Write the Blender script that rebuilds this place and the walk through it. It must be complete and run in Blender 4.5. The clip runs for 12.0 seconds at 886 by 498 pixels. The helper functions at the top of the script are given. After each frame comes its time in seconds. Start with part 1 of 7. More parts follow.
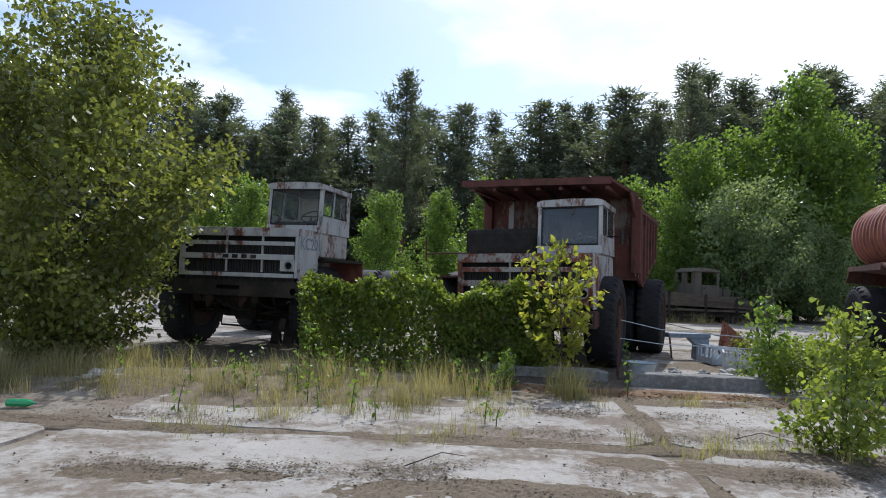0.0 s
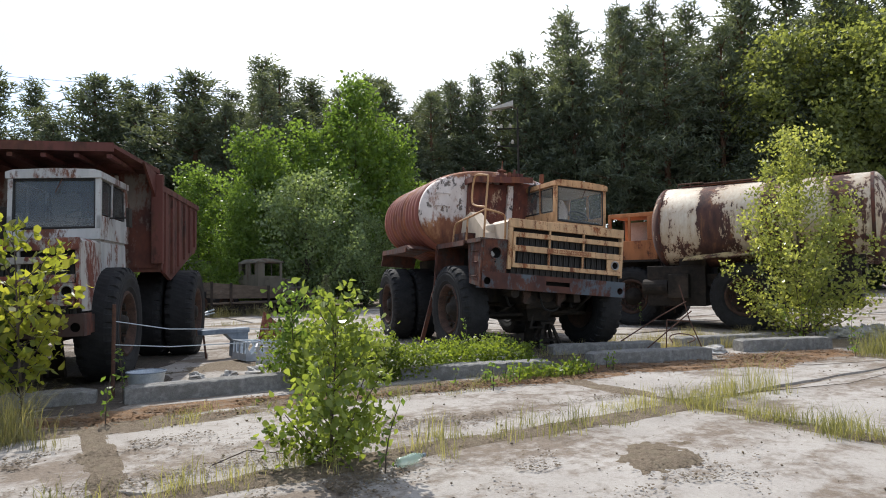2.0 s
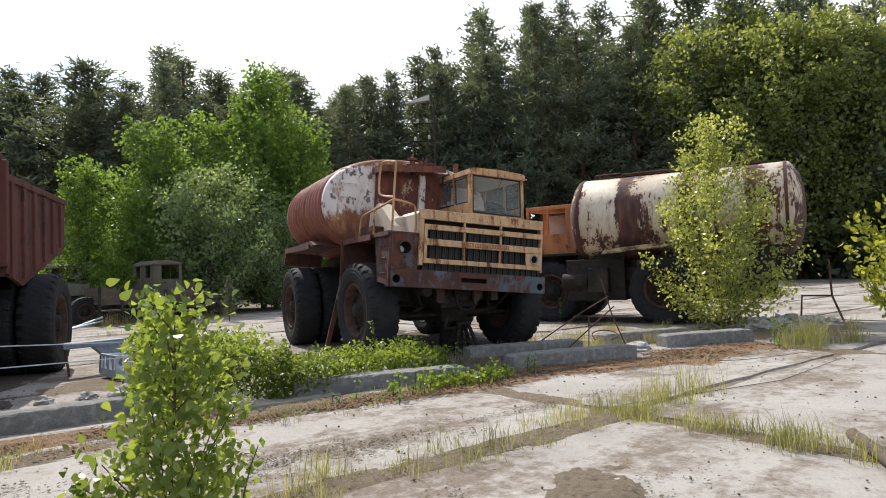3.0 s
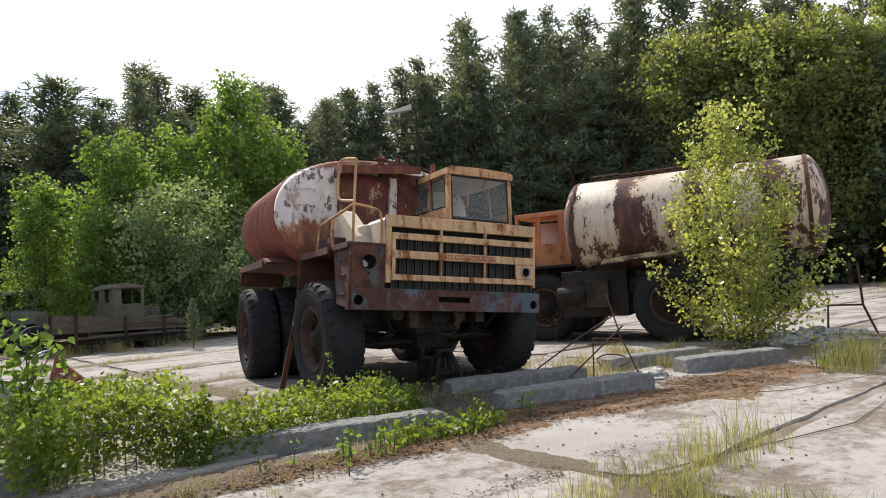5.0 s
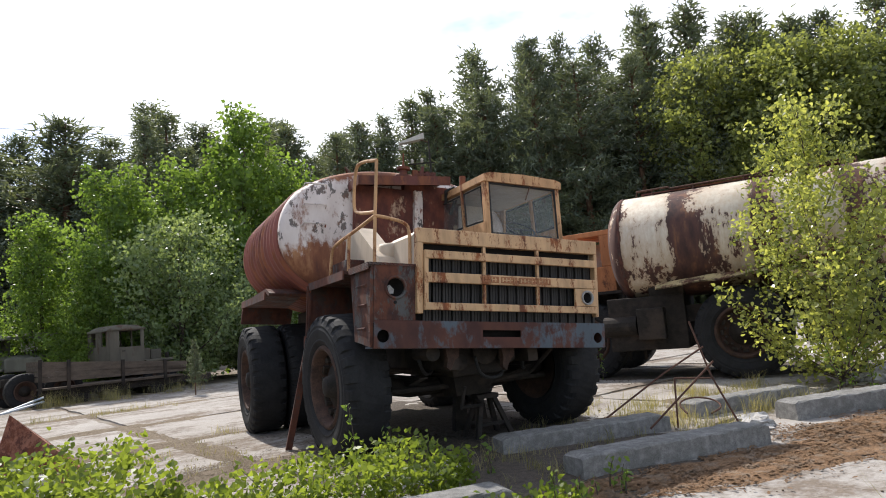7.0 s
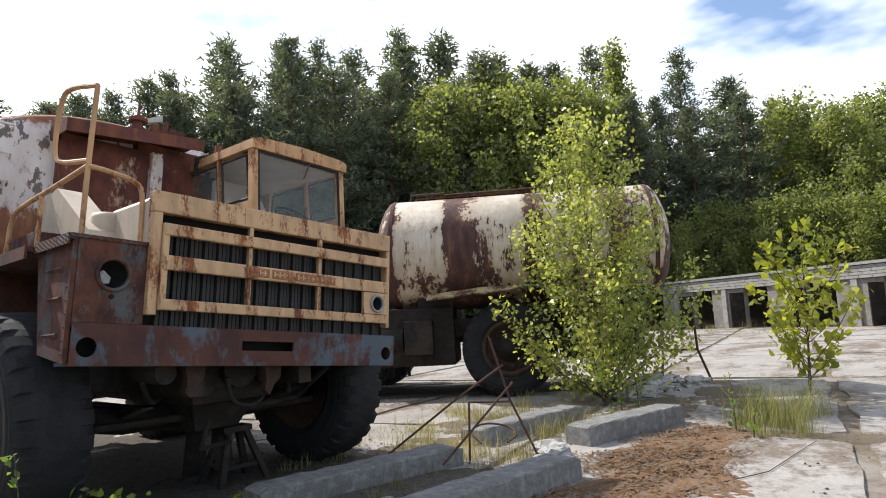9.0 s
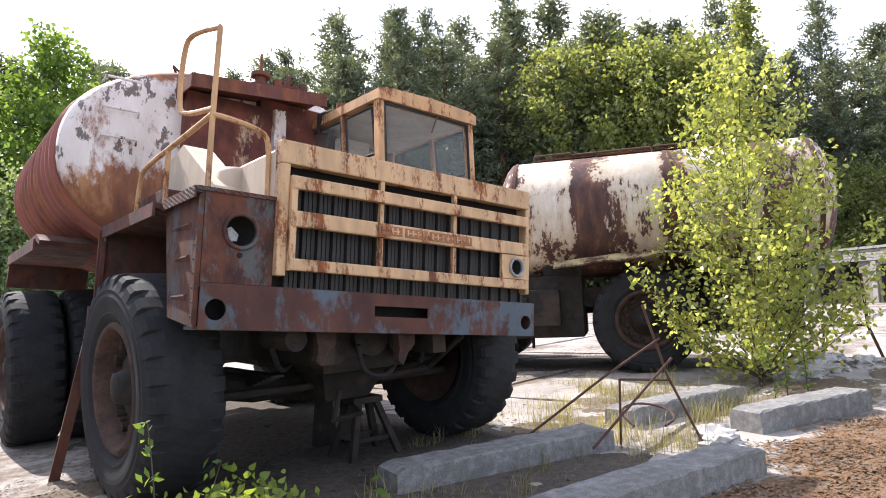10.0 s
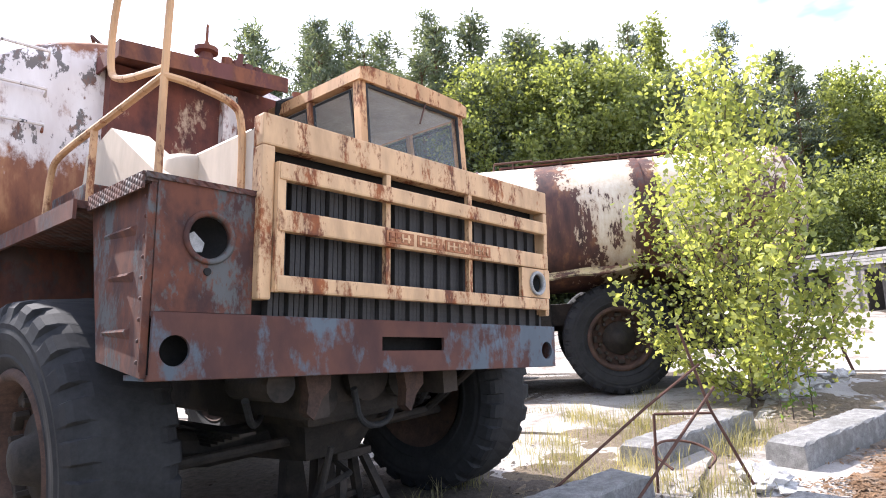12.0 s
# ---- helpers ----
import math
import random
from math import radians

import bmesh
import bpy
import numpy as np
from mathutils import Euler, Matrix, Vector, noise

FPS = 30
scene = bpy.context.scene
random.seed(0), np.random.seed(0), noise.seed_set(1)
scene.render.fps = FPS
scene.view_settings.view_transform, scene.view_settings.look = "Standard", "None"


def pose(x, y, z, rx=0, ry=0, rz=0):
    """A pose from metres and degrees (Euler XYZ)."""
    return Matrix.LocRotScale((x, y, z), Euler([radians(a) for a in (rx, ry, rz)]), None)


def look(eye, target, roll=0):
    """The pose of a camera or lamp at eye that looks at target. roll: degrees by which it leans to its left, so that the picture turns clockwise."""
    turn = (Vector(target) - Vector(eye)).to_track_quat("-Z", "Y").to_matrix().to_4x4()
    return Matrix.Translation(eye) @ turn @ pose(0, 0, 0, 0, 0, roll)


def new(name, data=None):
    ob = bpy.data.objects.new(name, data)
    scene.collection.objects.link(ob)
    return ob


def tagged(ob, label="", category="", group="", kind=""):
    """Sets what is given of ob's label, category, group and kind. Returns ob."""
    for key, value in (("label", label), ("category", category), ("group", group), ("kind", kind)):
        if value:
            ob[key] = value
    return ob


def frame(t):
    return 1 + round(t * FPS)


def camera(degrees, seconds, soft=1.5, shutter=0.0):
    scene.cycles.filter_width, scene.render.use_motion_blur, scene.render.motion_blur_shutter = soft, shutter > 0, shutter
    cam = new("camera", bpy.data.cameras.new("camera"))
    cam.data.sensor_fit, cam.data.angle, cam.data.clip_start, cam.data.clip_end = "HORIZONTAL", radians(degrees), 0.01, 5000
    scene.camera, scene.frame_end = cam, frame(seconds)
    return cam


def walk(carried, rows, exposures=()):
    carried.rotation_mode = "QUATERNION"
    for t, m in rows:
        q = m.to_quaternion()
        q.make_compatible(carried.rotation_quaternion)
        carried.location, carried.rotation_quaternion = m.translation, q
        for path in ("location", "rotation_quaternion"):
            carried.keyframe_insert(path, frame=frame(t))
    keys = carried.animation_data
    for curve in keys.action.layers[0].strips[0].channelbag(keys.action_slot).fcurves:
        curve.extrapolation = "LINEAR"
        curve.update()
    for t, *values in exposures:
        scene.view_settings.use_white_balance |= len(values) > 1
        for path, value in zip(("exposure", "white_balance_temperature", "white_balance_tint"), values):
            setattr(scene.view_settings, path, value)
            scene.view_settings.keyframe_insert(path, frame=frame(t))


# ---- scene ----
cam = camera(68.7, 12.0, soft=1.0)
PATH = [
    (0, (0.801, 0.206, 1.517), (0.677, 2.2, 1.608), 2.0),
    (0.5, (1.134, 0.578, 1.504), (1.104, 2.575, 1.618), 2.0),
    (1, (1.497, 0.981, 1.491), (1.828, 2.952, 1.584), 1.1),
    (1.2, (1.661, 1.149, 1.483), (2.113, 3.095, 1.584), 0.1),
    (1.5, (1.906, 1.38, 1.469), (2.601, 3.251, 1.595), 0.1),
    (2, (2.287, 1.725, 1.438), (3.343, 3.421, 1.526), -0.9),
    (2.5, (2.8, 2.12, 1.438), (3.938, 3.763, 1.52), -1.9),
    (3, (3.154, 2.576, 1.409), (4.409, 4.132, 1.487), -2.1),
    (3.2, (3.298, 2.716, 1.399), (4.609, 4.224, 1.469), -2.0),
    (4.8, (4.481, 3.756, 1.447), (5.779, 5.274, 1.552), -3.1),
    (5, (4.574, 3.935, 1.443), (5.853, 5.468, 1.566), -3.6),
    (5.5, (4.791, 4.388, 1.427), (6.05, 5.934, 1.581), -3.8),
    (6, (5.125, 4.795, 1.402), (6.418, 6.311, 1.57), -3.8),
    (6.5, (5.291, 5.263, 1.435), (6.54, 6.81, 1.649), -5.2),
    (7, (5.483, 5.635, 1.424), (6.736, 7.176, 1.658), -4.9),
    (7.5, (5.794, 5.932, 1.433), (7.198, 7.325, 1.734), -4.7),
    (7.7, (5.876, 6.057, 1.419), (7.401, 7.311, 1.737), -3.9),
    (9.3, (6.612, 7.365, 1.413), (8.368, 8.299, 1.627), -3.3),
    (9.5, (6.662, 7.487, 1.404), (8.374, 8.505, 1.58), -2.4),
    (10, (6.94, 7.791, 1.38), (8.518, 9.011, 1.527), -2.7),
    (10.5, (7.014, 8.198, 1.419), (8.457, 9.578, 1.539), -5.7),
    (11, (7.1, 8.542, 1.452), (8.554, 9.905, 1.622), -4.1),
    (11.5, (7.31, 8.717, 1.475), (8.811, 10.021, 1.69), -4.1),
    (12, (7.458, 9.016, 1.468), (9.178, 10.019, 1.654), -3.9),
]
EXPOSURES = [(0.0, 0.04, 5750, 10), (1.0, 0.09, 5850, 10), (2.5, 0.4, 6350, 11), (5.5, 0.44, 6450, 11), (6.2, 0.5, 6400, 11), (7.0, 0.46, 6350, 12), (7.5, 0.16, 6300, 12), (9.3, 0.54, 6250, 11), (9.7, 0.7, 6250, 11), (10.0, 1.2, 6250, 17), (10.3, 1.55, 6150, 18), (10.6, 1.95, 6100, 19), (11.2, 1.99, 6100, 19), (12.0, 1.62, 6050, 18)]
walk(cam, [(t, look(eye, target, roll)) for t, eye, target, roll in PATH], EXPOSURES)

# ---- light and exposure ----
SUN_AZ, SUN_EL = radians(8.0), radians(47.0)      # azimuth from +y towards +x
sun_dir = Vector((math.sin(SUN_AZ) * math.cos(SUN_EL), math.cos(SUN_AZ) * math.cos(SUN_EL), math.sin(SUN_EL)))
sun = new("sun", bpy.data.lights.new("sun", "SUN"))
sun.data.energy, sun.data.angle, sun.data.color = 4.2, radians(0.6), (1.0, 0.95, 0.86)
sun.matrix_world = look(sun_dir * 60, (0, 0, 0))


def build_world():
    world = bpy.data.worlds.new("sky")
    scene.world = world
    world.use_nodes = True
    nt = world.node_tree
    bg = nt.nodes["Background"]
    sky = nt.nodes.new("ShaderNodeTexSky")
    sky.sky_type, sky.sun_disc = "NISHITA", False
    sky.sun_elevation, sky.sun_rotation = SUN_EL, SUN_AZ
    sky.air_density, sky.dust_density, sky.ozone_density = 1.0, 1.1, 1.0
    # white cumulus and haze over the blue
    tc = nt.nodes.new("ShaderNodeTexCoord")
    mp = nt.nodes.new("ShaderNodeMapping")
    mp.inputs["Scale"].default_value = (1.0, 1.0, 2.6)
    mp.inputs["Location"].default_value = (0.35, 0.1, 0.0)
    no = nt.nodes.new("ShaderNodeTexNoise")
    no.inputs["Scale"].default_value, no.inputs["Detail"].default_value = 2.6, 5.0
    no.inputs["Roughness"].default_value = 0.52
    ramp = nt.nodes.new("ShaderNodeValToRGB")
    ramp.color_ramp.elements[0].position, ramp.color_ramp.elements[1].position = 0.45, 0.60
    mix = nt.nodes.new("ShaderNodeMixRGB")
    mix.inputs["Color2"].default_value = (8.5, 8.7, 9.0, 1)
    nt.links.new(tc.outputs["Generated"], mp.inputs["Vector"])
    nt.links.new(mp.outputs["Vector"], no.inputs["Vector"])
    bank = nt.nodes.new("ShaderNodeVectorMath")
    bank.operation = "DOT_PRODUCT"
    bank.inputs[1].default_value = Vector((0.70, 0.66, 0.28)).normalized()
    rise = nt.nodes.new("ShaderNodeMapRange")
    rise.inputs["From Min"].default_value, rise.inputs["From Max"].default_value = 0.78, 0.97
    rise.inputs["To Min"].default_value, rise.inputs["To Max"].default_value = -0.015, 0.15
    add = nt.nodes.new("ShaderNodeMath")
    add.operation = "ADD"
    nt.links.new(tc.outputs["Generated"], bank.inputs[0])
    nt.links.new(bank.outputs["Value"], rise.inputs["Value"])
    nt.links.new(rise.outputs["Result"], add.inputs[0])
    nt.links.new(no.outputs["Fac"], add.inputs[1])
    nt.links.new(add.outputs["Value"], ramp.inputs["Fac"])
    nt.links.new(ramp.outputs["Color"], mix.inputs["Fac"])
    nt.links.new(sky.outputs["Color"], mix.inputs["Color1"])
    nt.links.new(mix.outputs["Color"], bg.inputs["Color"])
    bg.inputs["Strength"].default_value = 0.14


build_world()


# ---- materials ----
def nodes_of(name):
    m = bpy.data.materials.new(name)
    m.use_nodes = True
    nt = m.node_tree
    return m, nt, nt.nodes["Principled BSDF"]


def noise_node(nt, scale, detail=5.0, rough=0.6, stretch=(1, 1, 1), shift=0.0):
    tc = nt.nodes.new("ShaderNodeTexCoord")
    mp = nt.nodes.new("ShaderNodeMapping")
    mp.inputs["Scale"].default_value = stretch
    mp.inputs["Location"].default_value = (shift, shift * 0.7, -shift)
    no = nt.nodes.new("ShaderNodeTexNoise")
    no.inputs["Scale"].default_value, no.inputs["Detail"].default_value, no.inputs["Roughness"].default_value = scale, detail, rough
    nt.links.new(tc.outputs["Object"], mp.inputs["Vector"])
    nt.links.new(mp.outputs["Vector"], no.inputs["Vector"])
    return no.outputs["Fac"]


def ramp_node(nt, fac, stops):
    r = nt.nodes.new("ShaderNodeValToRGB")
    el = r.color_ramp.elements
    while len(el) < len(stops):
        el.new(0.5)
    for e, (p, c) in zip(el, stops):
        e.position, e.color = p, (*c, 1) if len(c) == 3 else c
    nt.links.new(fac, r.inputs["Fac"])
    return r.outputs["Color"]


def mix_node(nt, fac, a, b, mode="MIX"):
    m = nt.nodes.new("ShaderNodeMixRGB")
    m.blend_type = mode
    for sock, v in ((m.inputs["Fac"], fac), (m.inputs["Color1"], a), (m.inputs["Color2"], b)):
        if isinstance(v, (int, float)):
            sock.default_value = v
        elif isinstance(v, tuple):
            sock.default_value = (*v, 1)
        else:
            nt.links.new(v, sock)
    return m.outputs["Color"]


def bump(nt, bsdf, height, strength=0.3, dist=0.02):
    b = nt.nodes.new("ShaderNodeBump")
    b.inputs["Strength"].default_value, b.inputs["Distance"].default_value = strength, dist
    nt.links.new(height, b.inputs["Height"])
    nt.links.new(b.outputs["Normal"], bsdf.inputs["Normal"])


def rusty(name, paint, rust=(0.17, 0.055, 0.028), rust2=(0.07, 0.028, 0.02), cover=0.5, scale=2.2, streak=0.35, shift=0.0, rough=0.65, metal=0.0, spec=0.35, flake=None):
    """Painted sheet steel with rust patches, vertical runs and fine pitting; cover is where the paint gives way."""
    m, nt, b = nodes_of(name)
    big = noise_node(nt, scale, 7, 0.65, (1, 1, streak), shift)
    fine = noise_node(nt, scale * 9, 4, 0.7, (1, 1, 0.5), shift + 3)
    both = mix_node(nt, 0.28, big, fine)
    mask = ramp_node(nt, both, [(cover - 0.03, (0, 0, 0)), (cover + 0.035, (1, 1, 1))])
    tone = ramp_node(nt, noise_node(nt, scale * 2.3, 5, 0.6, (1, 1, 0.6), shift + 7), [(0.35, rust2), (0.62, rust)])
    dark = tuple(c * 0.72 for c in paint)
    faded = ramp_node(nt, noise_node(nt, scale * 1.4, 5, 0.6, (1, 1, 0.3), shift + 11), [(0.35, dark), (0.6, paint)])
    col = mix_node(nt, mask, faded, tone)
    if flake:
        bare = mix_node(nt, 0.3, noise_node(nt, scale * 1.7, 6, 0.6, (1, 1, 0.45), shift + 21), fine)
        col = mix_node(nt, ramp_node(nt, bare, [(flake, (0, 0, 0)), (flake + 0.02, (1, 1, 1))]), col, (0.085, 0.075, 0.07))
    nt.links.new(col, b.inputs["Base Color"])
    rr = ramp_node(nt, mask, [(0.0, (rough,) * 3), (1.0, (0.9,) * 3)])
    nt.links.new(rr, b.inputs["Roughness"])
    b.inputs["Metallic"].default_value = metal
    b.inputs["Specular IOR Level"].default_value = spec
    bump(nt, b, both, 0.35, 0.012)
    return m


def rough_mat(name, c1, c2, scale=6.0, rough=0.85, bstr=0.4, bdist=0.01, stretch=(1, 1, 1), c3=None, spec=0.3):
    m, nt, b = nodes_of(name)
    n1 = noise_node(nt, scale, 6, 0.65, stretch)
    n2 = noise_node(nt, scale * 7, 4, 0.7, stretch, 5)
    col = ramp_node(nt, n1, [(0.32, c1), (0.66, c2)])
    if c3:
        col = mix_node(nt, ramp_node(nt, noise_node(nt, scale * 0.31, 4, 0.6, stretch, 9), [(0.5, (0, 0, 0)), (0.62, (1, 1, 1))]), col, c3)
    col = mix_node(nt, 0.35, col, ramp_node(nt, n2, [(0.3, tuple(x * 0.5 for x in c1)), (0.7, c2)]))
    nt.links.new(col, b.inputs["Base Color"])
    b.inputs["Roughness"].default_value = rough
    b.inputs["Specular IOR Level"].default_value = spec
    bump(nt, b, mix_node(nt, 0.5, n1, n2), bstr, bdist)
    return m


def leaf_mat(name, c1, c2, through_light=0.45, rough=0.45):
    """Thin leaves: each clump of its own tone, light shining through."""
    m, nt, b = nodes_of(name)
    geo = nt.nodes.new("ShaderNodeNewGeometry")
    col = ramp_node(nt, geo.outputs["Random Per Island"], [(0.0, c1), (1.0, c2)])
    big = noise_node(nt, 0.7, 3, 0.5)
    col = mix_node(nt, 0.5, col, ramp_node(nt, big, [(0.35, tuple(x * 0.55 for x in c1)), (0.65, c2)]))
    nt.links.new(col, b.inputs["Base Color"])
    b.inputs["Roughness"].default_value = rough
    b.inputs["Specular IOR Level"].default_value = 0.4
    tr = nt.nodes.new("ShaderNodeBsdfTranslucent")
    bright = mix_node(nt, 1.0, col, (1.75, 1.65, 0.8), "MULTIPLY")
    nt.links.new(bright, tr.inputs["Color"])
    ms = nt.nodes.new("ShaderNodeMixShader")
    ms.inputs["Fac"].default_value = through_light
    nt.links.new(b.outputs["BSDF"], ms.inputs[1])
    nt.links.new(tr.outputs["BSDF"], ms.inputs[2])
    nt.links.new(ms.outputs["Shader"], nt.nodes["Material Output"].inputs["Surface"])
    return m


def glass_mat(name, tint=(0.25, 0.28, 0.27), alpha=0.13, rough=0.08):
    m, nt, b = nodes_of(name)
    nt.links.new(ramp_node(nt, noise_node(nt, 3.0), [(0.3, tuple(x * 0.6 for x in tint)), (0.7, tint)]), b.inputs["Base Color"])
    b.inputs["Roughness"].default_value, b.inputs["Alpha"].default_value = rough, alpha
    b.inputs["Specular IOR Level"].default_value = 0.8
    return m


M_CREAM = rusty("cream_paint", (0.56, 0.355, 0.19), (0.26, 0.085, 0.03), (0.11, 0.045, 0.028), cover=0.54, scale=6.0, streak=0.22)
M_CAB = rusty("ochre_cab_paint", (0.52, 0.30, 0.145), (0.24, 0.085, 0.035), (0.11, 0.045, 0.028), cover=0.565, scale=5.5, streak=0.35, shift=2)
M_HOOD = rusty("pale_cream_paint", (0.56, 0.46, 0.345), (0.25, 0.09, 0.04), (0.12, 0.05, 0.03), cover=0.66, scale=2.0, streak=0.4, shift=4)
M_BROWN = rusty("brown_rusty_steel", (0.075, 0.045, 0.038), (0.13, 0.05, 0.032), (0.06, 0.027, 0.022), cover=0.47, scale=3.2, streak=0.5, shift=1)
M_BOX = rusty("rusted_grey_box_steel", (0.075, 0.075, 0.072), (0.115, 0.042, 0.024), (0.045, 0.021, 0.018), cover=0.455, scale=4.5, streak=0.5, shift=8)
M_BUMPER = rusty("slate_blue_bumper_paint", (0.085, 0.105, 0.125), (0.10, 0.043, 0.030), (0.06, 0.028, 0.024), cover=0.478, scale=1.5, streak=0.9, shift=5)
M_TANKRED = rusty("faded_red_tank_paint", (0.26, 0.085, 0.062), (0.30, 0.11, 0.05), (0.13, 0.045, 0.035), cover=0.52, scale=1.5, streak=0.5, shift=3)
M_TANKWHITE = rusty("white_panel_paint", (0.70, 0.61, 0.55), (0.30, 0.10, 0.045), (0.16, 0.055, 0.035), cover=0.535, scale=2.3, streak=0.45, shift=6, flake=0.548)
def tank_end_mat():
    """White paint over red: flaked grey in the middle, rusting through from the foot and the rim."""
    m, nt, b = nodes_of("white_panel_paint")
    tc = nt.nodes.new("ShaderNodeTexCoord")
    xyz = nt.nodes.new("ShaderNodeSeparateXYZ")
    nt.links.new(tc.outputs["Object"], xyz.inputs["Vector"])
    mr = nt.nodes.new("ShaderNodeMapRange")
    mr.inputs["From Min"].default_value, mr.inputs["From Max"].default_value = 1.7, 3.9
    nt.links.new(xyz.outputs["Z"], mr.inputs["Value"])
    rise = ramp_node(nt, mr.outputs["Result"], [(0.0, (0.80,) * 3), (0.30, (0.62,) * 3), (0.46, (0.42,) * 3), (0.60, (0.26,) * 3), (0.90, (0.24,) * 3), (1.0, (0.5,) * 3)])
    big = noise_node(nt, 1.7, 7, 0.66, (1, 1, 0.6), 6)
    fine = noise_node(nt, 20, 4, 0.7, (1, 1, 0.5), 9)
    wear = mix_node(nt, 0.25, big, fine)
    amount = mix_node(nt, 0.55, rise, wear)
    g0, g1 = (0.0,) * 3, (1.0,) * 3
    mask = ramp_node(nt, amount, [(0.402, g0), (0.45, g1)])
    white = ramp_node(nt, noise_node(nt, 3.0, 5, 0.6, (1, 1, 0.3), 11), [(0.35, (0.56, 0.47, 0.42)), (0.6, (0.70, 0.62, 0.57))])
    rust = ramp_node(nt, noise_node(nt, 4.5, 5, 0.65, (1, 1, 0.35), 13), [(0.32, (0.10, 0.036, 0.026)), (0.52, (0.22, 0.085, 0.042)), (0.72, (0.42, 0.21, 0.10))])
    bare = mix_node(nt, 0.3, noise_node(nt, 4.2, 6, 0.6, (1, 1, 0.6), 21), fine)
    chipped = mix_node(nt, ramp_node(nt, bare, [(0.555, g0), (0.575, g1)]), white, (0.13, 0.105, 0.09))
    nt.links.new(mix_node(nt, mask, chipped, rust), b.inputs["Base Color"])
    nt.links.new(ramp_node(nt, mask, [(0.0, (0.55,) * 3), (1.0, (0.88,) * 3)]), b.inputs["Roughness"])
    bump(nt, b, wear, 0.35, 0.012)
    return m


M_TANKEND = tank_end_mat()
M_CABINET = rusty("rust_eaten_cream_paint", (0.50, 0.34, 0.22), (0.17, 0.055, 0.035), (0.07, 0.028, 0.024), cover=0.42, scale=2.6, streak=0.6, shift=25)
M_DARKRED = rusty("dark_red_steel", (0.13, 0.04, 0.03), (0.19, 0.07, 0.035), (0.07, 0.03, 0.025), cover=0.5, scale=2.4, streak=0.4, shift=9)
M_WHITE = rusty("white_truck_paint", (0.46, 0.455, 0.44), (0.18, 0.07, 0.04), (0.10, 0.05, 0.035), cover=0.545, scale=2.4, streak=0.45, shift=12)
M_WHITE2 = rusty("stained_white_paint", (0.45, 0.42, 0.385), (0.20, 0.06, 0.035), (0.11, 0.04, 0.03), cover=0.525, scale=1.9, streak=0.4, shift=14)
M_GRILLE2 = rusty("rust_bitten_white_paint", (0.36, 0.335, 0.30), (0.20, 0.065, 0.04), (0.09, 0.035, 0.028), cover=0.485, scale=2.6, streak=0.8, shift=41)
M_WALL2 = rusty("bleached_body_steel", (0.24, 0.20, 0.17), (0.15, 0.055, 0.038), (0.07, 0.035, 0.03), cover=0.47, scale=1.4, streak=0.4, shift=44)
M_DUMP = rusty("red_oxide_body_steel", (0.125, 0.040, 0.030), (0.12, 0.05, 0.033), (0.05, 0.025, 0.021), cover=0.54, scale=1.6, streak=0.3, shift=15)
M_CHEQUER = rusty("chequer_plate_steel", (0.085, 0.062, 0.052), (0.12, 0.05, 0.034), (0.055, 0.027, 0.022), cover=0.46, scale=5.0, streak=1.0, shift=30)


def chequer_relief(m):
    """Crossed raised studs of chequer plate."""
    nt = m.node_tree
    tc = nt.nodes.new("ShaderNodeTexCoord")
    waves = []
    for turn in ((0.6, 0.75, 0.8), (-0.6, -0.75, -0.8)):
        mp = nt.nodes.new("ShaderNodeMapping")
        mp.inputs["Rotation"].default_value = turn
        wv = nt.nodes.new("ShaderNodeTexWave")
        wv.inputs["Scale"].default_value, wv.inputs["Distortion"].default_value = 12.0, 0.0
        nt.links.new(tc.outputs["Object"], mp.inputs["Vector"])
        nt.links.new(mp.outputs["Vector"], wv.inputs["Vector"])
        waves.append(wv.outputs["Fac"])
    bump(nt, nt.nodes["Principled BSDF"], mix_node(nt, 1.0, waves[0], waves[1], "MULTIPLY"), 0.9, 0.012)


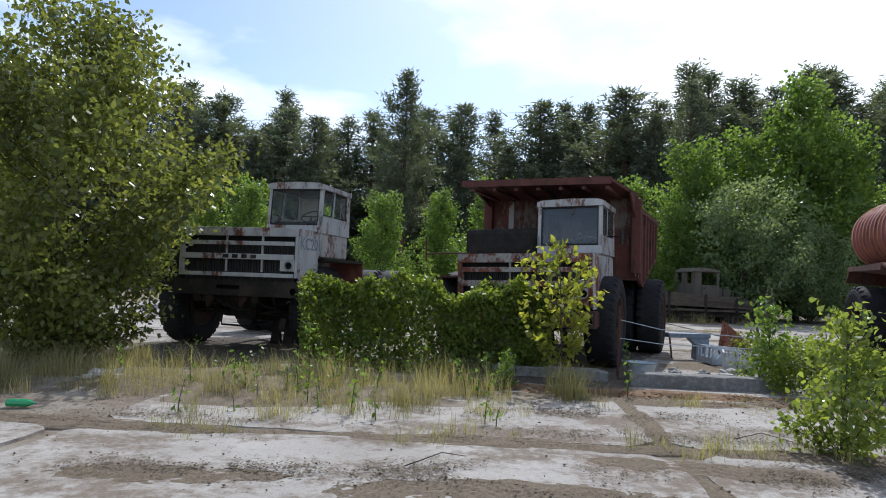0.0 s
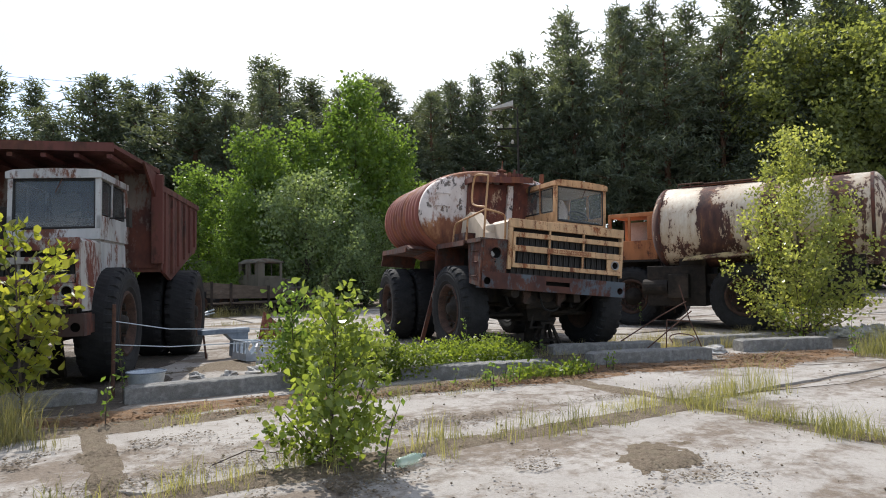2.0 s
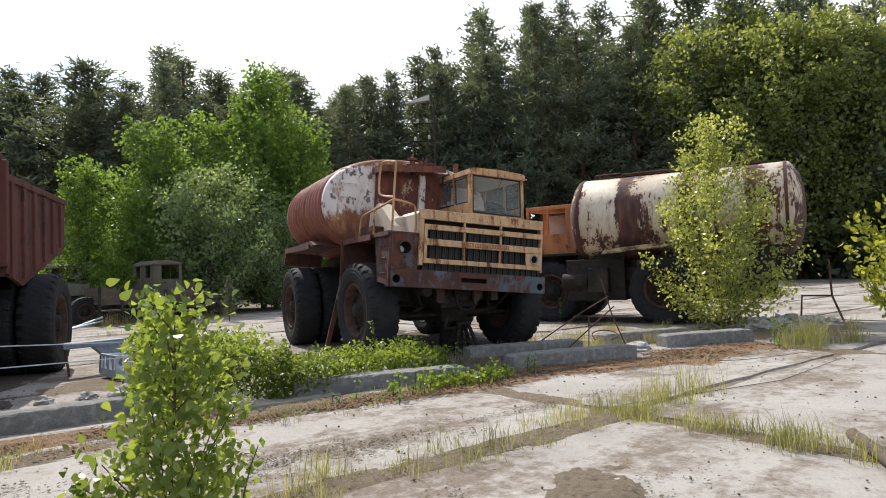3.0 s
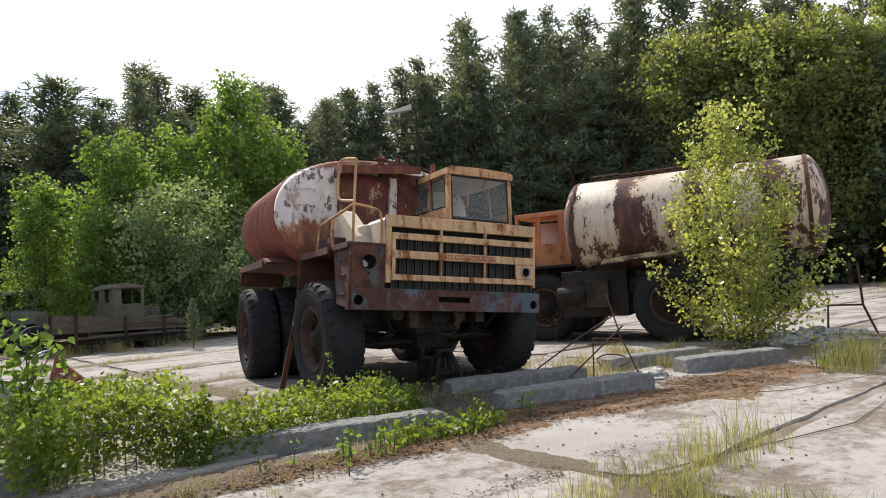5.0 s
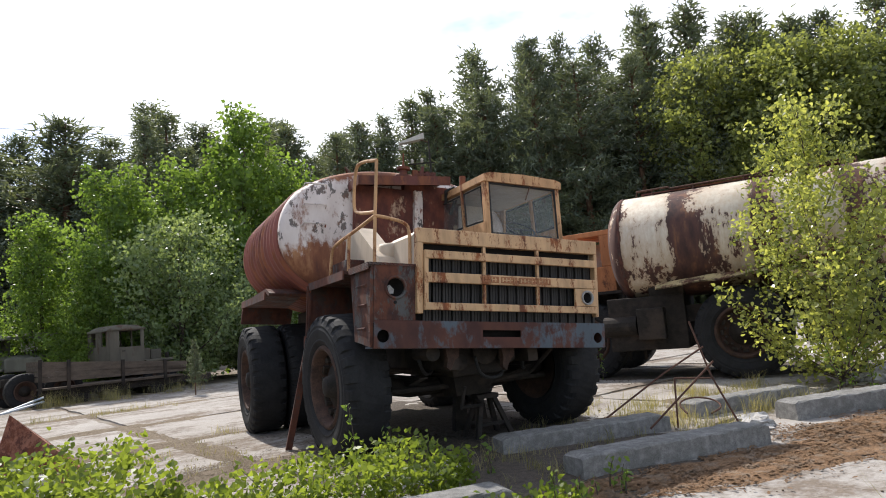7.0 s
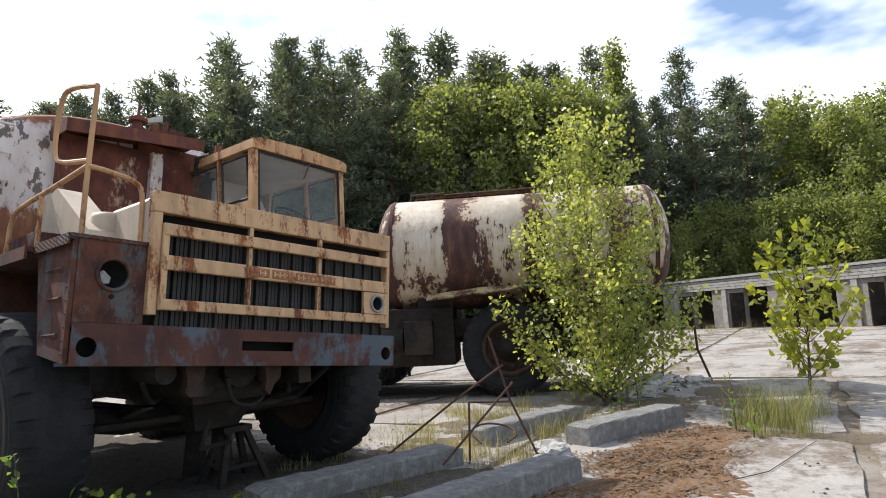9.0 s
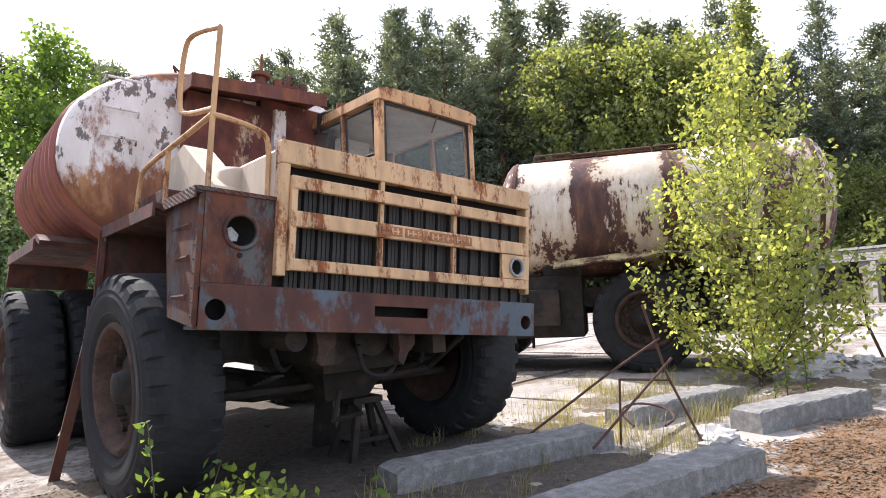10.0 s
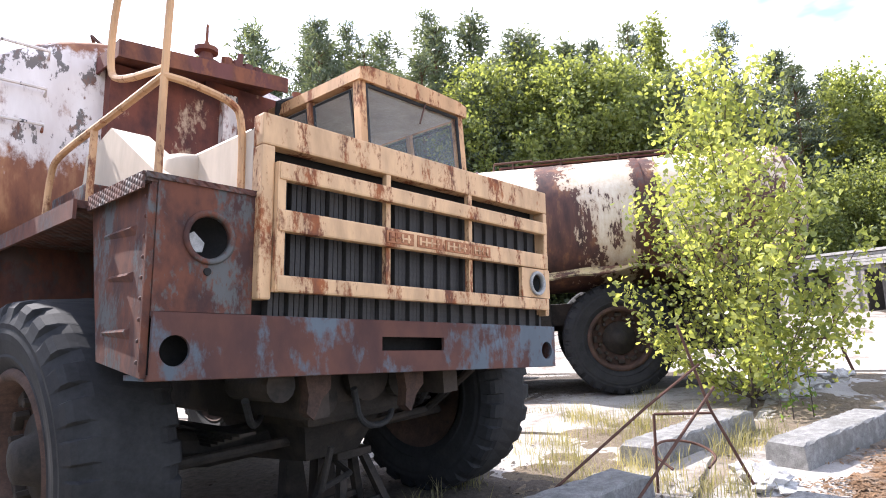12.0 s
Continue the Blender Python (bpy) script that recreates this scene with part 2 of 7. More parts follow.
chequer_relief(M_CHEQUER)
def banded_tank_mat():
    """Cream tank paint: broad rust belts where the hoops sat, ragged runs below them, orange bleeding at their edges."""
    m, nt, b = nodes_of("rust_streaked_white_tank_paint")
    tc = nt.nodes.new("ShaderNodeTexCoord")
    xyz = nt.nodes.new("ShaderNodeSeparateXYZ")
    nt.links.new(tc.outputs["Object"], xyz.inputs["Vector"])

    def spread(sock, a, z):
        mr = nt.nodes.new("ShaderNodeMapRange")
        mr.inputs["From Min"].default_value, mr.inputs["From Max"].default_value = a, z
        nt.links.new(sock, mr.inputs["Value"])
        return mr.outputs["Result"]

    along, down = spread(xyz.outputs["X"], -0.3, 5.5), spread(xyz.outputs["Z"], 4.0, 1.7)
    g0, g1 = (0.0,) * 3, (1.0,) * 3
    belt = ramp_node(nt, along, [(0.0, (0.7,) * 3), (0.06, (0.75,) * 3), (0.09, (0.1,) * 3), (0.23, (0.12,) * 3), (0.27, (0.8,) * 3), (0.31, (0.62,) * 3), (0.36, (0.35,) * 3), (0.42, (0.12,) * 3), (0.50, (0.12,) * 3), (0.53, (0.85,) * 3), (0.57, (0.8,) * 3), (0.60, (0.14,) * 3), (0.76, (0.18,) * 3), (0.79, (0.85,) * 3), (0.84, (0.7,) * 3), (0.88, (0.15,) * 3), (0.96, (0.3,) * 3), (1.0, (0.75,) * 3)])
    streak = noise_node(nt, 5.0, 7, 0.68, (1, 1, 0.10), 17)
    blot = noise_node(nt, 1.5, 6, 0.62, (1, 1, 0.75), 23)
    fine = noise_node(nt, 16, 4, 0.7, (1, 1, 0.35), 19)
    low = ramp_node(nt, down, [(0.0, (0.16,) * 3), (0.22, (0.10,) * 3), (0.55, (0.34,) * 3), (0.85, (0.60,) * 3), (1.0, (0.72,) * 3)])
    wear = ramp_node(nt, mix_node(nt, 0.22, mix_node(nt, 0.45, streak, blot), fine), [(0.36, g0), (0.64, g1)])
    amount = mix_node(nt, 0.42, mix_node(nt, 0.40, belt, low), wear)
    mask = ramp_node(nt, amount, [(0.385, g0), (0.425, g1)])
    halo = ramp_node(nt, amount, [(0.24, g0), (0.40, g1)])
    cream = ramp_node(nt, noise_node(nt, 2.1, 5, 0.6, (1, 1, 0.2), 29), [(0.35, (0.50, 0.42, 0.31)), (0.6, (0.68, 0.60, 0.47))])
    bleed = ramp_node(nt, streak, [(0.35, (0.34, 0.17, 0.07)), (0.65, (0.48, 0.33, 0.19))])
    rust = ramp_node(nt, noise_node(nt, 5.0, 5, 0.65, (1, 1, 0.2), 31), [(0.35, (0.048, 0.024, 0.02)), (0.55, (0.095, 0.042, 0.03)), (0.7, (0.21, 0.095, 0.045))])
    half = mix_node(nt, 0.55, cream, bleed)
    nt.links.new(mix_node(nt, mask, mix_node(nt, halo, cream, half), rust), b.inputs["Base Color"])
    nt.links.new(ramp_node(nt, mask, [(0.0, (0.5,) * 3), (1.0, (0.85,) * 3)]), b.inputs["Roughness"])
    bump(nt, b, amount, 0.3, 0.012)
    return m


M_T4 = banded_tank_mat()
M_MUDGUARD = rusty("yellowed_cream_mudguard_paint", (0.52, 0.40, 0.20), (0.15, 0.065, 0.035), (0.06, 0.03, 0.024), cover=0.52, scale=2.6, streak=0.5, shift=33)
M_ORANGE = rusty("orange_cab_paint", (0.50, 0.19, 0.07), (0.22, 0.08, 0.04), (0.11, 0.05, 0.03), cover=0.58, scale=3.0, shift=19)
M_OLIVE = rusty("faded_olive_paint", (0.12, 0.105, 0.078), (0.08, 0.05, 0.034), (0.09, 0.05, 0.035), cover=0.58, scale=2.0, shift=21)
M_PALEOLIVE = rusty("pale_green_white_paint", (0.17, 0.165, 0.13), (0.09, 0.055, 0.04), (0.09, 0.05, 0.035), cover=0.62, scale=2.0, shift=22)
M_CHASSIS = rough_mat("oily_chassis_steel", (0.010, 0.009, 0.008), (0.036, 0.029, 0.023), 7, 0.8, c3=(0.062, 0.045, 0.034))
M_RADIATOR = rough_mat("dark_radiator_slats", (0.022, 0.022, 0.022), (0.055, 0.05, 0.046), 9, 0.7)
M_TYRE = rough_mat("worn_black_rubber", (0.009, 0.009, 0.010), (0.027, 0.027, 0.028), 5, 0.8, 0.3, 0.006)
M_RIM = rough_mat("dusty_rusty_wheel_rim", (0.026, 0.019, 0.016), (0.10, 0.056, 0.040), 8, 0.85)
# near-black colour that paints in the shade of holes and recesses
M_DARK = rough_mat("cavity_shade", (0.010, 0.010, 0.010), (0.022, 0.020, 0.018), 8, 0.9)
M_RED = rough_mat("faded_red_letters", (0.22, 0.075, 0.032), (0.42, 0.20, 0.10), 16, 0.85)
M_LAMPRING = rough_mat("tarnished_lamp_metal", (0.14, 0.14, 0.13), (0.40, 0.39, 0.37), 16, 0.4)
M_GLASS = glass_mat("dusty_glass")
M_GLASSPALE = glass_mat("pale_dusty_glass", (0.50, 0.53, 0.50), 0.09, 0.08)
M_GLASSDARK = glass_mat("dark_dusty_glass", (0.10, 0.105, 0.10), 0.55, 0.06)
M_RUBBER = rough_mat("black_seal", (0.015, 0.015, 0.015), (0.04, 0.04, 0.04), 9, 0.7)
M_INSIDE = rough_mat("pale_cab_lining", (0.40, 0.37, 0.32), (0.58, 0.54, 0.48), 5, 0.8)
M_KERB = rough_mat("weathered_concrete_kerb", (0.11, 0.106, 0.10), (0.33, 0.32, 0.30), 13, 0.92, 1.0, 0.02, c3=(0.15, 0.145, 0.13))
M_STICK = rough_mat("rusty_rebar", (0.055, 0.03, 0.022), (0.13, 0.065, 0.045), 18, 0.9)
M_BARK = rough_mat("grey_brown_bark", (0.055, 0.042, 0.033), (0.13, 0.10, 0.08), 6, 0.95, 0.8, 0.03, (1, 1, 0.25))
M_PINEBARK = rough_mat("pine_bark", (0.07, 0.042, 0.028), (0.20, 0.11, 0.065), 3, 0.95, 0.8, 0.03, (1, 1, 0.3))
# needle greens lightened, so the colour also stands for distant haze
M_PINE = leaf_mat("pine_needles", (0.070, 0.092, 0.068), (0.17, 0.20, 0.135), 0.34, 0.5)
M_LEAF = leaf_mat("poplar_leaves", (0.080, 0.145, 0.034), (0.19, 0.28, 0.072), 0.58)
M_LEAFY = leaf_mat("yellowing_leaves", (0.17, 0.22, 0.035), (0.36, 0.36, 0.075), 0.62)
M_SHOOT = leaf_mat("fresh_poplar_leaves", (0.12, 0.165, 0.05), (0.44, 0.46, 0.17), 0.55, 0.24)
M_NEARLEAF = leaf_mat("broad_poplar_leaves", (0.085, 0.14, 0.03), (0.31, 0.37, 0.095), 0.54, 0.28)
M_BUSH = leaf_mat("dark_glossy_leaves", (0.060, 0.085, 0.025), (0.24, 0.265, 0.08), 0.5, 0.3)
M_LEAFD = leaf_mat("woodland_leaves", (0.13, 0.165, 0.062), (0.29, 0.32, 0.12), 0.56)
# darker leaf greens, with the shade below the pines painted in
M_UNDER = leaf_mat("shade_toned_undergrowth_leaves", (0.05, 0.07, 0.035), (0.12, 0.15, 0.065), 0.4, 0.5)
M_WILLOW = leaf_mat("grey_willow_leaves", (0.13, 0.19, 0.10), (0.27, 0.34, 0.17), 0.48)
M_VINE = leaf_mat("vine_leaves", (0.070, 0.115, 0.022), (0.23, 0.29, 0.055), 0.55)
M_GRASS = leaf_mat("dry_and_green_grass", (0.13, 0.14, 0.055), (0.40, 0.35, 0.20), 0.4, 0.6)
M_GRASSG = leaf_mat("green_grass", (0.12, 0.145, 0.052), (0.40, 0.37, 0.19), 0.45, 0.6)
M_PLASTIC = rough_mat("grey_plastic_crate", (0.34, 0.34, 0.34), (0.56, 0.55, 0.54), 9, 0.55)
M_BLUE = rough_mat("faded_blue_metal", (0.11, 0.14, 0.19), (0.25, 0.29, 0.34), 9, 0.6)
M_ZINC = rough_mat("pale_zinc", (0.35, 0.40, 0.45), (0.58, 0.62, 0.66), 9, 0.45)
M_STONE = rough_mat("pale_rubble", (0.30, 0.28, 0.26), (0.55, 0.53, 0.5), 9, 0.95, 0.8, 0.02)


def concrete_mat():
    """Old dusty concrete: grain, stains, faint hairline cracks, and dirt trodden into it."""
    m, nt, b = nodes_of("old_dusty_concrete")
    base = ramp_node(nt, noise_node(nt, 0.9, 8, 0.65), [(0.3, (0.25, 0.222, 0.195)), (0.52, (0.36, 0.33, 0.295)), (0.75, (0.46, 0.43, 0.39))])
    grain = noise_node(nt, 42, 6, 0.75, (1, 1, 1), 4)
    base = mix_node(nt, 0.4, base, ramp_node(nt, grain, [(0.25, (0.17, 0.15, 0.13)), (0.7, (0.47, 0.44, 0.40))]))
    dirt_n = mix_node(nt, 0.38, noise_node(nt, 0.75, 6, 0.62, (0.75, 1.35, 1), 2), noise_node(nt, 8.0, 5, 0.7, (1, 1, 1), 8))
    dirt = ramp_node(nt, dirt_n, [(0.475, (0, 0, 0)), (0.575, (0.85, 0.85, 0.85))])
    soil = ramp_node(nt, noise_node(nt, 30, 6, 0.8, (1, 1, 1), 6), [(0.3, (0.075, 0.055, 0.040)), (0.6, (0.19, 0.145, 0.105)), (0.8, (0.29, 0.235, 0.18))])
    col = mix_node(nt, dirt, base, soil)
    specks = ramp_node(nt, noise_node(nt, 95, 3, 0.6, (1, 1, 1), 13), [(0.66, (0, 0, 0)), (0.70, (1, 1, 1))])
    col = mix_node(nt, specks, col, (0.07, 0.055, 0.045))
    nt.links.new(col, b.inputs["Base Color"])
    b.inputs["Roughness"].default_value = 0.95
    b.inputs["Specular IOR Level"].default_value = 0.2
    bump(nt, b, mix_node(nt, 0.5, dirt_n, grain), 0.6, 0.025)
    return m


M_CONCRETE = concrete_mat()
M_GROUND = rough_mat("dry_soil_and_litter", (0.085, 0.062, 0.043), (0.25, 0.20, 0.15), 3.0, 0.97, 0.8, 0.03, c3=(0.30, 0.27, 0.225))
M_LITTER = rough_mat("brown_pine_litter", (0.10, 0.055, 0.028), (0.36, 0.215, 0.115), 22.0, 0.97, 1.0, 0.03, c3=(0.26, 0.20, 0.145))
M_SOIL = rough_mat("dark_crumbled_soil", (0.095, 0.070, 0.046), (0.30, 0.235, 0.165), 26.0, 0.97, 1.0, 0.03, c3=(0.22, 0.18, 0.12))
# oily soil, its dark tone also standing for the shade under the trucks
M_OILSHADE = rough_mat("oil_and_shade_soil", (0.052, 0.043, 0.035), (0.155, 0.125, 0.098), 14.0, 0.95, 1.0, 0.03)
M_BOTTLE = glass_mat("pale_green_plastic", (0.55, 0.75, 0.62), 0.45, 0.15)
M_GREENBOTTLE = glass_mat("green_bottle_plastic", (0.03, 0.42, 0.14), 0.85, 0.2)
M_BRICK = rough_mat("grey_brick_band", (0.22, 0.21, 0.19), (0.42, 0.40, 0.37), 4.0, 0.95)
M_PLASTER = rough_mat("stained_plaster", (0.16, 0.145, 0.125), (0.34, 0.31, 0.27), 1.2, 0.95)
M_TIMBER = rough_mat("weathered_grey_brown_timber", (0.06, 0.045, 0.035), (0.16, 0.125, 0.095), 8.0, 0.95, 0.5, 0.01, (0.3, 1, 1))



# ---- mesh helpers ----
def part(name, bm, material, parent, label="", smooth=False, tf=None):
    if tf is not None:
        bmesh.ops.transform(bm, matrix=tf, verts=bm.verts)
    me = bpy.data.meshes.new(name)
    bmesh.ops.recalc_face_normals(bm, faces=bm.faces)
    bm.to_mesh(me)
    bm.free()
    me.materials.append(material)
    if smooth:
        for p in me.polygons:
            p.use_smooth = True
    ob = new(name, me)
    ob.parent = parent
    if label:
        tagged(ob, label)
    return ob


def thing(name, label, category, m=None, group="", kind=""):
    ob = new(name)
    ob.empty_display_size = 0.2
    if m is not None:
        ob.matrix_basis = m
    return tagged(ob, label, category, group, kind)


def top_mesh(name, bm, material, label, category, m=None, group="", kind="", smooth=False):
    ob = part(name, bm, material, None, "", smooth)
    if m is not None:
        ob.matrix_basis = m
    return tagged(ob, label, category, group, kind)


def hexa(bm, pts):
    """A solid of eight corners: four below, four above, in the same turn."""
    v = [bm.verts.new(p) for p in pts]
    for f in ((3, 2, 1, 0), (4, 5, 6, 7), (0, 1, 5, 4), (1, 2, 6, 5), (2, 3, 7, 6), (3, 0, 4, 7)):
        bm.faces.new([v[i] for i in f])
    return v


def box(bm, x0, x1, y0, y1, z0, z1, bev=0.0):
    v = hexa(bm, [(x0, y0, z0), (x1, y0, z0), (x1, y1, z0), (x0, y1, z0), (x0, y0, z1), (x1, y0, z1), (x1, y1, z1), (x0, y1, z1)])
    if bev > 0:
        es = {e for w in v for e in w.link_edges}
        bmesh.ops.bevel(bm, geom=list(es), offset=bev, segments=2, affect="EDGES", profile=0.6)


def boxes(*rows, bev=0.0):
    bm = bmesh.new()
    for r in rows:
        box(bm, *r[:6], bev=bev)
    return bm


def tube(bm, pts, r, n=8, r1=None):
    """A round bar along a line of points, capped."""
    pts = [Vector(p) for p in pts]
    rings = []
    for i, p in enumerate(pts):
        d = (pts[min(i + 1, len(pts) - 1)] - pts[max(i - 1, 0)]).normalized()
        a = d.orthogonal().normalized() if i == 0 else (rings_a - d * rings_a.dot(d)).normalized()
        rings_a = a
        b = d.cross(a)
        rr = r if r1 is None else r + (r1 - r) * i / (len(pts) - 1)
        rings.append([bm.verts.new(p + (a * math.cos(2 * math.pi * k / n) + b * math.sin(2 * math.pi * k / n)) * rr) for k in range(n)])
    for q, s in zip(rings, rings[1:]):
        for k in range(n):
            bm.faces.new((q[k], q[(k + 1) % n], s[(k + 1) % n], s[k]))
    bm.faces.new(rings[0][::-1])
    bm.faces.new(rings[-1])


def rounded(pts, times=2):
    """Cuts the corners of a line of points, so that a bent bar curves."""
    pts = [Vector(p) for p in pts]
    for _ in range(times):
        q = [pts[0]]
        for a, b in zip(pts, pts[1:]):
            q += [a.lerp(b, 0.25), a.lerp(b, 0.75)]
        pts = q + [pts[-1]]
    return pts


def lathe(bm, prof, n=32, axis="x", close=False, cap0=True, cap1=True):
    """Turns a profile of (along, radius) about an axis through the origin."""
    rings = []
    for a, r in prof:
        ring = []
        for k in range(n):
            c, s = math.cos(2 * math.pi * k / n) * r, math.sin(2 * math.pi * k / n) * r
            ring.append(bm.verts.new({"x": (a, c, s), "y": (c, a, s), "z": (c, s, a)}[axis]))
        rings.append(ring)
    pairs = list(zip(rings, rings[1:])) + ([(rings[-1], rings[0])] if close else [])
    for q, s in pairs:
        for k in range(n):
            bm.faces.new((q[k], q[(k + 1) % n], s[(k + 1) % n], s[k]))
    if not close and cap0:
        bm.faces.new(rings[0][::-1])
    if not close and cap1:
        bm.faces.new(rings[-1])


def slab_poly(bm, poly, y0, y1, axis="y"):
    """Extrudes an outline of (a, z) along y, or of (y, z) along x, or of (x, y) along z."""
    def at(p, d):
        return {"y": (p[0], d, p[1]), "x": (d, p[0], p[1]), "z": (p[0], p[1], d)}[axis]
    lo, hi = [bm.verts.new(at(p, y0)) for p in poly], [bm.verts.new(at(p, y1)) for p in poly]
    bm.faces.new(lo[::-1])
    bm.faces.new(hi)
    for i in range(len(poly)):
        j = (i + 1) % len(poly)
        bm.faces.new((lo[i], lo[j], hi[j], hi[i]))


def holed_plate(bm, x0, x1, z0, z1, y0, y1, cx, cz, r, n=28):
    """A plate across y with a round hole through it."""
    outer, inner = [], []
    for k in range(n):
        a = 2 * math.pi * (k + 0.5) / n
        c, s = math.cos(a), math.sin(a)
        t = min(((x1 - cx) / c if c > 0 else (x0 - cx) / c) if abs(c) > 1e-6 else 9, ((z1 - cz) / s if s > 0 else (z0 - cz) / s) if abs(s) > 1e-6 else 9)
        p = [cx + c * t, cz + s * t]
        outer.append(p)
        inner.append((cx + c * r, cz + s * r))
    for (qx, qz) in ((x0, z0), (x1, z0), (x1, z1), (x0, z1)):
        k = min(range(n), key=lambda i: (outer[i][0] - qx) ** 2 + (outer[i][1] - qz) ** 2)
        outer[k] = [qx, qz]
    O = [[bm.verts.new((p[0], y, p[1])) for p in outer] for y in (y0, y1)]
    I = [[bm.verts.new((p[0], y, p[1])) for p in inner] for y in (y0, y1)]
    for k in range(n):
        j = (k + 1) % n
        bm.faces.new((O[0][k], O[0][j], I[0][j], I[0][k]))
        bm.faces.new((O[1][k], I[1][k], I[1][j], O[1][j]))
        bm.faces.new((I[0][k], I[0][j], I[1][j], I[1][k]))
        bm.faces.new((O[0][k], O[1][k], O[1][j], O[0][j]))


def np_mesh(name, verts, faces, material, smooth=False):
    """A mesh from arrays; faces all of one size."""
    me = bpy.data.meshes.new(name)
    verts, faces = np.asarray(verts, dtype=np.float32), np.asarray(faces, dtype=np.int32)
    k = faces.shape[1]
    me.vertices.add(len(verts))
    me.vertices.foreach_set("co", verts.ravel())
    me.loops.add(faces.size)
    me.loops.foreach_set("vertex_index", faces.ravel())
    me.polygons.add(len(faces))
    me.polygons.foreach_set("loop_start", np.arange(0, faces.size, k, dtype=np.int32))
    me.polygons.foreach_set("loop_total", np.full(len(faces), k, dtype=np.int32))
    me.materials.append(material)
    me.update(calc_edges=True)
    if smooth:
        me.polygons.foreach_set("use_smooth", np.ones(len(faces), dtype=bool))
    return me


def leaves_at(rng, points, size, stretch=1.0, broad=False):
    """Kite-shaped leaves, folded along the middle, at the points, facing anyhow. Returns vertices and quads."""
    n = len(points)
    a = rng.normal(size=(n, 3))
    a /= np.linalg.norm(a, axis=1)[:, None]
    h = rng.normal(size=(n, 3))
    b = np.cross(a, h)
    b /= np.linalg.norm(b, axis=1)[:, None]
    c = np.cross(a, b)
    s = (size * (0.7 + 0.6 * rng.random(n)))[:, None]
    p = np.asarray(points)
    if broad:
        v = np.stack([p - a * s * 0.46, p + b * s * 0.30 + c * s * 0.08 - a * s * 0.28, p + b * s * 0.31 + c * s * 0.11 - a * s * 0.02, p + b * s * 0.12 + c * s * 0.04 + a * s * 0.36, p + a * s * 0.56 - c * s * 0.05,
                      p - b * s * 0.12 + c * s * 0.04 + a * s * 0.36, p - b * s * 0.31 + c * s * 0.11 - a * s * 0.02, p - b * s * 0.30 + c * s * 0.08 - a * s * 0.28], axis=1).reshape(-1, 3)
        return v, np.arange(8 * n).reshape(-1, 8)
    v = np.stack([p - a * s * 0.5 * stretch, p + b * s * 0.36 + c * s * 0.07 - a * s * 0.08, p + a * s * 0.5 * stretch, p - b * s * 0.36 + c * s * 0.07 - a * s * 0.08], axis=1).reshape(-1, 3)
    f = np.arange(4 * n).reshape(-1, 4)
    return v, f


# ---- wheels ----
def tyre_bm(R, w, lugs):
    """One skin: ribbed sidewalls, a worn smooth crown and deep shoulder lugs with open grooves between them."""
    bm = bmesh.new()
    h = w / 2
    prof = [(-0.80, 0.56, 0), (-0.98, 0.64, 0), (-1.0, 0.655, 0), (-0.985, 0.67, 0), (-1.04, 0.76, 0), (-1.05, 0.80, 0), (-1.02, 0.83, 0), (-1.03, 0.86, 0), (-0.99, 0.90, 0.012), (-0.95, 0.955, 0.042), (-0.86, 0.988, 0.046), (-0.66, 0.998, 0.014), (-0.5, 1.0, 0.0)]
    prof = prof + [(-x, r, d) for x, r, d in prof[::-1]]
    steps = [(k + u, g) for k in range(lugs) for u, g in ((0.0, 1), (0.07, 0), (0.60, 0), (0.67, 1))]
    rings = []
    for x, r, d in prof:
        skew = 0.5 if x > 0 else 0.0
        rings.append([bm.verts.new((x * h, math.cos(2 * math.pi * (u + skew) / lugs) * R * (r - d * g), math.sin(2 * math.pi * (u + skew) / lugs) * R * (r - d * g))) for u, g in steps])
    n = len(steps)
    for q, s_ in zip(rings, rings[1:] + rings[:1]):
        for k in range(n):
            bm.faces.new((q[k], q[(k + 1) % n], s_[(k + 1) % n], s_[k]))
    return bm


WHEEL_MESHES = {}


def wheel_meshes(R, w):
    key = (R, w)
    if key in WHEEL_MESHES:
        return WHEEL_MESHES[key]

    def mesh(bm, mat, smooth=False):
        me = bpy.data.meshes.new("wheel_part")
        bmesh.ops.recalc_face_normals(bm, faces=bm.faces)
        bm.to_mesh(me)
        bm.free()
        me.materials.append(mat)
        if smooth:
            me.polygons.foreach_set("use_smooth", np.ones(len(me.polygons), dtype=bool))
        return me

    rim = bmesh.new()
    h = w / 2
    lathe(rim, [(-h * 0.86, R * 0.58), (-h * 0.96, R * 0.55), (-h * 0.90, R * 0.51), (-h * 0.45, R * 0.49), (-h * 0.32, R * 0.47), (-h * 0.28, R * 0.20), (h * 0.5, R * 0.20), (h * 0.6, R * 0.5), (h * 0.9, R * 0.57)], 40, cap0=False, cap1=False)
    hub = bmesh.new()
    lathe(hub, [(-h * 0.25, R * 0.30), (-h * 0.42, R * 0.29), (-h * 0.48, R * 0.17), (-h * 0.86, R * 0.13), (-h * 0.92, R * 0.06)], 24)
    nut = bmesh.new()
    lathe(nut, [(-0.075, 0.020), (-0.07, 0.028), (0.0, 0.030)], 6)
    clamp = boxes((-0.055, 0.0, -0.028, 0.028, -0.05, 0.05), bev=0.008)
    WHEEL_MESHES[key] = (mesh(tyre_bm(R, w, 28), M_TYRE), mesh(rim, M_RIM, True), mesh(hub, M_CHASSIS, True), mesh(nut, M_CHASSIS), mesh(clamp, M_CHASSIS))
    return WHEEL_MESHES[key]


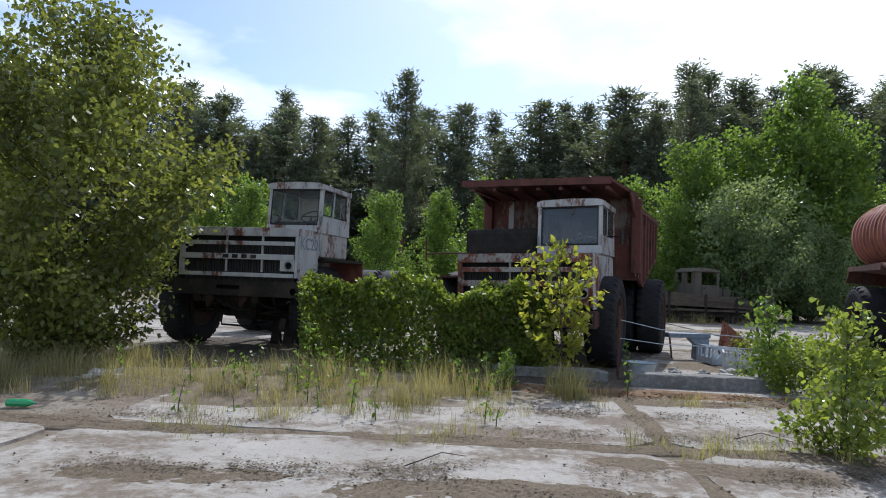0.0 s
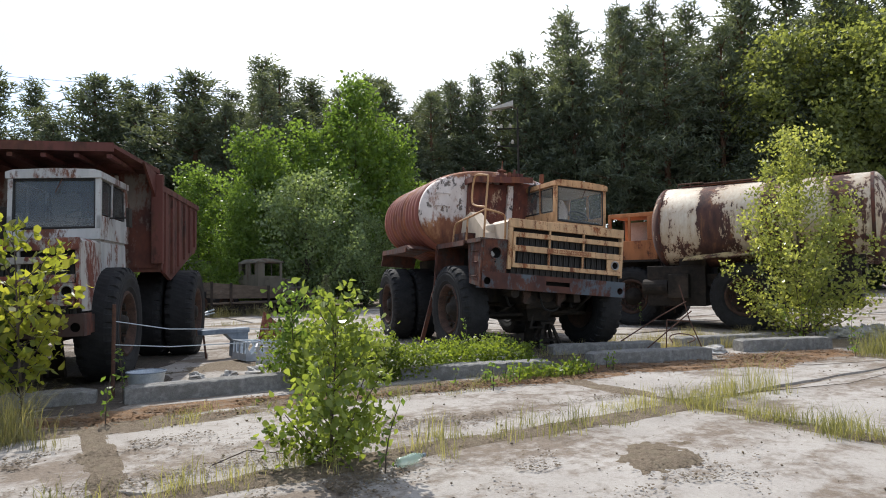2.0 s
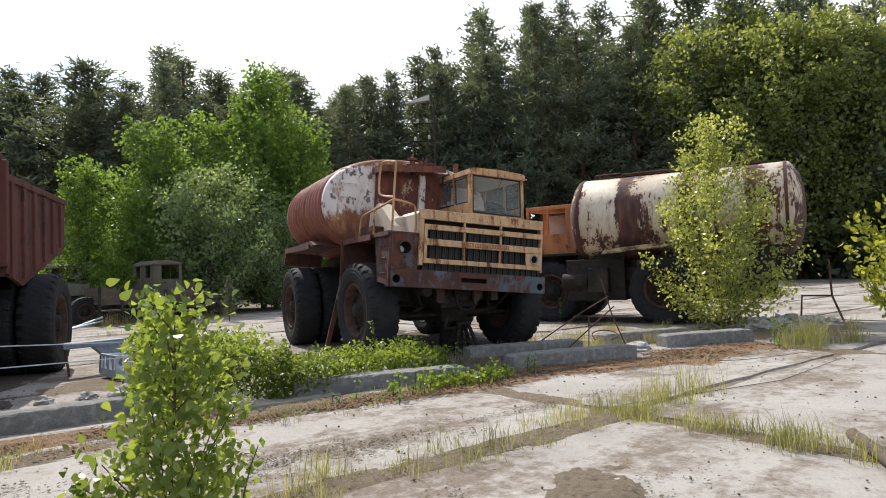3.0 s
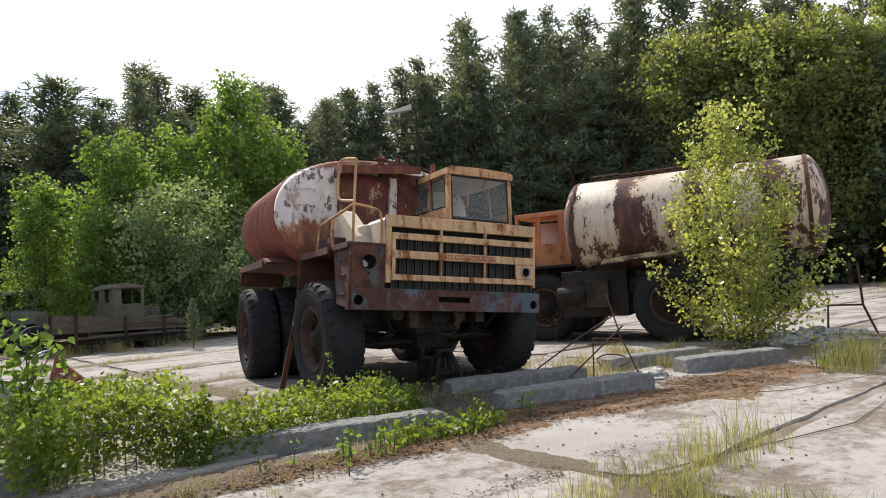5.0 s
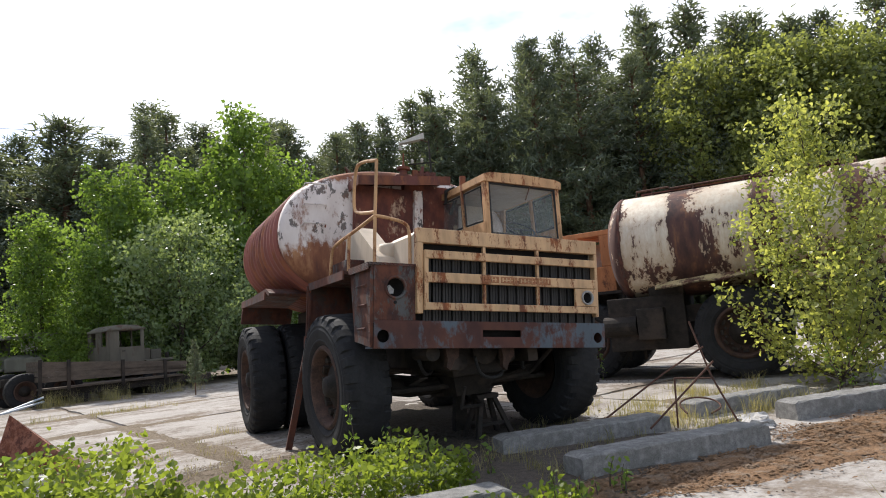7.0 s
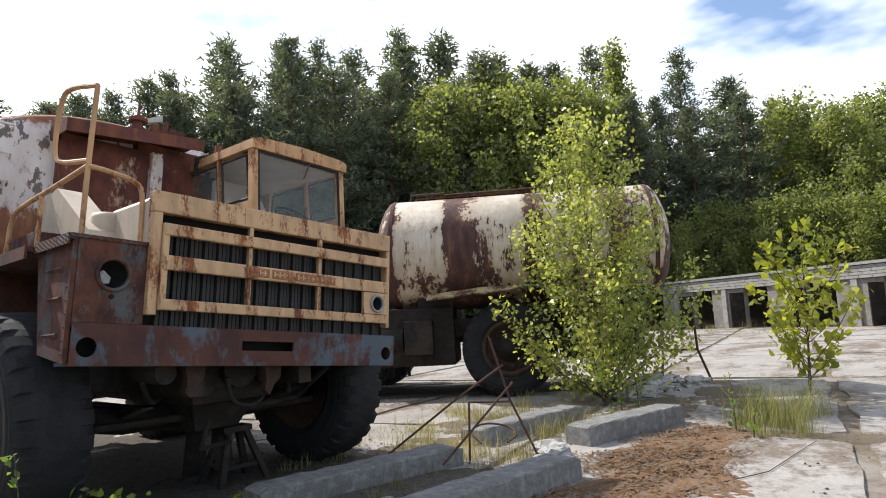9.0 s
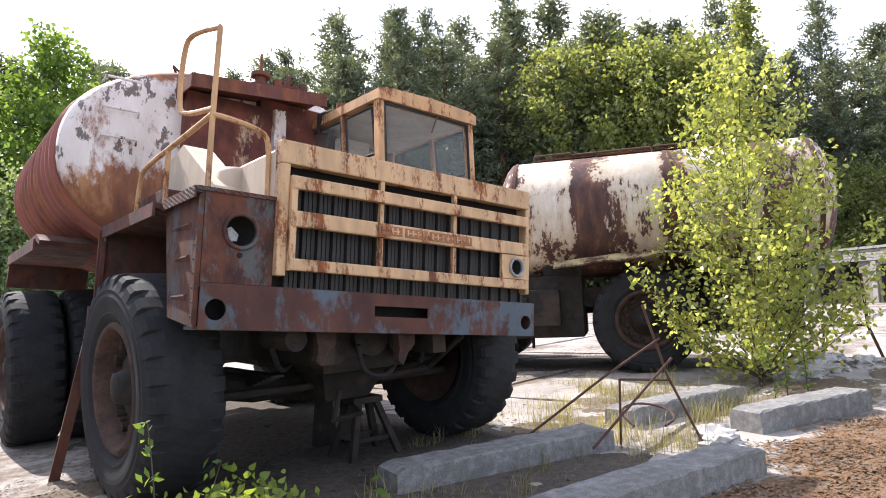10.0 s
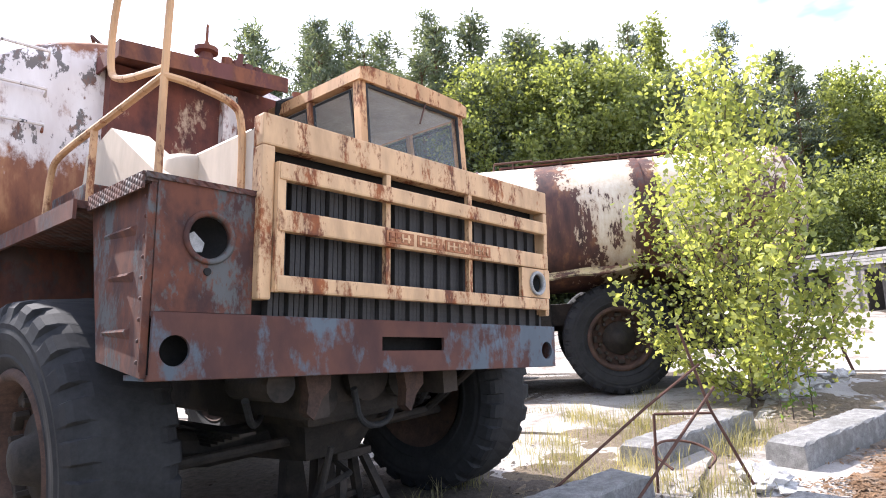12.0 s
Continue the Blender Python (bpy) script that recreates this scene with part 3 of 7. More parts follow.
def wheel(parent, x, y, z, R=0.88, w=0.56, outward=-1, detailed=True, roll=0.0, steer=0.0):
    """A wheel with its axle along x: rim, tyre, hub, clamps and nuts."""
    tyre, rim, hub, nut, clamp = wheel_meshes(R, w)
    wh = new("wheel", rim)
    wh.parent = parent
    wh.matrix_basis = pose(x, y, z, roll, 0, steer + (0 if outward < 0 else 180))
    for name, me in (("tyre", tyre), ("hub", hub)):
        o = new(name, me)
        o.parent = wh
    if detailed:
        for k in range(12):
            a = 2 * math.pi * k / 12
            o = new("clamp", clamp)
            o.parent = wh
            o.matrix_basis = Matrix.Translation((-w * 0.16, math.cos(a) * R * 0.43, math.sin(a) * R * 0.42)) @ Matrix.Rotation(a, 4, "X")
            o = new("nut", nut)
            o.parent = wh
            o.matrix_basis = Matrix.Translation((-w * 0.17, math.cos(a + 0.26) * R * 0.36, math.sin(a + 0.26) * R * 0.36))
    return wh


# ---- large mining trucks: x across the front, y rearwards, z up ----
def truck_cab(tr, tf, paint, x0, x1, y0, y1, z0, z1, lining, tilt=0.10, glass=None):
    """A glazed cab: posts, roof, doors with quarter lights, wiper, seat and steering wheel. The windscreen leans back by tilt."""
    zb = z0 + 0.34 * (z1 - z0)          # window sill
    zt = z1 - 0.13
    glass = glass or M_GLASS

    def fy(z):
        return y0 - tilt * (z1 - z) / (z1 - z0)

    bm = bmesh.new()
    # lower shell
    for (a, b) in ((x0, x0 + 0.05), (x1 - 0.05, x1)):
        hexa(bm, [(a, fy(z0), z0), (b, fy(z0), z0), (b, y1, z0), (a, y1, z0), (a, fy(zb), zb), (b, fy(zb), zb), (b, y1, zb), (a, y1, zb)])
    hexa(bm, [(x0 + 0.05, fy(z0), z0), (x1 - 0.05, fy(z0), z0), (x1 - 0.05, fy(z0) + 0.05, z0), (x0 + 0.05, fy(z0) + 0.05, z0), (x0 + 0.05, fy(zb - 0.2), zb - 0.2), (x1 - 0.05, fy(zb - 0.2), zb - 0.2), (x1 - 0.05, fy(zb - 0.2) + 0.05, zb - 0.2), (x0 + 0.05, fy(zb - 0.2) + 0.05, zb - 0.2)])
    box(bm, x0 + 0.05, x1 - 0.05, y1 - 0.05, y1, z0, zb)
    box(bm, x0 + 0.05, x1 - 0.05, fy(z0) + 0.06, y1 - 0.06, z0 - 0.03, z0 + 0.03)
    cab = part("cab_body", bm, paint, tr, tf=tf)
    # posts
    for (a, b, ya, yb) in ((x0, x0 + 0.07, 0, 0.08), (x1 - 0.07, x1, 0, 0.08)):
        bm = bmesh.new()
        zl = zb - 0.2
        hexa(bm, [(a, fy(zl), zl), (b, fy(zl), zl), (b, fy(zl) + yb, zl), (a, fy(zl) + yb, zl), (a, fy(zt), zt), (b, fy(zt), zt), (b, fy(zt) + yb, zt), (a, fy(zt) + yb, zt)])
        part("windscreen_post", bm, paint, tr, tf=tf)
    ym = y0 + 0.42 * (y1 - y0)
    for (a, b) in ((x0, x0 + 0.05), (x1 - 0.05, x1)):
        bm = bmesh.new()
        hexa(bm, [(a, ym - 0.12, zb), (b, ym - 0.12, zb), (b, ym - 0.06, zb), (a, ym - 0.06, zb), (a, ym - 0.03, zt), (b, ym - 0.03, zt), (b, ym + 0.03, zt), (a, ym + 0.03, zt)])
        part("side_post", bm, paint, tr, tf=tf)
        part("rear_post", boxes((a, b, y1 - 0.18, y1, zb, zt)), paint, tr, tf=tf)
    part("rear_wall", boxes((x0 + 0.05, x0 + 0.22, y1 - 0.05, y1, zb, zt), (x1 - 0.22, x1 - 0.05, y1 - 0.05, y1, zb, zt), (x0 + 0.22, x1 - 0.22, y1 - 0.05, y1, zb, zb + 0.1)), paint, tr, tf=tf)
    # roof with a shallow crown
    bm = bmesh.new()
    ow = 0.02
    prof = [(x0 - ow, zt), (x1 + ow, zt), (x1 + ow, z1 - 0.03), (x1 - 0.08, z1), ((x0 + x1) / 2, z1 + 0.02), (x0 + 0.08, z1), (x0 - ow, z1 - 0.03)]
    slab_poly(bm, prof, y0 - 0.05, y1 + 0.03)
    part("roof", bm, paint, tr, tf=tf)
    part("roof_lining", boxes((x0 + 0.06, x1 - 0.06, y0 + 0.06, y1 - 0.06, zt - 0.02, zt - 0.004)), lining, tr, tf=tf)
    part("rear_lining", boxes((x0 + 0.06, x1 - 0.06, y1 - 0.075, y1 - 0.055, z0 + 0.05, zb + 0.05)), lining, tr, tf=tf)
    # glass with black seals
    zl = zb - 0.18
    for name, pts in (("windscreen", [(x0 + 0.08, fy(zl), zl), (x1 - 0.08, fy(zl), zl), (x1 - 0.08, fy(zt - 0.02), zt - 0.02), (x0 + 0.08, fy(zt - 0.02), zt - 0.02)]),):
        bm = bmesh.new()
        lo = [Vector(p) + Vector((0, 0.025, 0)) for p in pts]
        hi = [p + Vector((0, 0.008, 0)) for p in lo]
        hexa(bm, lo + hi)
        g = part(name, bm, glass, tr, tf=tf)
        g.visible_shadow = False
        bm = bmesh.new()
        ring = [Vector(p) + Vector((0, 0.005, 0)) for p in pts]
        tube(bm, ring + [ring[0]], 0.018, 6)
        part("window_seal", bm, M_RUBBER, g, tf=tf)
    for xa in (x0 + 0.02, x1 - 0.02):
        for name, pts in (("quarter_light", [(fy(zb) + 0.10, zb + 0.03), (ym - 0.14, zb + 0.03), (ym - 0.06, zt - 0.05), (fy(zt) + 0.14, zt - 0.05)]), ("side_window", [(ym - 0.03, zb + 0.03), (y1 - 0.21, zb + 0.03), (y1 - 0.21, zt - 0.05), (ym + 0.05, zt - 0.05)])):
            bm = bmesh.new()
            slab_poly(bm, pts, xa - 0.004, xa + 0.004, "x")
            g = part(name, bm, glass, tr, tf=tf)
            g.visible_shadow = False
            bm = bmesh.new()
            tube(bm, [(xa, p[0], p[1]) for p in pts] + [(xa, *pts[0])], 0.014, 6)
            part("window_seal", bm, M_RUBBER, g, tf=tf)
    bm = bmesh.new()
    xm = (x0 + x1) / 2
    tube(bm, [(xm + 0.12, fy(zt) - 0.02, zt + 0.01), (xm + 0.02, fy(zt - 0.2) - 0.03, zt - 0.22)], 0.008, 6)
    tube(bm, [(xm - 0.1, fy(zt) - 0.015, zt + 0.03), (xm + 0.25, fy(zt) - 0.015, zt + 0.03)], 0.012, 6)
    part("wiper", bm, M_STICK, tr, tf=tf)
    # seat and steering wheel
    bm = boxes((x0 + 0.2, x0 + 0.62, y0 + 0.75, y0 + 1.15, z0 + 0.15, z0 + 0.35), (x0 + 0.2, x0 + 0.62, y0 + 1.08, y0 + 1.2, z0 + 0.35, z0 + 0.85), bev=0.04)
    part("seat", bm, M_INSIDE, tr, tf=tf)
    bm = bmesh.new()
    c = Vector((x1 - 0.42, y0 + 0.38, zb + 0.02))
    ring = [c + Vector((math.cos(a) * 0.22, math.sin(a) * 0.22 * 0.8, math.sin(a) * 0.22 * 0.6)) for a in [2 * math.pi * k / 20 for k in range(21)]]
    tube(bm, ring, 0.014, 6)
    tube(bm, [c + Vector((-0.2, 0, 0)), c + Vector((0.2, 0, 0))], 0.012, 6)
    tube(bm, [c, c + Vector((0, -0.2, -0.4))], 0.02, 6)
    part("steering_wheel", bm, M_RUBBER, tr, tf=tf)
    part("dashboard", boxes((x0 + 0.1, x1 - 0.1, y0 + 0.02, y0 + 0.28, z0 + 0.1, zb - 0.12), bev=0.03), M_CHASSIS, tr, tf=tf)


def truck_front(tr, tf, paint, bumper_mat, box_mat, hood_mat, letters=True, lamps=True, left_box=True, gx1=1.56, ups=(0.02, 0.80), lamp_x=1.41, slat_z=((2.12, 2.215), (1.85, 1.965), (1.54, 1.625))):
    """Bumper, headlight box, grille, radiator and hood."""
    gx0 = -1.01
    # bumper with two round holes and a slot
    bm = bmesh.new()
    y0, y1 = -0.24, -0.22
    z0, z1 = 1.12, 1.42
    holed_plate(bm, -1.5, -1.18, z0, z1, y0, y1, -1.395, 1.25, 0.070)
    holed_plate(bm, 1.32, 1.60, z0, z1, y0, y1, 1.49, 1.24, 0.065)
    box(bm, -1.18, -0.17, y0, y1, z0, z1)
    box(bm, 0.35, 1.32, y0, y1, z0, z1)
    box(bm, -0.17, 0.35, y0, y1, z0, 1.245)
    box(bm, -0.17, 0.35, y0, y1, 1.325, z1)
    bmesh.ops.remove_doubles(bm, verts=bm.verts, dist=0.0005)
    part("bumper", bm, bumper_mat, tr, tf=tf)
    for flange in ((-1.5, 1.60, y1, 0.12, z1 - 0.02, z1 + 0.004), (-1.5, 1.60, y1, 0.05, z0 - 0.004, z0 + 0.02), (1.58, 1.604, y1, 0.25, z0 + 0.02, z1 - 0.02)):
        part("bumper_flange", boxes(flange), bumper_mat, tr, tf=tf)
    # added near-black plate, stands for the shade behind the bumper holes
    part("bumper_shade_backing", boxes((-1.49, 1.49, -0.06, -0.04, z0 + 0.02, z1 - 0.02)), M_DARK, tr, tf=tf)
    if left_box:
        bm = bmesh.new()
        holed_plate(bm, -1.5, gx0, 1.426, 2.03, -0.215, -0.195, -1.245, 1.785, 0.125, 36)
        box(bm, -1.50, -0.97, -0.195, 0.45, 1.99, 2.012)
        part("headlight_box", bm, box_mat, tr, tf=tf)
        bm = bmesh.new()
        slab_poly(bm, [(-0.205, 1.13), (0.34, 1.20), (0.56, 2.02), (-0.205, 2.02)], -1.528, -1.502, "x")
        part("side_panel", bm, box_mat, tr, tf=tf)
        for zz, yb in ((1.34, 0.16), (1.60, 0.12), (1.82, 0.22)):
            bm = bmesh.new()
            hexa(bm, [(-1.527, -0.06, zz - 0.04), (-1.527, yb + 0.12, zz - 0.015), (-1.527, yb + 0.12, zz + 0.012), (-1.527, -0.06, zz + 0.012), (-1.548, -0.04, zz - 0.004), (-1.540, yb + 0.1, zz - 0.002), (-1.536, yb + 0.1, zz + 0.006), (-1.544, -0.04, zz + 0.006)])
            part("panel_rib", bm, box_mat, tr, tf=tf)
        part("panel_rim", boxes((-1.536, -1.527, -0.205, -0.188, 1.16, 2.0)), box_mat, tr, tf=tf)
        for zz in np.linspace(1.2, 1.95, 9):
            bm = bmesh.new()
            lathe(bm, [(-1.541, 0.004), (-1.538, 0.009), (-1.527, 0.010)], 8)
            bmesh.ops.translate(bm, verts=bm.verts, vec=(0, -0.17, zz))
            part("rivet", bm, M_BROWN, tr, tf=tf)
        bm = bmesh.new()
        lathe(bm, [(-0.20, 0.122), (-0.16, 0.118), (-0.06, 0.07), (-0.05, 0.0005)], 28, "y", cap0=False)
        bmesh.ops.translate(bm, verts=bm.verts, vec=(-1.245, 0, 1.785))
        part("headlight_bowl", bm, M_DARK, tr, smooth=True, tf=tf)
        bm = bmesh.new()
        slab_poly(bm, [(-1.325, 1.80), (-1.30, 1.815), (-1.245, 1.765), (-1.255, 1.72), (-1.305, 1.715)], -0.165, -0.155)
        part("broken_reflector", bm, M_LAMPRING, tr, "shard of broken reflector", tf=tf)
        bm = bmesh.new()
        lathe(bm, [(-0.222, 0.132), (-0.232, 0.124), (-0.225, 0.104), (-0.20, 0.100), (-0.19, 0.12)], 32, "y", close=True)
        bmesh.ops.translate(bm, verts=bm.verts, vec=(-1.245, 0, 1.785))
        part("headlight_ring", bm, M_BOX, tr, smooth=True, tf=tf)
        bm = bmesh.new()
        lathe(bm, [(-0.225, 0.018), (-0.21, 0.02)], 12, "y")
        bmesh.ops.translate(bm, verts=bm.verts, vec=(-1.25, 0, 1.62))
        part("socket", bm, M_DARK, tr, tf=tf)
    # chequered walkway over the wheel, its rim turned down
    part("walkway", boxes((-1.56, -0.97, -0.21, 0.5, 2.012, 2.05), (-1.62, -0.97, 0.5, 2.15, 1.99, 2.03)), M_CHEQUER, tr, "chequer plate walkway over the wheel", tf=tf)
    part("walkway_rim", boxes((-1.572, -1.561, -0.215, 0.5, 1.975, 2.054), (-1.56, -1.0, -0.226, -0.2165, 2.026, 2.054)), M_CHEQUER, tr, tf=tf)
    for name, piece in (("walkway_skirt", (-1.64, -1.621, 0.5, 2.15, 1.93, 2.034)), ("mud_flap", (-1.60, -0.97, 2.13, 2.15, 1.2, 1.99)), ("walkway_strut", (-1.64, -1.605, 2.10, 2.15, 1.05, 1.90))):
        part(name, boxes(piece), M_BROWN, tr, tf=tf)
    part("inner_arch", boxes((-0.99, -0.96, 0.36, 2.13, 1.30, 1.985)), M_CHASSIS, tr, tf=tf)
    # grille
    bars = [(gx0, gx1, -0.27, -0.17, 2.30, 2.47), (gx0, gx0 + 0.075, -0.27, -0.17, 1.50, 2.30), (gx1 - 0.045, gx1, -0.27, -0.17, 1.50, 2.30)]
    part("grille_surround", boxes(*bars, bev=0.012), paint, tr, tf=tf)
    slats = list(slat_z)
    for z0_, z1_ in slats:
        part("grille_slat", boxes((gx0 + 0.085, gx1 - 0.055, -0.31, -0.25, z0_, z1_), bev=0.012), paint, tr, tf=tf)
    part("grille_upright", boxes((gx0 + 0.078, gx0 + 0.125, -0.30, -0.24, 1.54, 2.215)), paint, tr, tf=tf)
    for x in ups:
        part("grille_upright", boxes((x, x + 0.035, -0.262, -0.225, 1.60, 2.30)), paint, tr, tf=tf)
    if lamps:
        bm = bmesh.new()
        holed_plate(bm, lamp_x - 0.18, gx1 - 0.035, 1.63, 1.845, -0.30, -0.27, lamp_x, 1.735, 0.085)
        part("headlight_plate", bm, paint, tr, tf=tf)
        bm = bmesh.new()
        lathe(bm, [(-0.315, 0.092), (-0.325, 0.085), (-0.315, 0.068), (-0.29, 0.066), (-0.27, 0.085)], 28, "y", close=True)
        bmesh.ops.translate(bm, verts=bm.verts, vec=(lamp_x, 0, 1.735))
        part("headlight_ring", bm, M_LAMPRING, tr, smooth=True, tf=tf)
        bm = bmesh.new()
        lathe(bm, [(-0.28, 0.066), (-0.22, 0.04), (-0.20, 0.001)], 20, "y", cap0=False)
        bmesh.ops.translate(bm, verts=bm.verts, vec=(lamp_x, 0, 1.735))
        part("headlight_bowl", bm, M_DARK, tr, smooth=True, tf=tf)
    if letters:
        for x, wd in ((-0.205, 0.22), (0.045, 0.22), (0.295, 0.23), (0.555, 0.19)):
            plate_ = part("emblem_plate", boxes((x, x + wd, -0.316, -0.308, 1.872, 1.946), bev=0.003), M_RED, tr, tf=tf)
            for k in range(4):
                part("emblem_bar", boxes((x + 0.015 + k * wd / 4.4, x + 0.030 + k * wd / 4.4, -0.322, -0.316, 1.884, 1.934)), M_CREAM, plate_, tf=tf)
            part("emblem_bar", boxes((x + 0.015, x + wd - 0.03, -0.3215, -0.316, 1.903, 1.913)), M_CREAM, plate_, tf=tf)
    part("hood_nose", boxes((gx0 + 0.004, gx0 + 0.03, -0.168, -0.10, 1.95, 2.40), (gx1 - 0.03, gx1 - 0.004, -0.168, -0.10, 1.50, 2.40), (gx0 + 0.06, gx1 - 0.05, -0.168, -0.10, 2.44, 2.468)), hood_mat, tr, tf=tf)
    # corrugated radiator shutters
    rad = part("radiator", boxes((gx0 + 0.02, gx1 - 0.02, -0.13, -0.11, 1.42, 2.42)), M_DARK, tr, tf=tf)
    slat = part("radiator_slat", boxes((0, 0.028, -0.20, -0.14, 1.42, 2.17)), M_RADIATOR, rad)
    slat.matrix_basis = tf @ Matrix.Translation((gx0 + 0.10, 0, 0))
    for k in range(1, 58):
        o = new("radiator_slat", slat.data)
        o.parent = rad
        o.matrix_basis = tf @ Matrix.Translation((gx0 + 0.10 + k * 0.0415, 0.012 * (k % 3), 0))
    # hood
    bm = bmesh.new()
    slab_poly(bm, [(gx0 + 0.004, 1.95), (gx1 - 0.004, 1.45), (gx1 - 0.004, 2.43), (gx1 - 0.05, 2.475), (gx0 + 0.10, 2.475), (gx0 + 0.004, 2.40)], -0.10, 0.72)
    slab_poly(bm, [(gx0 + 0.10, 1.8), (gx1 - 0.3, 1.5), (gx1 - 0.3, 2.40), (gx0 + 0.22, 2.40), (gx0 + 0.10, 2.30)], 0.724, 2.0)
    part("hood", bm, hood_mat, tr, tf=tf)


def truck_chassis(tr, tf, wheelbase=3.5, yf=1.08, full=True, R=0.88, length=5.6, xr=1.95, steer=0.0):
    part("frame_rail", boxes((-0.62, -0.48, 0.0, length, 0.98, 1.32)), M_CHASSIS, tr)
    part("frame_rail", boxes((0.48, 0.62, 0.0, length, 0.98, 1.32)), M_CHASSIS, tr)
    for y in (0.3, 1.9, 3.0, 4.2, length - 0.2):
        part("cross_member", boxes((-0.48, 0.48, y, y + 0.14, 1.0, 1.25)), M_CHASSIS, tr)
    bm = bmesh.new()
    tube(bm, [(-1.3, yf, R - 0.02), (-0.7, yf, R - 0.14), (0.7, yf, R - 0.14), (1.3, yf, R - 0.02)], 0.12, 10)
    part("front_axle", bm, M_CHASSIS, tr)
    bm = bmesh.new()
    tube(bm, [(-1.6, yf + wheelbase, R), (-0.5, yf + wheelbase, R), (-0.3, yf + wheelbase, R), (0.3, yf + wheelbase, R), (0.5, yf + wheelbase, R), (1.6, yf + wheelbase, R)], 0.2, 12)
    part("rear_axle", bm, M_CHASSIS, tr)
    part("engine", boxes((-0.4, 0.4, 0.35, 1.7, 0.86, 1.4), bev=0.05), M_CHASSIS, tr)
    part("fuel_tank", boxes((0.75, 1.4, 2.2, 3.1, 0.8, 1.4), bev=0.08), M_CHASSIS, tr)
    for x in (-0.55, 0.2):
        bm = bmesh.new()
        slab_poly(bm, [(x + 0.03, 1.0), (x + 0.02, 0.90), (x + 0.07, 0.86), (x + 0.09, 0.90), (x + 0.12, 0.97), (x + 0.18, 1.03), (x + 0.18, 1.13), (x, 1.13)], -0.02, 0.06)
        part("tow_bracket", bm, M_RIM, tr, tf=tf)
    bm = bmesh.new()
    tube(bm, [(-0.72, -0.05, 1.06), (-0.72, 0.4, 1.06)], 0.09, 14)
    part("air_cylinder", bm, M_CHASSIS, tr, tf=tf)
    for x in (-0.8, 0.7):
        for k in range(5):
            part("leaf_spring", boxes((x, x + 0.11, yf - 0.62 + 0.09 * k, yf + 0.62 - 0.09 * k, 0.88 - 0.022 * k, 0.898 - 0.022 * k)), M_CHASSIS, tr)
    for pts, r in (([(-1.2, yf - 0.3, 0.74), (1.2, yf - 0.3, 0.72)], 0.035), ([(0.9, 0.1, 1.1), (0.8, 0.5, 0.8), (0.3, yf - 0.3, 0.72)], 0.03), ([(-0.3, 0.25, 0.75), (-0.35, 0.3, 0.5), (0.1, 0.6, 0.46), (0.3, 1.4, 0.6)], 0.022), ([(0, 1.7, 0.85), (0, yf + wheelbase, R)], 0.07)):
        bm = bmesh.new()
        tube(bm, pts, r, 8)
        part("steering_rod", bm, M_CHASSIS, tr)
    bm = bmesh.new()
    hexa(bm, [(-0.22, 0.65, 0.60), (0.22, 0.65, 0.60), (0.22, 1.45, 0.55), (-0.22, 1.45, 0.55), (-0.32, 0.5, 0.855), (0.32, 0.5, 0.855), (0.32, 1.6, 0.855), (-0.32, 1.6, 0.855)])
    part("sump", bm, M_CHASSIS, tr)
    for x, z, r_ in ((-0.36, 1.05, 0.10), (0.30, 1.10, 0.13), (0.0, 1.16, 0.17)):
        bm = bmesh.new()
        lathe(bm, [(0.20, r_ * 0.5), (0.21, r_), (0.27, r_), (0.28, r_ * 0.82), (0.349, r_ * 0.82)], 16, "y")
        bmesh.ops.translate(bm, verts=bm.verts, vec=(x, 0, z))
        part("pulley", bm, M_CHASSIS, tr)
    for pts in ([(-0.9, 0.2, 1.12), (-0.75, 0.4, 0.92), (-0.5, 0.7, 0.95), (-0.4, 0.9, 1.1)], [(0.5, 0.1, 1.13), (0.55, 0.3, 0.9), (0.8, 0.6, 0.85), (0.95, 0.9, 1.0)], [(-0.2, 0.12, 1.1), (-0.1, 0.2, 0.84), (0.25, 0.3, 0.80), (0.45, 0.5, 1.0)]):
        bm = bmesh.new()
        tube(bm, rounded(pts), 0.022, 8)
        part("hose", bm, M_RUBBER, tr)
    for x in (0.25, 0.55):
        bm = bmesh.new()
        hexa(bm, [(x - 0.12, 1.5, 0.0), (x + 0.12, 1.5, 0.0), (x + 0.12, 1.62, 0.0), (x - 0.12, 1.62, 0.0), (x - 0.05, 1.5, 0.6), (x + 0.05, 1.5, 0.6), (x + 0.05, 1.62, 0.6), (x - 0.05, 1.62, 0.6)])
        part("jack_stand", bm, M_CHASSIS, tr)
    wheel(tr, -1.56, yf, R, R, 0.56, -1, steer=steer)
    wheel(tr, 1.45, yf, R, R, 0.56, 1, roll=17, steer=steer)
    for x, o in ((-xr, -1), (-xr + 0.6, -1), (xr - 0.6, 1), (xr, 1)):
        wheel(tr, x, yf + wheelbase, R, R, 0.54, o, detailed=abs(x) > 1.6, roll=23 * x)


def ellipse_ring(a, b, cx, cz, n=64, p=2.25):
    pts = []
    for k in range(n):
        t = 2 * math.pi * k / n
        c, s = math.cos(t), math.sin(t)
        pts.append((cx + a * math.copysign(abs(c) ** (2 / p), c), cz + b * math.copysign(abs(s) ** (2 / p), s)))
    return pts


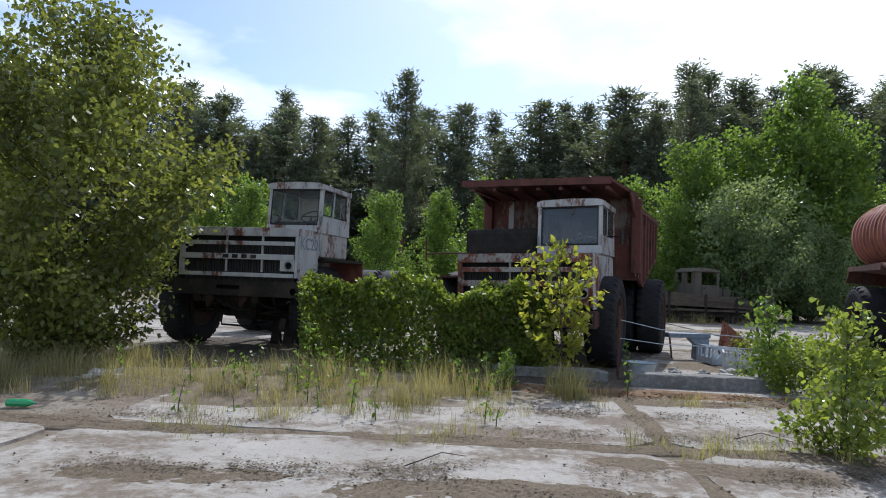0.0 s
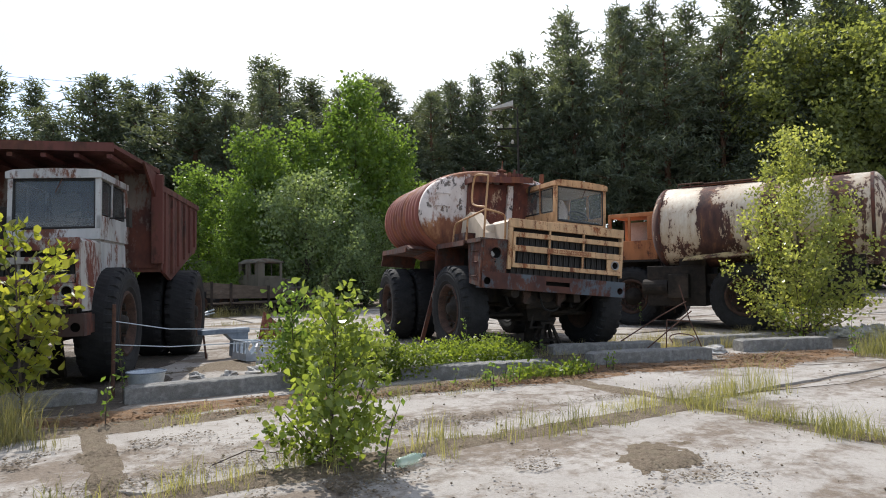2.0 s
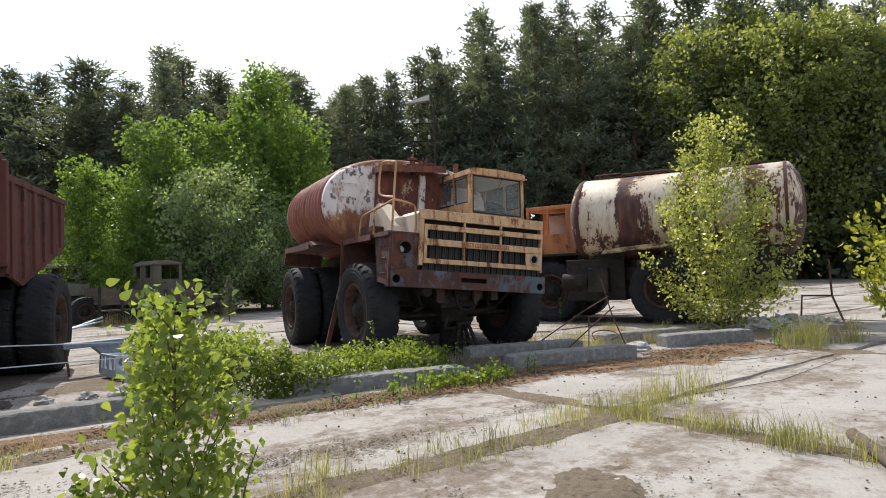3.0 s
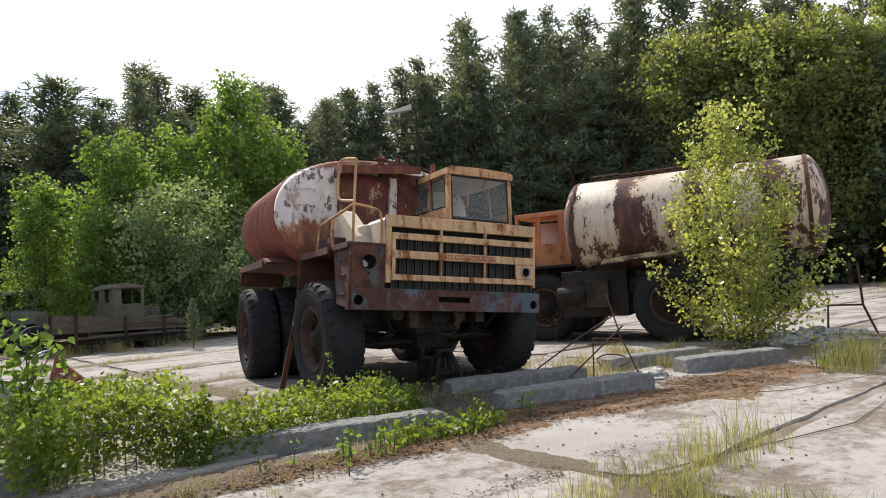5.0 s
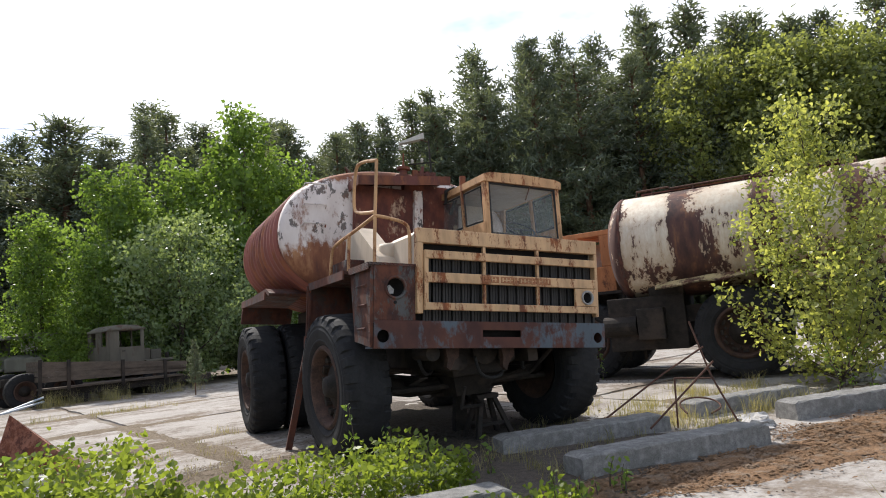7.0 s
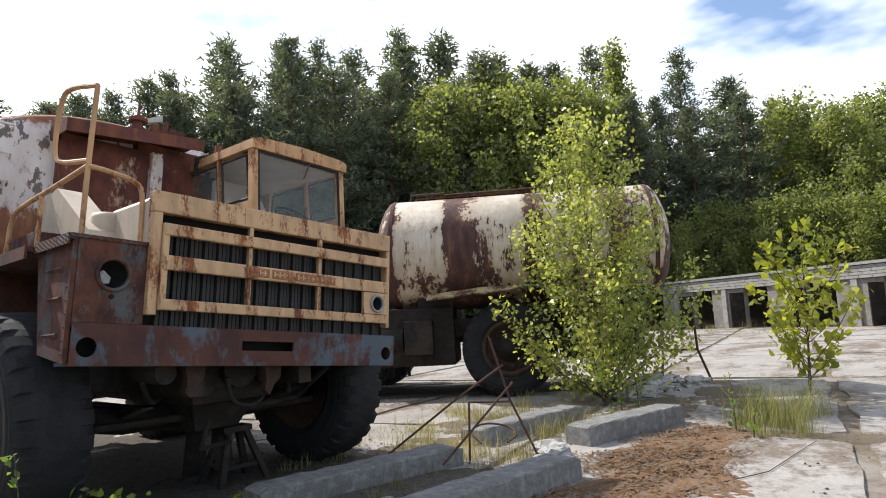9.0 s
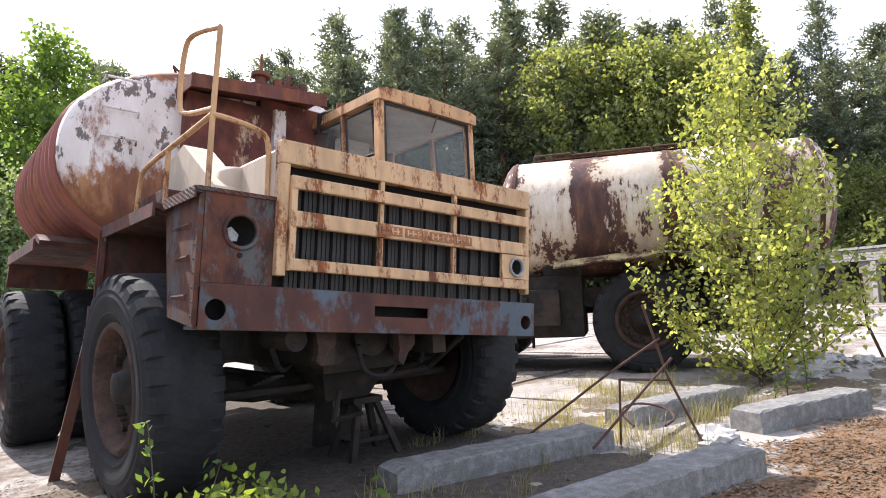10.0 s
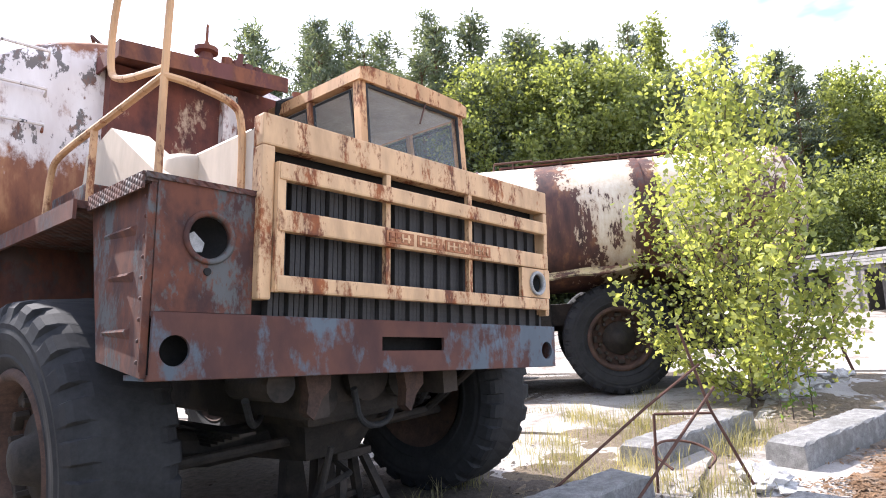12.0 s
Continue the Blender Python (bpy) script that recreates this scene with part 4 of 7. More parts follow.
def barrel(bm, a, b, cx, cz, stations, n=64, p=2.25, caps=True):
    """An oval tank along y: stations of (y, scale, inset)."""
    rings = []
    for y, k in stations:
        rings.append([bm.verts.new((cx + (x - cx) * k, y, cz + (z - cz) * k)) for x, z in ellipse_ring(a, b, cx, cz, n, p)])
    for q, s in zip(rings, rings[1:]):
        for i in range(n):
            bm.faces.new((q[i], q[(i + 1) % n], s[(i + 1) % n], s[i]))
    if caps:
        bm.faces.new(rings[0][::-1])
        bm.faces.new(rings[-1])


def red_tank_truck(m, lean):
    tr = thing("tank_truck", "derelict cream and rust-red tank truck on bald tyres", "truck", m, "abandoned heavy trucks")
    tf = Matrix.Translation((-0.20, 0, 0.08)) @ Matrix.Rotation(radians(lean), 4, "Y")
    truck_chassis(tr, tf, steer=4.0)
    truck_front(tr, tf, M_CREAM, M_BUMPER, M_BOX, M_HOOD, gx1=1.50, ups=(-0.165, 0.58), lamp_x=1.30)
    truck_cab(tr, tf, M_CAB, 0.45, 1.70, 0.80, 2.45, 2.48, 3.55, M_INSIDE, glass=M_GLASSPALE)
    # air filter bonnet beside the hood
    bm = bmesh.new()
    slab_poly(bm, [(0.35, 2.10), (1.85, 2.10), (1.75, 2.62), (1.30, 2.72), (0.45, 2.22)], -1.22, -0.97, "x")
    part("filter_cover", bm, M_HOOD, tr, "pale cream sloping filter cover", tf=tf)
    bm = bmesh.new()
    lathe(bm, [(2.05, 0.17), (2.36, 0.17), (2.40, 0.15), (2.42, 0.05)], 20, "z")
    bmesh.ops.translate(bm, verts=bm.verts, vec=(-0.98, 0.62, 0))
    part("air_filter", bm, M_HOOD, tr, smooth=True, tf=tf)
    part("battery_box", boxes((-1.45, -1.1, 0.95, 1.6, 2.05, 2.24), bev=0.01), M_BOX, tr, tf=tf)
    # handrails
    X = -1.42
    for pts in ([(X, 0.0, 2.04), (X, 0.0, 2.62), (X + 0.02, 0.02, 3.28)],
                [(X + 0.02, 0.02, 3.28), (X - 0.04, 0.42, 3.36), (X - 0.05, 0.60, 3.32), (X - 0.05, 0.66, 2.84), (X - 0.03, 0.54, 2.74), (X, 0.0, 2.66)],
                [(X, 0.0, 2.62), (X - 0.06, 0.5, 2.53), (X - 0.1, 1.28, 2.46), (X - 0.1, 1.42, 2.38), (X - 0.1, 1.46, 2.02)],
                [(X - 0.07, 0.75, 2.03), (X - 0.07, 0.75, 2.50)],
                [(X, 0.0, 2.62), (X + 0.10, -0.05, 2.60), (X + 0.34, -0.06, 2.56), (X + 0.40, -0.07, 2.48), (X + 0.40, -0.08, 2.04)]):
        bm = bmesh.new()
        tube(bm, rounded(pts) if len(pts) > 2 else pts, 0.021, 8)
        part("handrail", bm, M_CAB, tr, tf=tf)
    # the oval tank
    a, b, cx, cz = 1.92, 1.06, -0.12, 2.82
    bm = bmesh.new()
    st = [(2.46, 1.0)]
    for k in range(12):
        y = 2.62 + k * 0.25
        st += [(y, 1.0), (y + 0.02, 1.012), (y + 0.06, 1.012), (y + 0.08, 1.0)]
    st += [(5.60, 1.0), (5.74, 0.97), (5.88, 0.86), (5.96, 0.62), (6.0, 0.2)]
    barrel(bm, a, b, cx, cz, st)
    part("tank_shell", bm, M_TANKRED, tr, "ribbed faded red tank shell", smooth=True, tf=tf)
    bm = bmesh.new()
    barrel(bm, a, b, cx, cz, [(2.456, 0.998), (2.38, 0.985), (2.31, 0.95), (2.27, 0.88), (2.25, 0.72), (2.24, 0.4), (2.235, 0.05)])
    part("tank_head", bm, M_TANKEND, tr, "flaking white painted tank end", smooth=True, tf=tf)
    for z in (2.92, 3.2, 3.5):
        bm = bmesh.new()
        tube(bm, [(-1.72, 2.27, z - 0.04), (-1.71, 2.20, z), (-1.40, 2.18, z), (-1.39, 2.26, z - 0.04)], 0.013, 6)
        part("step_rung", bm, M_TANKWHITE, tr, tf=tf)
    # pump cabinet on the front of the tank, with its overhanging roof
    part("pump_cabinet", boxes((-0.98, -0.2, 2.12, 2.26, 2.05, 3.53), (-0.2, 0.80, 2.12, 2.26, 2.05, 3.63)), M_CABINET, tr, tf=tf)
    part("cabinet_rib", boxes((-0.06, 0.07, 2.04, 2.12, 2.3, 3.52)), M_TANKWHITE, tr, tf=tf)
    bm = bmesh.new()
    xa, xb, za, zb = -1.03, 0.42, 3.54, 3.68
    hexa(bm, [(xa, 1.80, za), (xb, 1.80, zb), (xb, 2.6, zb), (xa, 2.6, za), (xa, 1.80, za + 0.045), (xb, 1.80, zb + 0.045), (xb, 2.6, zb + 0.045), (xa, 2.6, za + 0.045)])
    part("cabinet_roof", bm, M_DARKRED, tr, tf=tf)
    bm = bmesh.new()
    hexa(bm, [(xa, 1.78, za - 0.09), (xb, 1.78, zb - 0.09), (xb, 1.798, zb - 0.09), (xa, 1.798, za - 0.09), (xa, 1.78, za + 0.047), (xb, 1.78, zb + 0.047), (xb, 1.798, zb + 0.047), (xa, 1.798, za + 0.047)])
    part("roof_lip", bm, M_DARKRED, tr, tf=tf)
    part("roof_lip", boxes((xa - 0.02, xa - 0.002, 1.78, 2.6, za - 0.09, za + 0.047)), M_DARKRED, tr, tf=tf)
    bm = bmesh.new()
    lathe(bm, [(3.64, 0.12), (3.70, 0.12), (3.71, 0.06), (3.78, 0.055), (3.79, 0.10), (3.83, 0.10), (3.85, 0.03), (3.90, 0.014), (4.05, 0.011)], 14, "z")
    bmesh.ops.translate(bm, verts=bm.verts, vec=(-0.29, 1.95, 0))
    part("valve", bm, M_DARKRED, tr, tf=tf)
    bm = bmesh.new()
    tube(bm, [(-0.12, 1.95, 3.74), (0.22, 1.95, 3.76)], 0.035, 8)
    for x in (-0.10, 0.0, 0.10, 0.20):
        tube(bm, [(x, 1.95, 3.69), (x, 1.95, 3.80)], 0.05, 8)
    part("pipe_coupling", bm, M_DARKRED, tr, tf=tf)
    bm = bmesh.new()
    tube(bm, [(0.02, 1.95, 3.79), (0.03, 1.95, 3.88)], 0.028, 8)
    part("valve_cap", bm, M_DARKRED, tr, tf=tf)
    bm = bmesh.new()
    tube(bm, [(0.45, 2.0, 3.35), (0.40, 1.9, 3.52), (0.50, 1.85, 3.58), (0.58, 1.9, 3.45), (0.55, 2.05, 3.2)], 0.028, 8)
    part("hose", bm, M_RUBBER, tr, tf=tf)
    bm = bmesh.new()
    tube(bm, [(-0.95, 2.5, 3.82), (-1.0, 2.6, 3.92), (-0.9, 2.75, 3.82)], 0.015, 6)
    part("lifting_eye", bm, M_STICK, tr, tf=tf)
    for y in (3.6, 4.9):
        bm = bmesh.new()
        tube(bm, [(-1.35, y, 3.62), (-1.42, y, 3.72), (-1.40, y + 0.1, 3.72), (-1.33, y + 0.12, 3.62)], 0.02, 6)
        part("lifting_eye", bm, M_STICK, tr, tf=tf)
    # saddle and mudguard under the tank
    part("tank_saddle", boxes((-1.0, 0.9, 2.4, 5.5, 1.34, 1.8)), M_CHASSIS, tr, tf=tf)
    bm = bmesh.new()
    slab_poly(bm, [(3.05, 1.92), (3.0, 1.96), (3.3, 2.05), (5.6, 1.98), (5.75, 1.6), (5.7, 1.6), (5.55, 1.9), (3.3, 1.98)], -2.02, -1.1, "x")
    box(bm, -2.04, -2.02, 3.3, 5.6, 1.88, 2.0)
    part("mudguard", bm, M_BROWN, tr, "bent rust-brown mudguard", tf=tf)
    part("ladder_rail", boxes((-1.66, -1.62, 2.12, 2.16, 0.9, 2.0)), M_BOX, tr, tf=tf)
    bm = bmesh.new()
    tube(bm, [(1.05, 2.6, 2.3), (1.05, 2.6, 4.0)], 0.055, 12)
    part("exhaust", bm, M_DARKRED, tr, tf=tf)
    return tr


def dump_truck(m, lean):
    tr = thing("dump_truck", "white-cabbed dump truck with rusty red body", "truck", m, "abandoned heavy trucks")
    tf = Matrix.Translation((-0.09, 0, -0.36)) @ Matrix.Rotation(radians(-1.5), 4, "Y")
    truck_chassis(tr, tf)
    truck_front(tr, tf, M_GRILLE2, M_BROWN, M_BROWN, M_WHITE2, letters=False, lamps=True, left_box=False)
    truck_cab(tr, tf, M_WHITE, 0.32, 1.58, 0.72, 2.2, 2.50, 3.56, M_CHASSIS, glass=M_GLASSDARK)
    part("cab_step_side", boxes((1.42, 1.56, 0.74, 2.1, 1.75, 2.47), bev=0.03), M_WHITE, tr, tf=tf)
    part("engine_cover", boxes((-1.32, 0.25, 0.9, 2.0, 2.46, 3.05), bev=0.10), M_CHASSIS, tr, tf=tf)
    tf = Matrix.Translation((0.1, 0, 0.0))
    # tipping body: canopy over the cab, front wall, ribbed flaring sides, sloping floor
    xw = 1.72
    bm = bmesh.new()
    hexa(bm, [(-xw, 0.95, 3.62), (xw - 0.3, 0.95, 3.62), (xw, 2.75, 3.50), (-xw, 2.75, 3.50), (-xw, 0.95, 3.68), (xw - 0.3, 0.95, 3.68), (xw, 2.75, 3.58), (-xw, 2.75, 3.58)])
    box(bm, -xw, xw - 0.3, 0.93, 0.95, 3.56, 3.70)
    part("canopy", bm, M_DUMP, tr, tf=tf)
    for x in np.linspace(-1.5, 1.3, 7):
        part("canopy_rib", boxes((x, x + 0.07, 1.0, 2.7, 3.47, 3.53)), M_DUMP, tr, tf=tf)
    part("front_wall", boxes((-xw + 0.04, xw - 0.04, 2.75, 2.82, 1.75, 3.5)), M_WALL2, tr, tf=tf)
    for x in (-1.2, -0.5, 0.2, 0.9):
        part("wall_rib", boxes((x, x + 0.12, 2.66, 2.75, 1.8, 3.45)), M_WHITE2, tr, tf=tf)
    for s in (-1, 1):
        bm = bmesh.new()
        slab_poly(bm, [(1.75, 3.54), (2.68, 3.02 if s > 0 else 3.30), (2.68, 3.50)], s * (xw - 0.06) - 0.02, s * (xw - 0.06) + 0.02, "x")
        part("canopy_gusset", bm, M_DUMP, tr, tf=tf)
        part("corner_post", boxes((s * (xw - 0.02) - 0.10, s * (xw - 0.02) + 0.10, 2.60, 2.745, 1.85, 3.48), bev=0.015), M_DUMP, tr, tf=tf)
        bm = bmesh.new()
        slab_poly(bm, [(2.75, 1.75), (3.6, 1.55), (6.6, 2.30), (6.7, 3.28), (2.75, 3.24)], s * xw - 0.03, s * xw + 0.03, "x")
        part("body_side", bm, M_DUMP, tr, tf=tf)
        for k, y in enumerate((2.9, 3.55, 4.2, 4.85, 5.5, 6.15)):
            zl = 1.62 + max(0, (y - 3.6)) * 0.25 + 0.06
            zh = 3.18
            part("body_rib", boxes((s * (xw + 0.03) - 0.045, s * (xw + 0.03) + 0.045, y, y + 0.14, zl, zh), bev=0.01), M_DUMP, tr, tf=tf)
        bm = bmesh.new()
        hexa(bm, [(s * xw - 0.07, 2.75, 3.18), (s * xw + 0.07, 2.75, 3.18), (s * xw + 0.07, 6.7, 3.24), (s * xw - 0.07, 6.7, 3.24), (s * xw - 0.07, 2.75, 3.29), (s * xw + 0.07, 2.75, 3.29), (s * xw + 0.07, 6.7, 3.34), (s * xw - 0.07, 6.7, 3.34)])
        part("top_rail", bm, M_DUMP, tr, tf=tf)
    bm = bmesh.new()
    hexa(bm, [(-xw, 2.75, 1.70), (xw, 2.75, 1.70), (xw, 6.6, 2.2), (-xw, 6.6, 2.2), (-xw, 2.75, 1.78), (xw, 2.75, 1.78), (xw, 6.6, 2.28), (-xw, 6.6, 2.28)])
    part("body_floor", bm, M_DUMP, tr, tf=tf)
    tf = Matrix.Translation((-0.09, 0, -0.36)) @ Matrix.Rotation(radians(-1.5), 4, "Y")
    bm = bmesh.new()
    tube(bm, [(-1.9, 0.2, 2.5), (-1.5, 0.2, 2.51), (-0.95, 0.2, 2.5)], 0.02, 6)
    tube(bm, [(-1.9, 0.2, 2.35), (-1.9, 0.2, 2.85)], 0.02, 6)
    part("handrail", bm, M_STICK, tr, tf=tf)
    bm = boxes((1.85, 1.90, 1.0, 1.18, 2.7, 3.0), bev=0.01)
    tube(bm, [(1.6, 1.08, 2.85), (1.87, 1.08, 2.85)], 0.012, 6)
    part("mirror", bm, M_CHASSIS, tr, tf=tf)
    bm = boxes((0.15, 0.40, 0.95, 0.97, 2.75, 2.95), bev=0.006)
    part("loose_panel", bm, M_WHITE, tr, tf=tf)
    part("number_plate", boxes((-0.15, 0.45, -0.262, -0.25, 1.16, 1.30)), M_WHITE, tr, tf=tf)
    return tr


def text_part(words, size, material, parent, m, tf, extrude=0.002):
    cu = bpy.data.curves.new("lettering", "FONT")
    cu.body, cu.size, cu.extrude, cu.align_x, cu.align_y = words, size, extrude, "CENTER", "CENTER"
    tmp = new("lettering", cu)
    bpy.context.view_layer.update()
    me = bpy.data.meshes.new_from_object(tmp.evaluated_get(bpy.context.evaluated_depsgraph_get()))
    bpy.data.objects.remove(tmp)
    me.materials.clear()
    me.materials.append(material)
    ob = new("lettering", me)
    ob.parent = parent
    ob.matrix_basis = tf @ m
    return ob


def chassis_truck(m, lean):
    tr = thing("truck_chassis", "white-cabbed heavy truck stripped of its body", "truck", m, "abandoned heavy trucks")
    tf = Matrix.Rotation(radians(lean), 4, "Y")
    truck_chassis(tr, tf, length=6.2)
    truck_front(tr, tf, M_WHITE, M_CHASSIS, M_CHASSIS, M_WHITE, letters=False, slat_z=((2.12, 2.20), (1.84, 1.95), (1.50, 1.58)))
    for k in range(4):
        part("emblem_plate", boxes((0.0 + k * 0.2, 0.12 + k * 0.2, -0.316, -0.308, 1.86, 1.935)), M_CHASSIS, tr, tf=tf)
    truck_cab(tr, tf, M_WHITE, 0.38, 1.60, 0.75, 2.25, 2.45, 3.50, M_CHASSIS)
    # right flank of the hood, cut away over the wheel
    bm = bmesh.new()
    slab_poly(bm, [(-0.20, 1.40), (0.10, 1.40), (0.72, 2.0), (0.80, 2.46), (-0.20, 2.46)], 1.566, 1.590, "x")
    part("hood_flank", bm, M_WHITE, tr, tf=tf)
    text_part("KC201", 0.34, M_BLUE, tr, pose(1.594, 0.28, 2.17, 90, 0, 90), tf)
    part("cab_step_side", boxes((1.44, 1.58, 0.82, 2.2, 1.95, 2.46), bev=0.03), M_WHITE2, tr, tf=tf)
    bm = boxes((1.0, 1.95, 0.9, 2.3, 1.86, 1.92))
    part("fender", bm, M_CHASSIS, tr, tf=tf)
    part("fender_drop", boxes((1.0, 1.95, 2.26, 2.3, 1.2, 1.86)), M_DARKRED, tr, tf=tf)
    part("engine_cover", boxes((-0.8, 0.3, 0.8, 1.9, 2.3, 2.5), bev=0.05), M_CHASSIS, tr, tf=tf)
    part("hoist_bracket", boxes((0.3, 0.9, 2.5, 2.8, 1.3, 1.95), (-0.2, 0.3, 3.0, 3.4, 1.3, 1.75)), M_CHASSIS, tr, tf=tf)
    return tr


def white_tanker(m):
    """A long round tank on a heavy truck. Local x along the tank from its cab end, y away from the open side."""
    tr = thing("tank_truck", "long white tank truck streaked with brown rust", "truck", m, "abandoned heavy trucks")
    r, cz, L = 1.15, 2.84, 5.2
    bm = bmesh.new()
    lathe(bm, [(-0.32, 0.05), (-0.30, 0.45), (-0.22, 0.78), (-0.10, 1.02), (0.0, r * 0.985), (0.05, r), (L - 0.05, r), (L, r * 0.985), (L + 0.10, 1.02), (L + 0.22, 0.78), (L + 0.30, 0.45), (L + 0.32, 0.05)], 56)
    bmesh.ops.translate(bm, verts=bm.verts, vec=(0, 0, cz))
    part("tank_shell", bm, M_T4, tr, "white tank shell with brown rust runs", smooth=True)
    for x, w in ((0.06, 0.06), (2.76, 0.10), (L - 0.14, 0.08)):
        bm = bmesh.new()
        lathe(bm, [(x, r - 0.01), (x, r + 0.014), (x + w, r + 0.014), (x + w, r - 0.01)], 56, close=True)
        bmesh.ops.translate(bm, verts=bm.verts, vec=(0, 0, cz))
        part("hoop", bm, M_BROWN, tr, "dark rusty hoop", smooth=False)
    bm = bmesh.new()
    tube(bm, [(0.4, -0.25, cz + r - 0.03), (0.42, -0.25, cz + r + 0.10), (1.1, -0.25, cz + r + 0.10), (1.12, -0.25, cz + r + 0.06), (L - 0.8, -0.25, cz + r + 0.08)], 0.022, 6)
    for x in (0.75, 1.6, 2.6, 3.6, 4.6):
        tube(bm, [(x, -0.25, cz + r - 0.03), (x, -0.25, cz + r + 0.09)], 0.018, 6)
    part("top_rail", bm, M_STICK, tr)
    part("catwalk", boxes((0.5, L - 0.6, -0.22, 0.3, cz + r + 0.005, cz + r + 0.035)), M_DARKRED, tr)
    # skirt and mudguard
    bm = bmesh.new()
    rows_ = []
    for k in range(25):
        x = 0.75 + k * 0.125
        arch = 1.98 + 0.10 * math.sin(math.pi * (x - 0.75) / 3.0) - 0.26 * max(0, (x - 3.2)) ** 1.2
        rows_.append([(x, -1.32 - 0.05 * noise.noise((x * 2.1, 0, 4)), arch - 0.10 - 0.10 * noise.noise((x * 1.3, 1, 2))), (x, -1.05, arch + 0.03 * noise.noise((x * 2.5, 2, 2))), (x, -0.3, arch + 0.02)])
    for off, flip in ((0.0, False), (-0.022, True)):
        vs = [[bm.verts.new((p[0], p[1], p[2] + off)) for p in r_] for r_ in rows_]
        for q_, w_ in zip(vs, vs[1:]):
            for c_ in range(2):
                f_ = (q_[c_], q_[c_ + 1], w_[c_ + 1], w_[c_])
                bm.faces.new(f_[::-1] if flip else f_)
    part("mudguard", bm, M_MUDGUARD, tr, "crumpled yellowed cream mudguard", smooth=True)
    part("frame_rail", boxes((-0.2, L - 0.3, -0.55, -0.42, 1.15, 1.5)), M_CHASSIS, tr)
    part("frame_rail", boxes((-0.2, L - 0.3, 0.42, 0.55, 1.15, 1.5)), M_CHASSIS, tr)
    for xs in (0.5, 4.2):
        part("saddle", boxes((xs, xs + 0.7, -0.7, 0.7, 1.5, 2.1)), M_CHASSIS, tr)
    part("toolbox", boxes((0.25, 0.8, -1.0, -0.5, 0.85, 1.5), bev=0.02), M_CHASSIS, tr)
    for xa, xb in ((-0.4, 1.2), (3.3, 4.8)):
        part("chassis_box", boxes((xa, xb, -0.75, 0.75, 0.62, 1.75), bev=0.03), M_CHASSIS, tr)
    bm = bmesh.new()
    tube(bm, [(-0.5, -0.7, 1.15), (0.2, -0.7, 1.15)], 0.22, 16)
    part("air_cylinder", bm, M_CHASSIS, tr)
    # tractor cab beyond the tank, turned away from it
    q = Matrix.Translation((-0.69, 0.75, 0)) @ Matrix.Rotation(radians(-4), 4, "Z") @ Matrix.Translation((0.95, 0.6, 0))
    bm = boxes((-2.1, -0.55, -1.25, 0.1, 1.95, 2.55), (-2.1, -0.55, -1.25, 0.1, 3.28, 3.40), (-2.1, -2.0, -1.25, -1.18, 2.55, 3.28), (-1.45, -1.37, -1.25, -1.2, 2.55, 3.28), (-0.85, -0.55, -1.25, -1.18, 2.55, 3.28), (-0.62, -0.55, -1.18, -0.95, 2.55, 3.28), (-0.62, -0.55, -0.45, 0.1, 2.55, 3.28), (-2.1, -2.0, 0.03, 0.1, 2.55, 3.28), bev=0.02)
    part("cab_body", bm, M_ORANGE, tr, "orange cab with open windows", tf=q)
    part("cab_lining", boxes((-1.95, -0.7, -0.05, 0.0, 2.5, 3.2)), M_INSIDE, tr, tf=q)
    part("engine_hood", boxes((-3.6, -2.1, -1.2, 1.2, 1.5, 2.4), bev=0.05), M_ORANGE, tr, tf=q)
    part("fender", boxes((-3.0, -0.3, -1.6, -0.9, 1.9, 1.96)), M_CHASSIS, tr, tf=q)
    part("front_frame", boxes((-3.6, 1.4, -0.6, 0.6, 1.0, 1.5)), M_CHASSIS, tr, tf=q)
    part("cab_underside", boxes((-1.9, -0.6, -1.1, 0.0, 1.5, 1.95)), M_CHASSIS, tr, tf=q)
    part("ladder", boxes((-0.35, -0.30, -1.55, -1.5, 0.4, 2.0), (-0.02, 0.03, -1.55, -1.5, 0.4, 2.0), (-0.30, -0.02, -1.55, -1.5, 0.7, 0.74), (-0.30, -0.02, -1.55, -1.5, 1.1, 1.14), (-0.30, -0.02, -1.55, -1.5, 1.5, 1.54)), M_CHASSIS, tr, tf=q)
    for mm in (q @ Matrix.Translation((-1.3, -1.25, 0.86)), q @ Matrix.Translation((-1.3, 1.25, 0.86)), Matrix.Translation((2.25, -0.85, 0.90)), Matrix.Translation((2.25, 1.0, 0.90))):
        wh = wheel(tr, 0, 0, 0, 0.90, 0.54, -1)
        wh.matrix_basis = mm @ Matrix.Rotation(radians(90), 4, "Z")
    bm = bmesh.new()
    tube(bm, [(2.25, -0.8, 0.9), (2.25, 0.9, 0.9)], 0.2, 12)
    part("rear_axle", bm, M_CHASSIS, tr)
    bm = bmesh.new()
    tube(bm, [(-1.3, -1.1, 0.86), (-1.3, 1.1, 0.86)], 0.14, 12)
    part("front_axle", bm, M_CHASSIS, tr, tf=q)
    return tr


T1 = chassis_truck(pose(-4.26, 13.0, -0.08, 0, 0, -10), 0.0)
T2 = dump_truck(pose(1.50, 12.57, -0.08, 0, 0, -20), 0.0)
T3 = red_tank_truck(pose(10.86, 11.45, -0.08, 0, 0, -13), 5.0)
T4 = white_tanker(pose(18.0, 14.42, -0.08, 0, 0, -67))


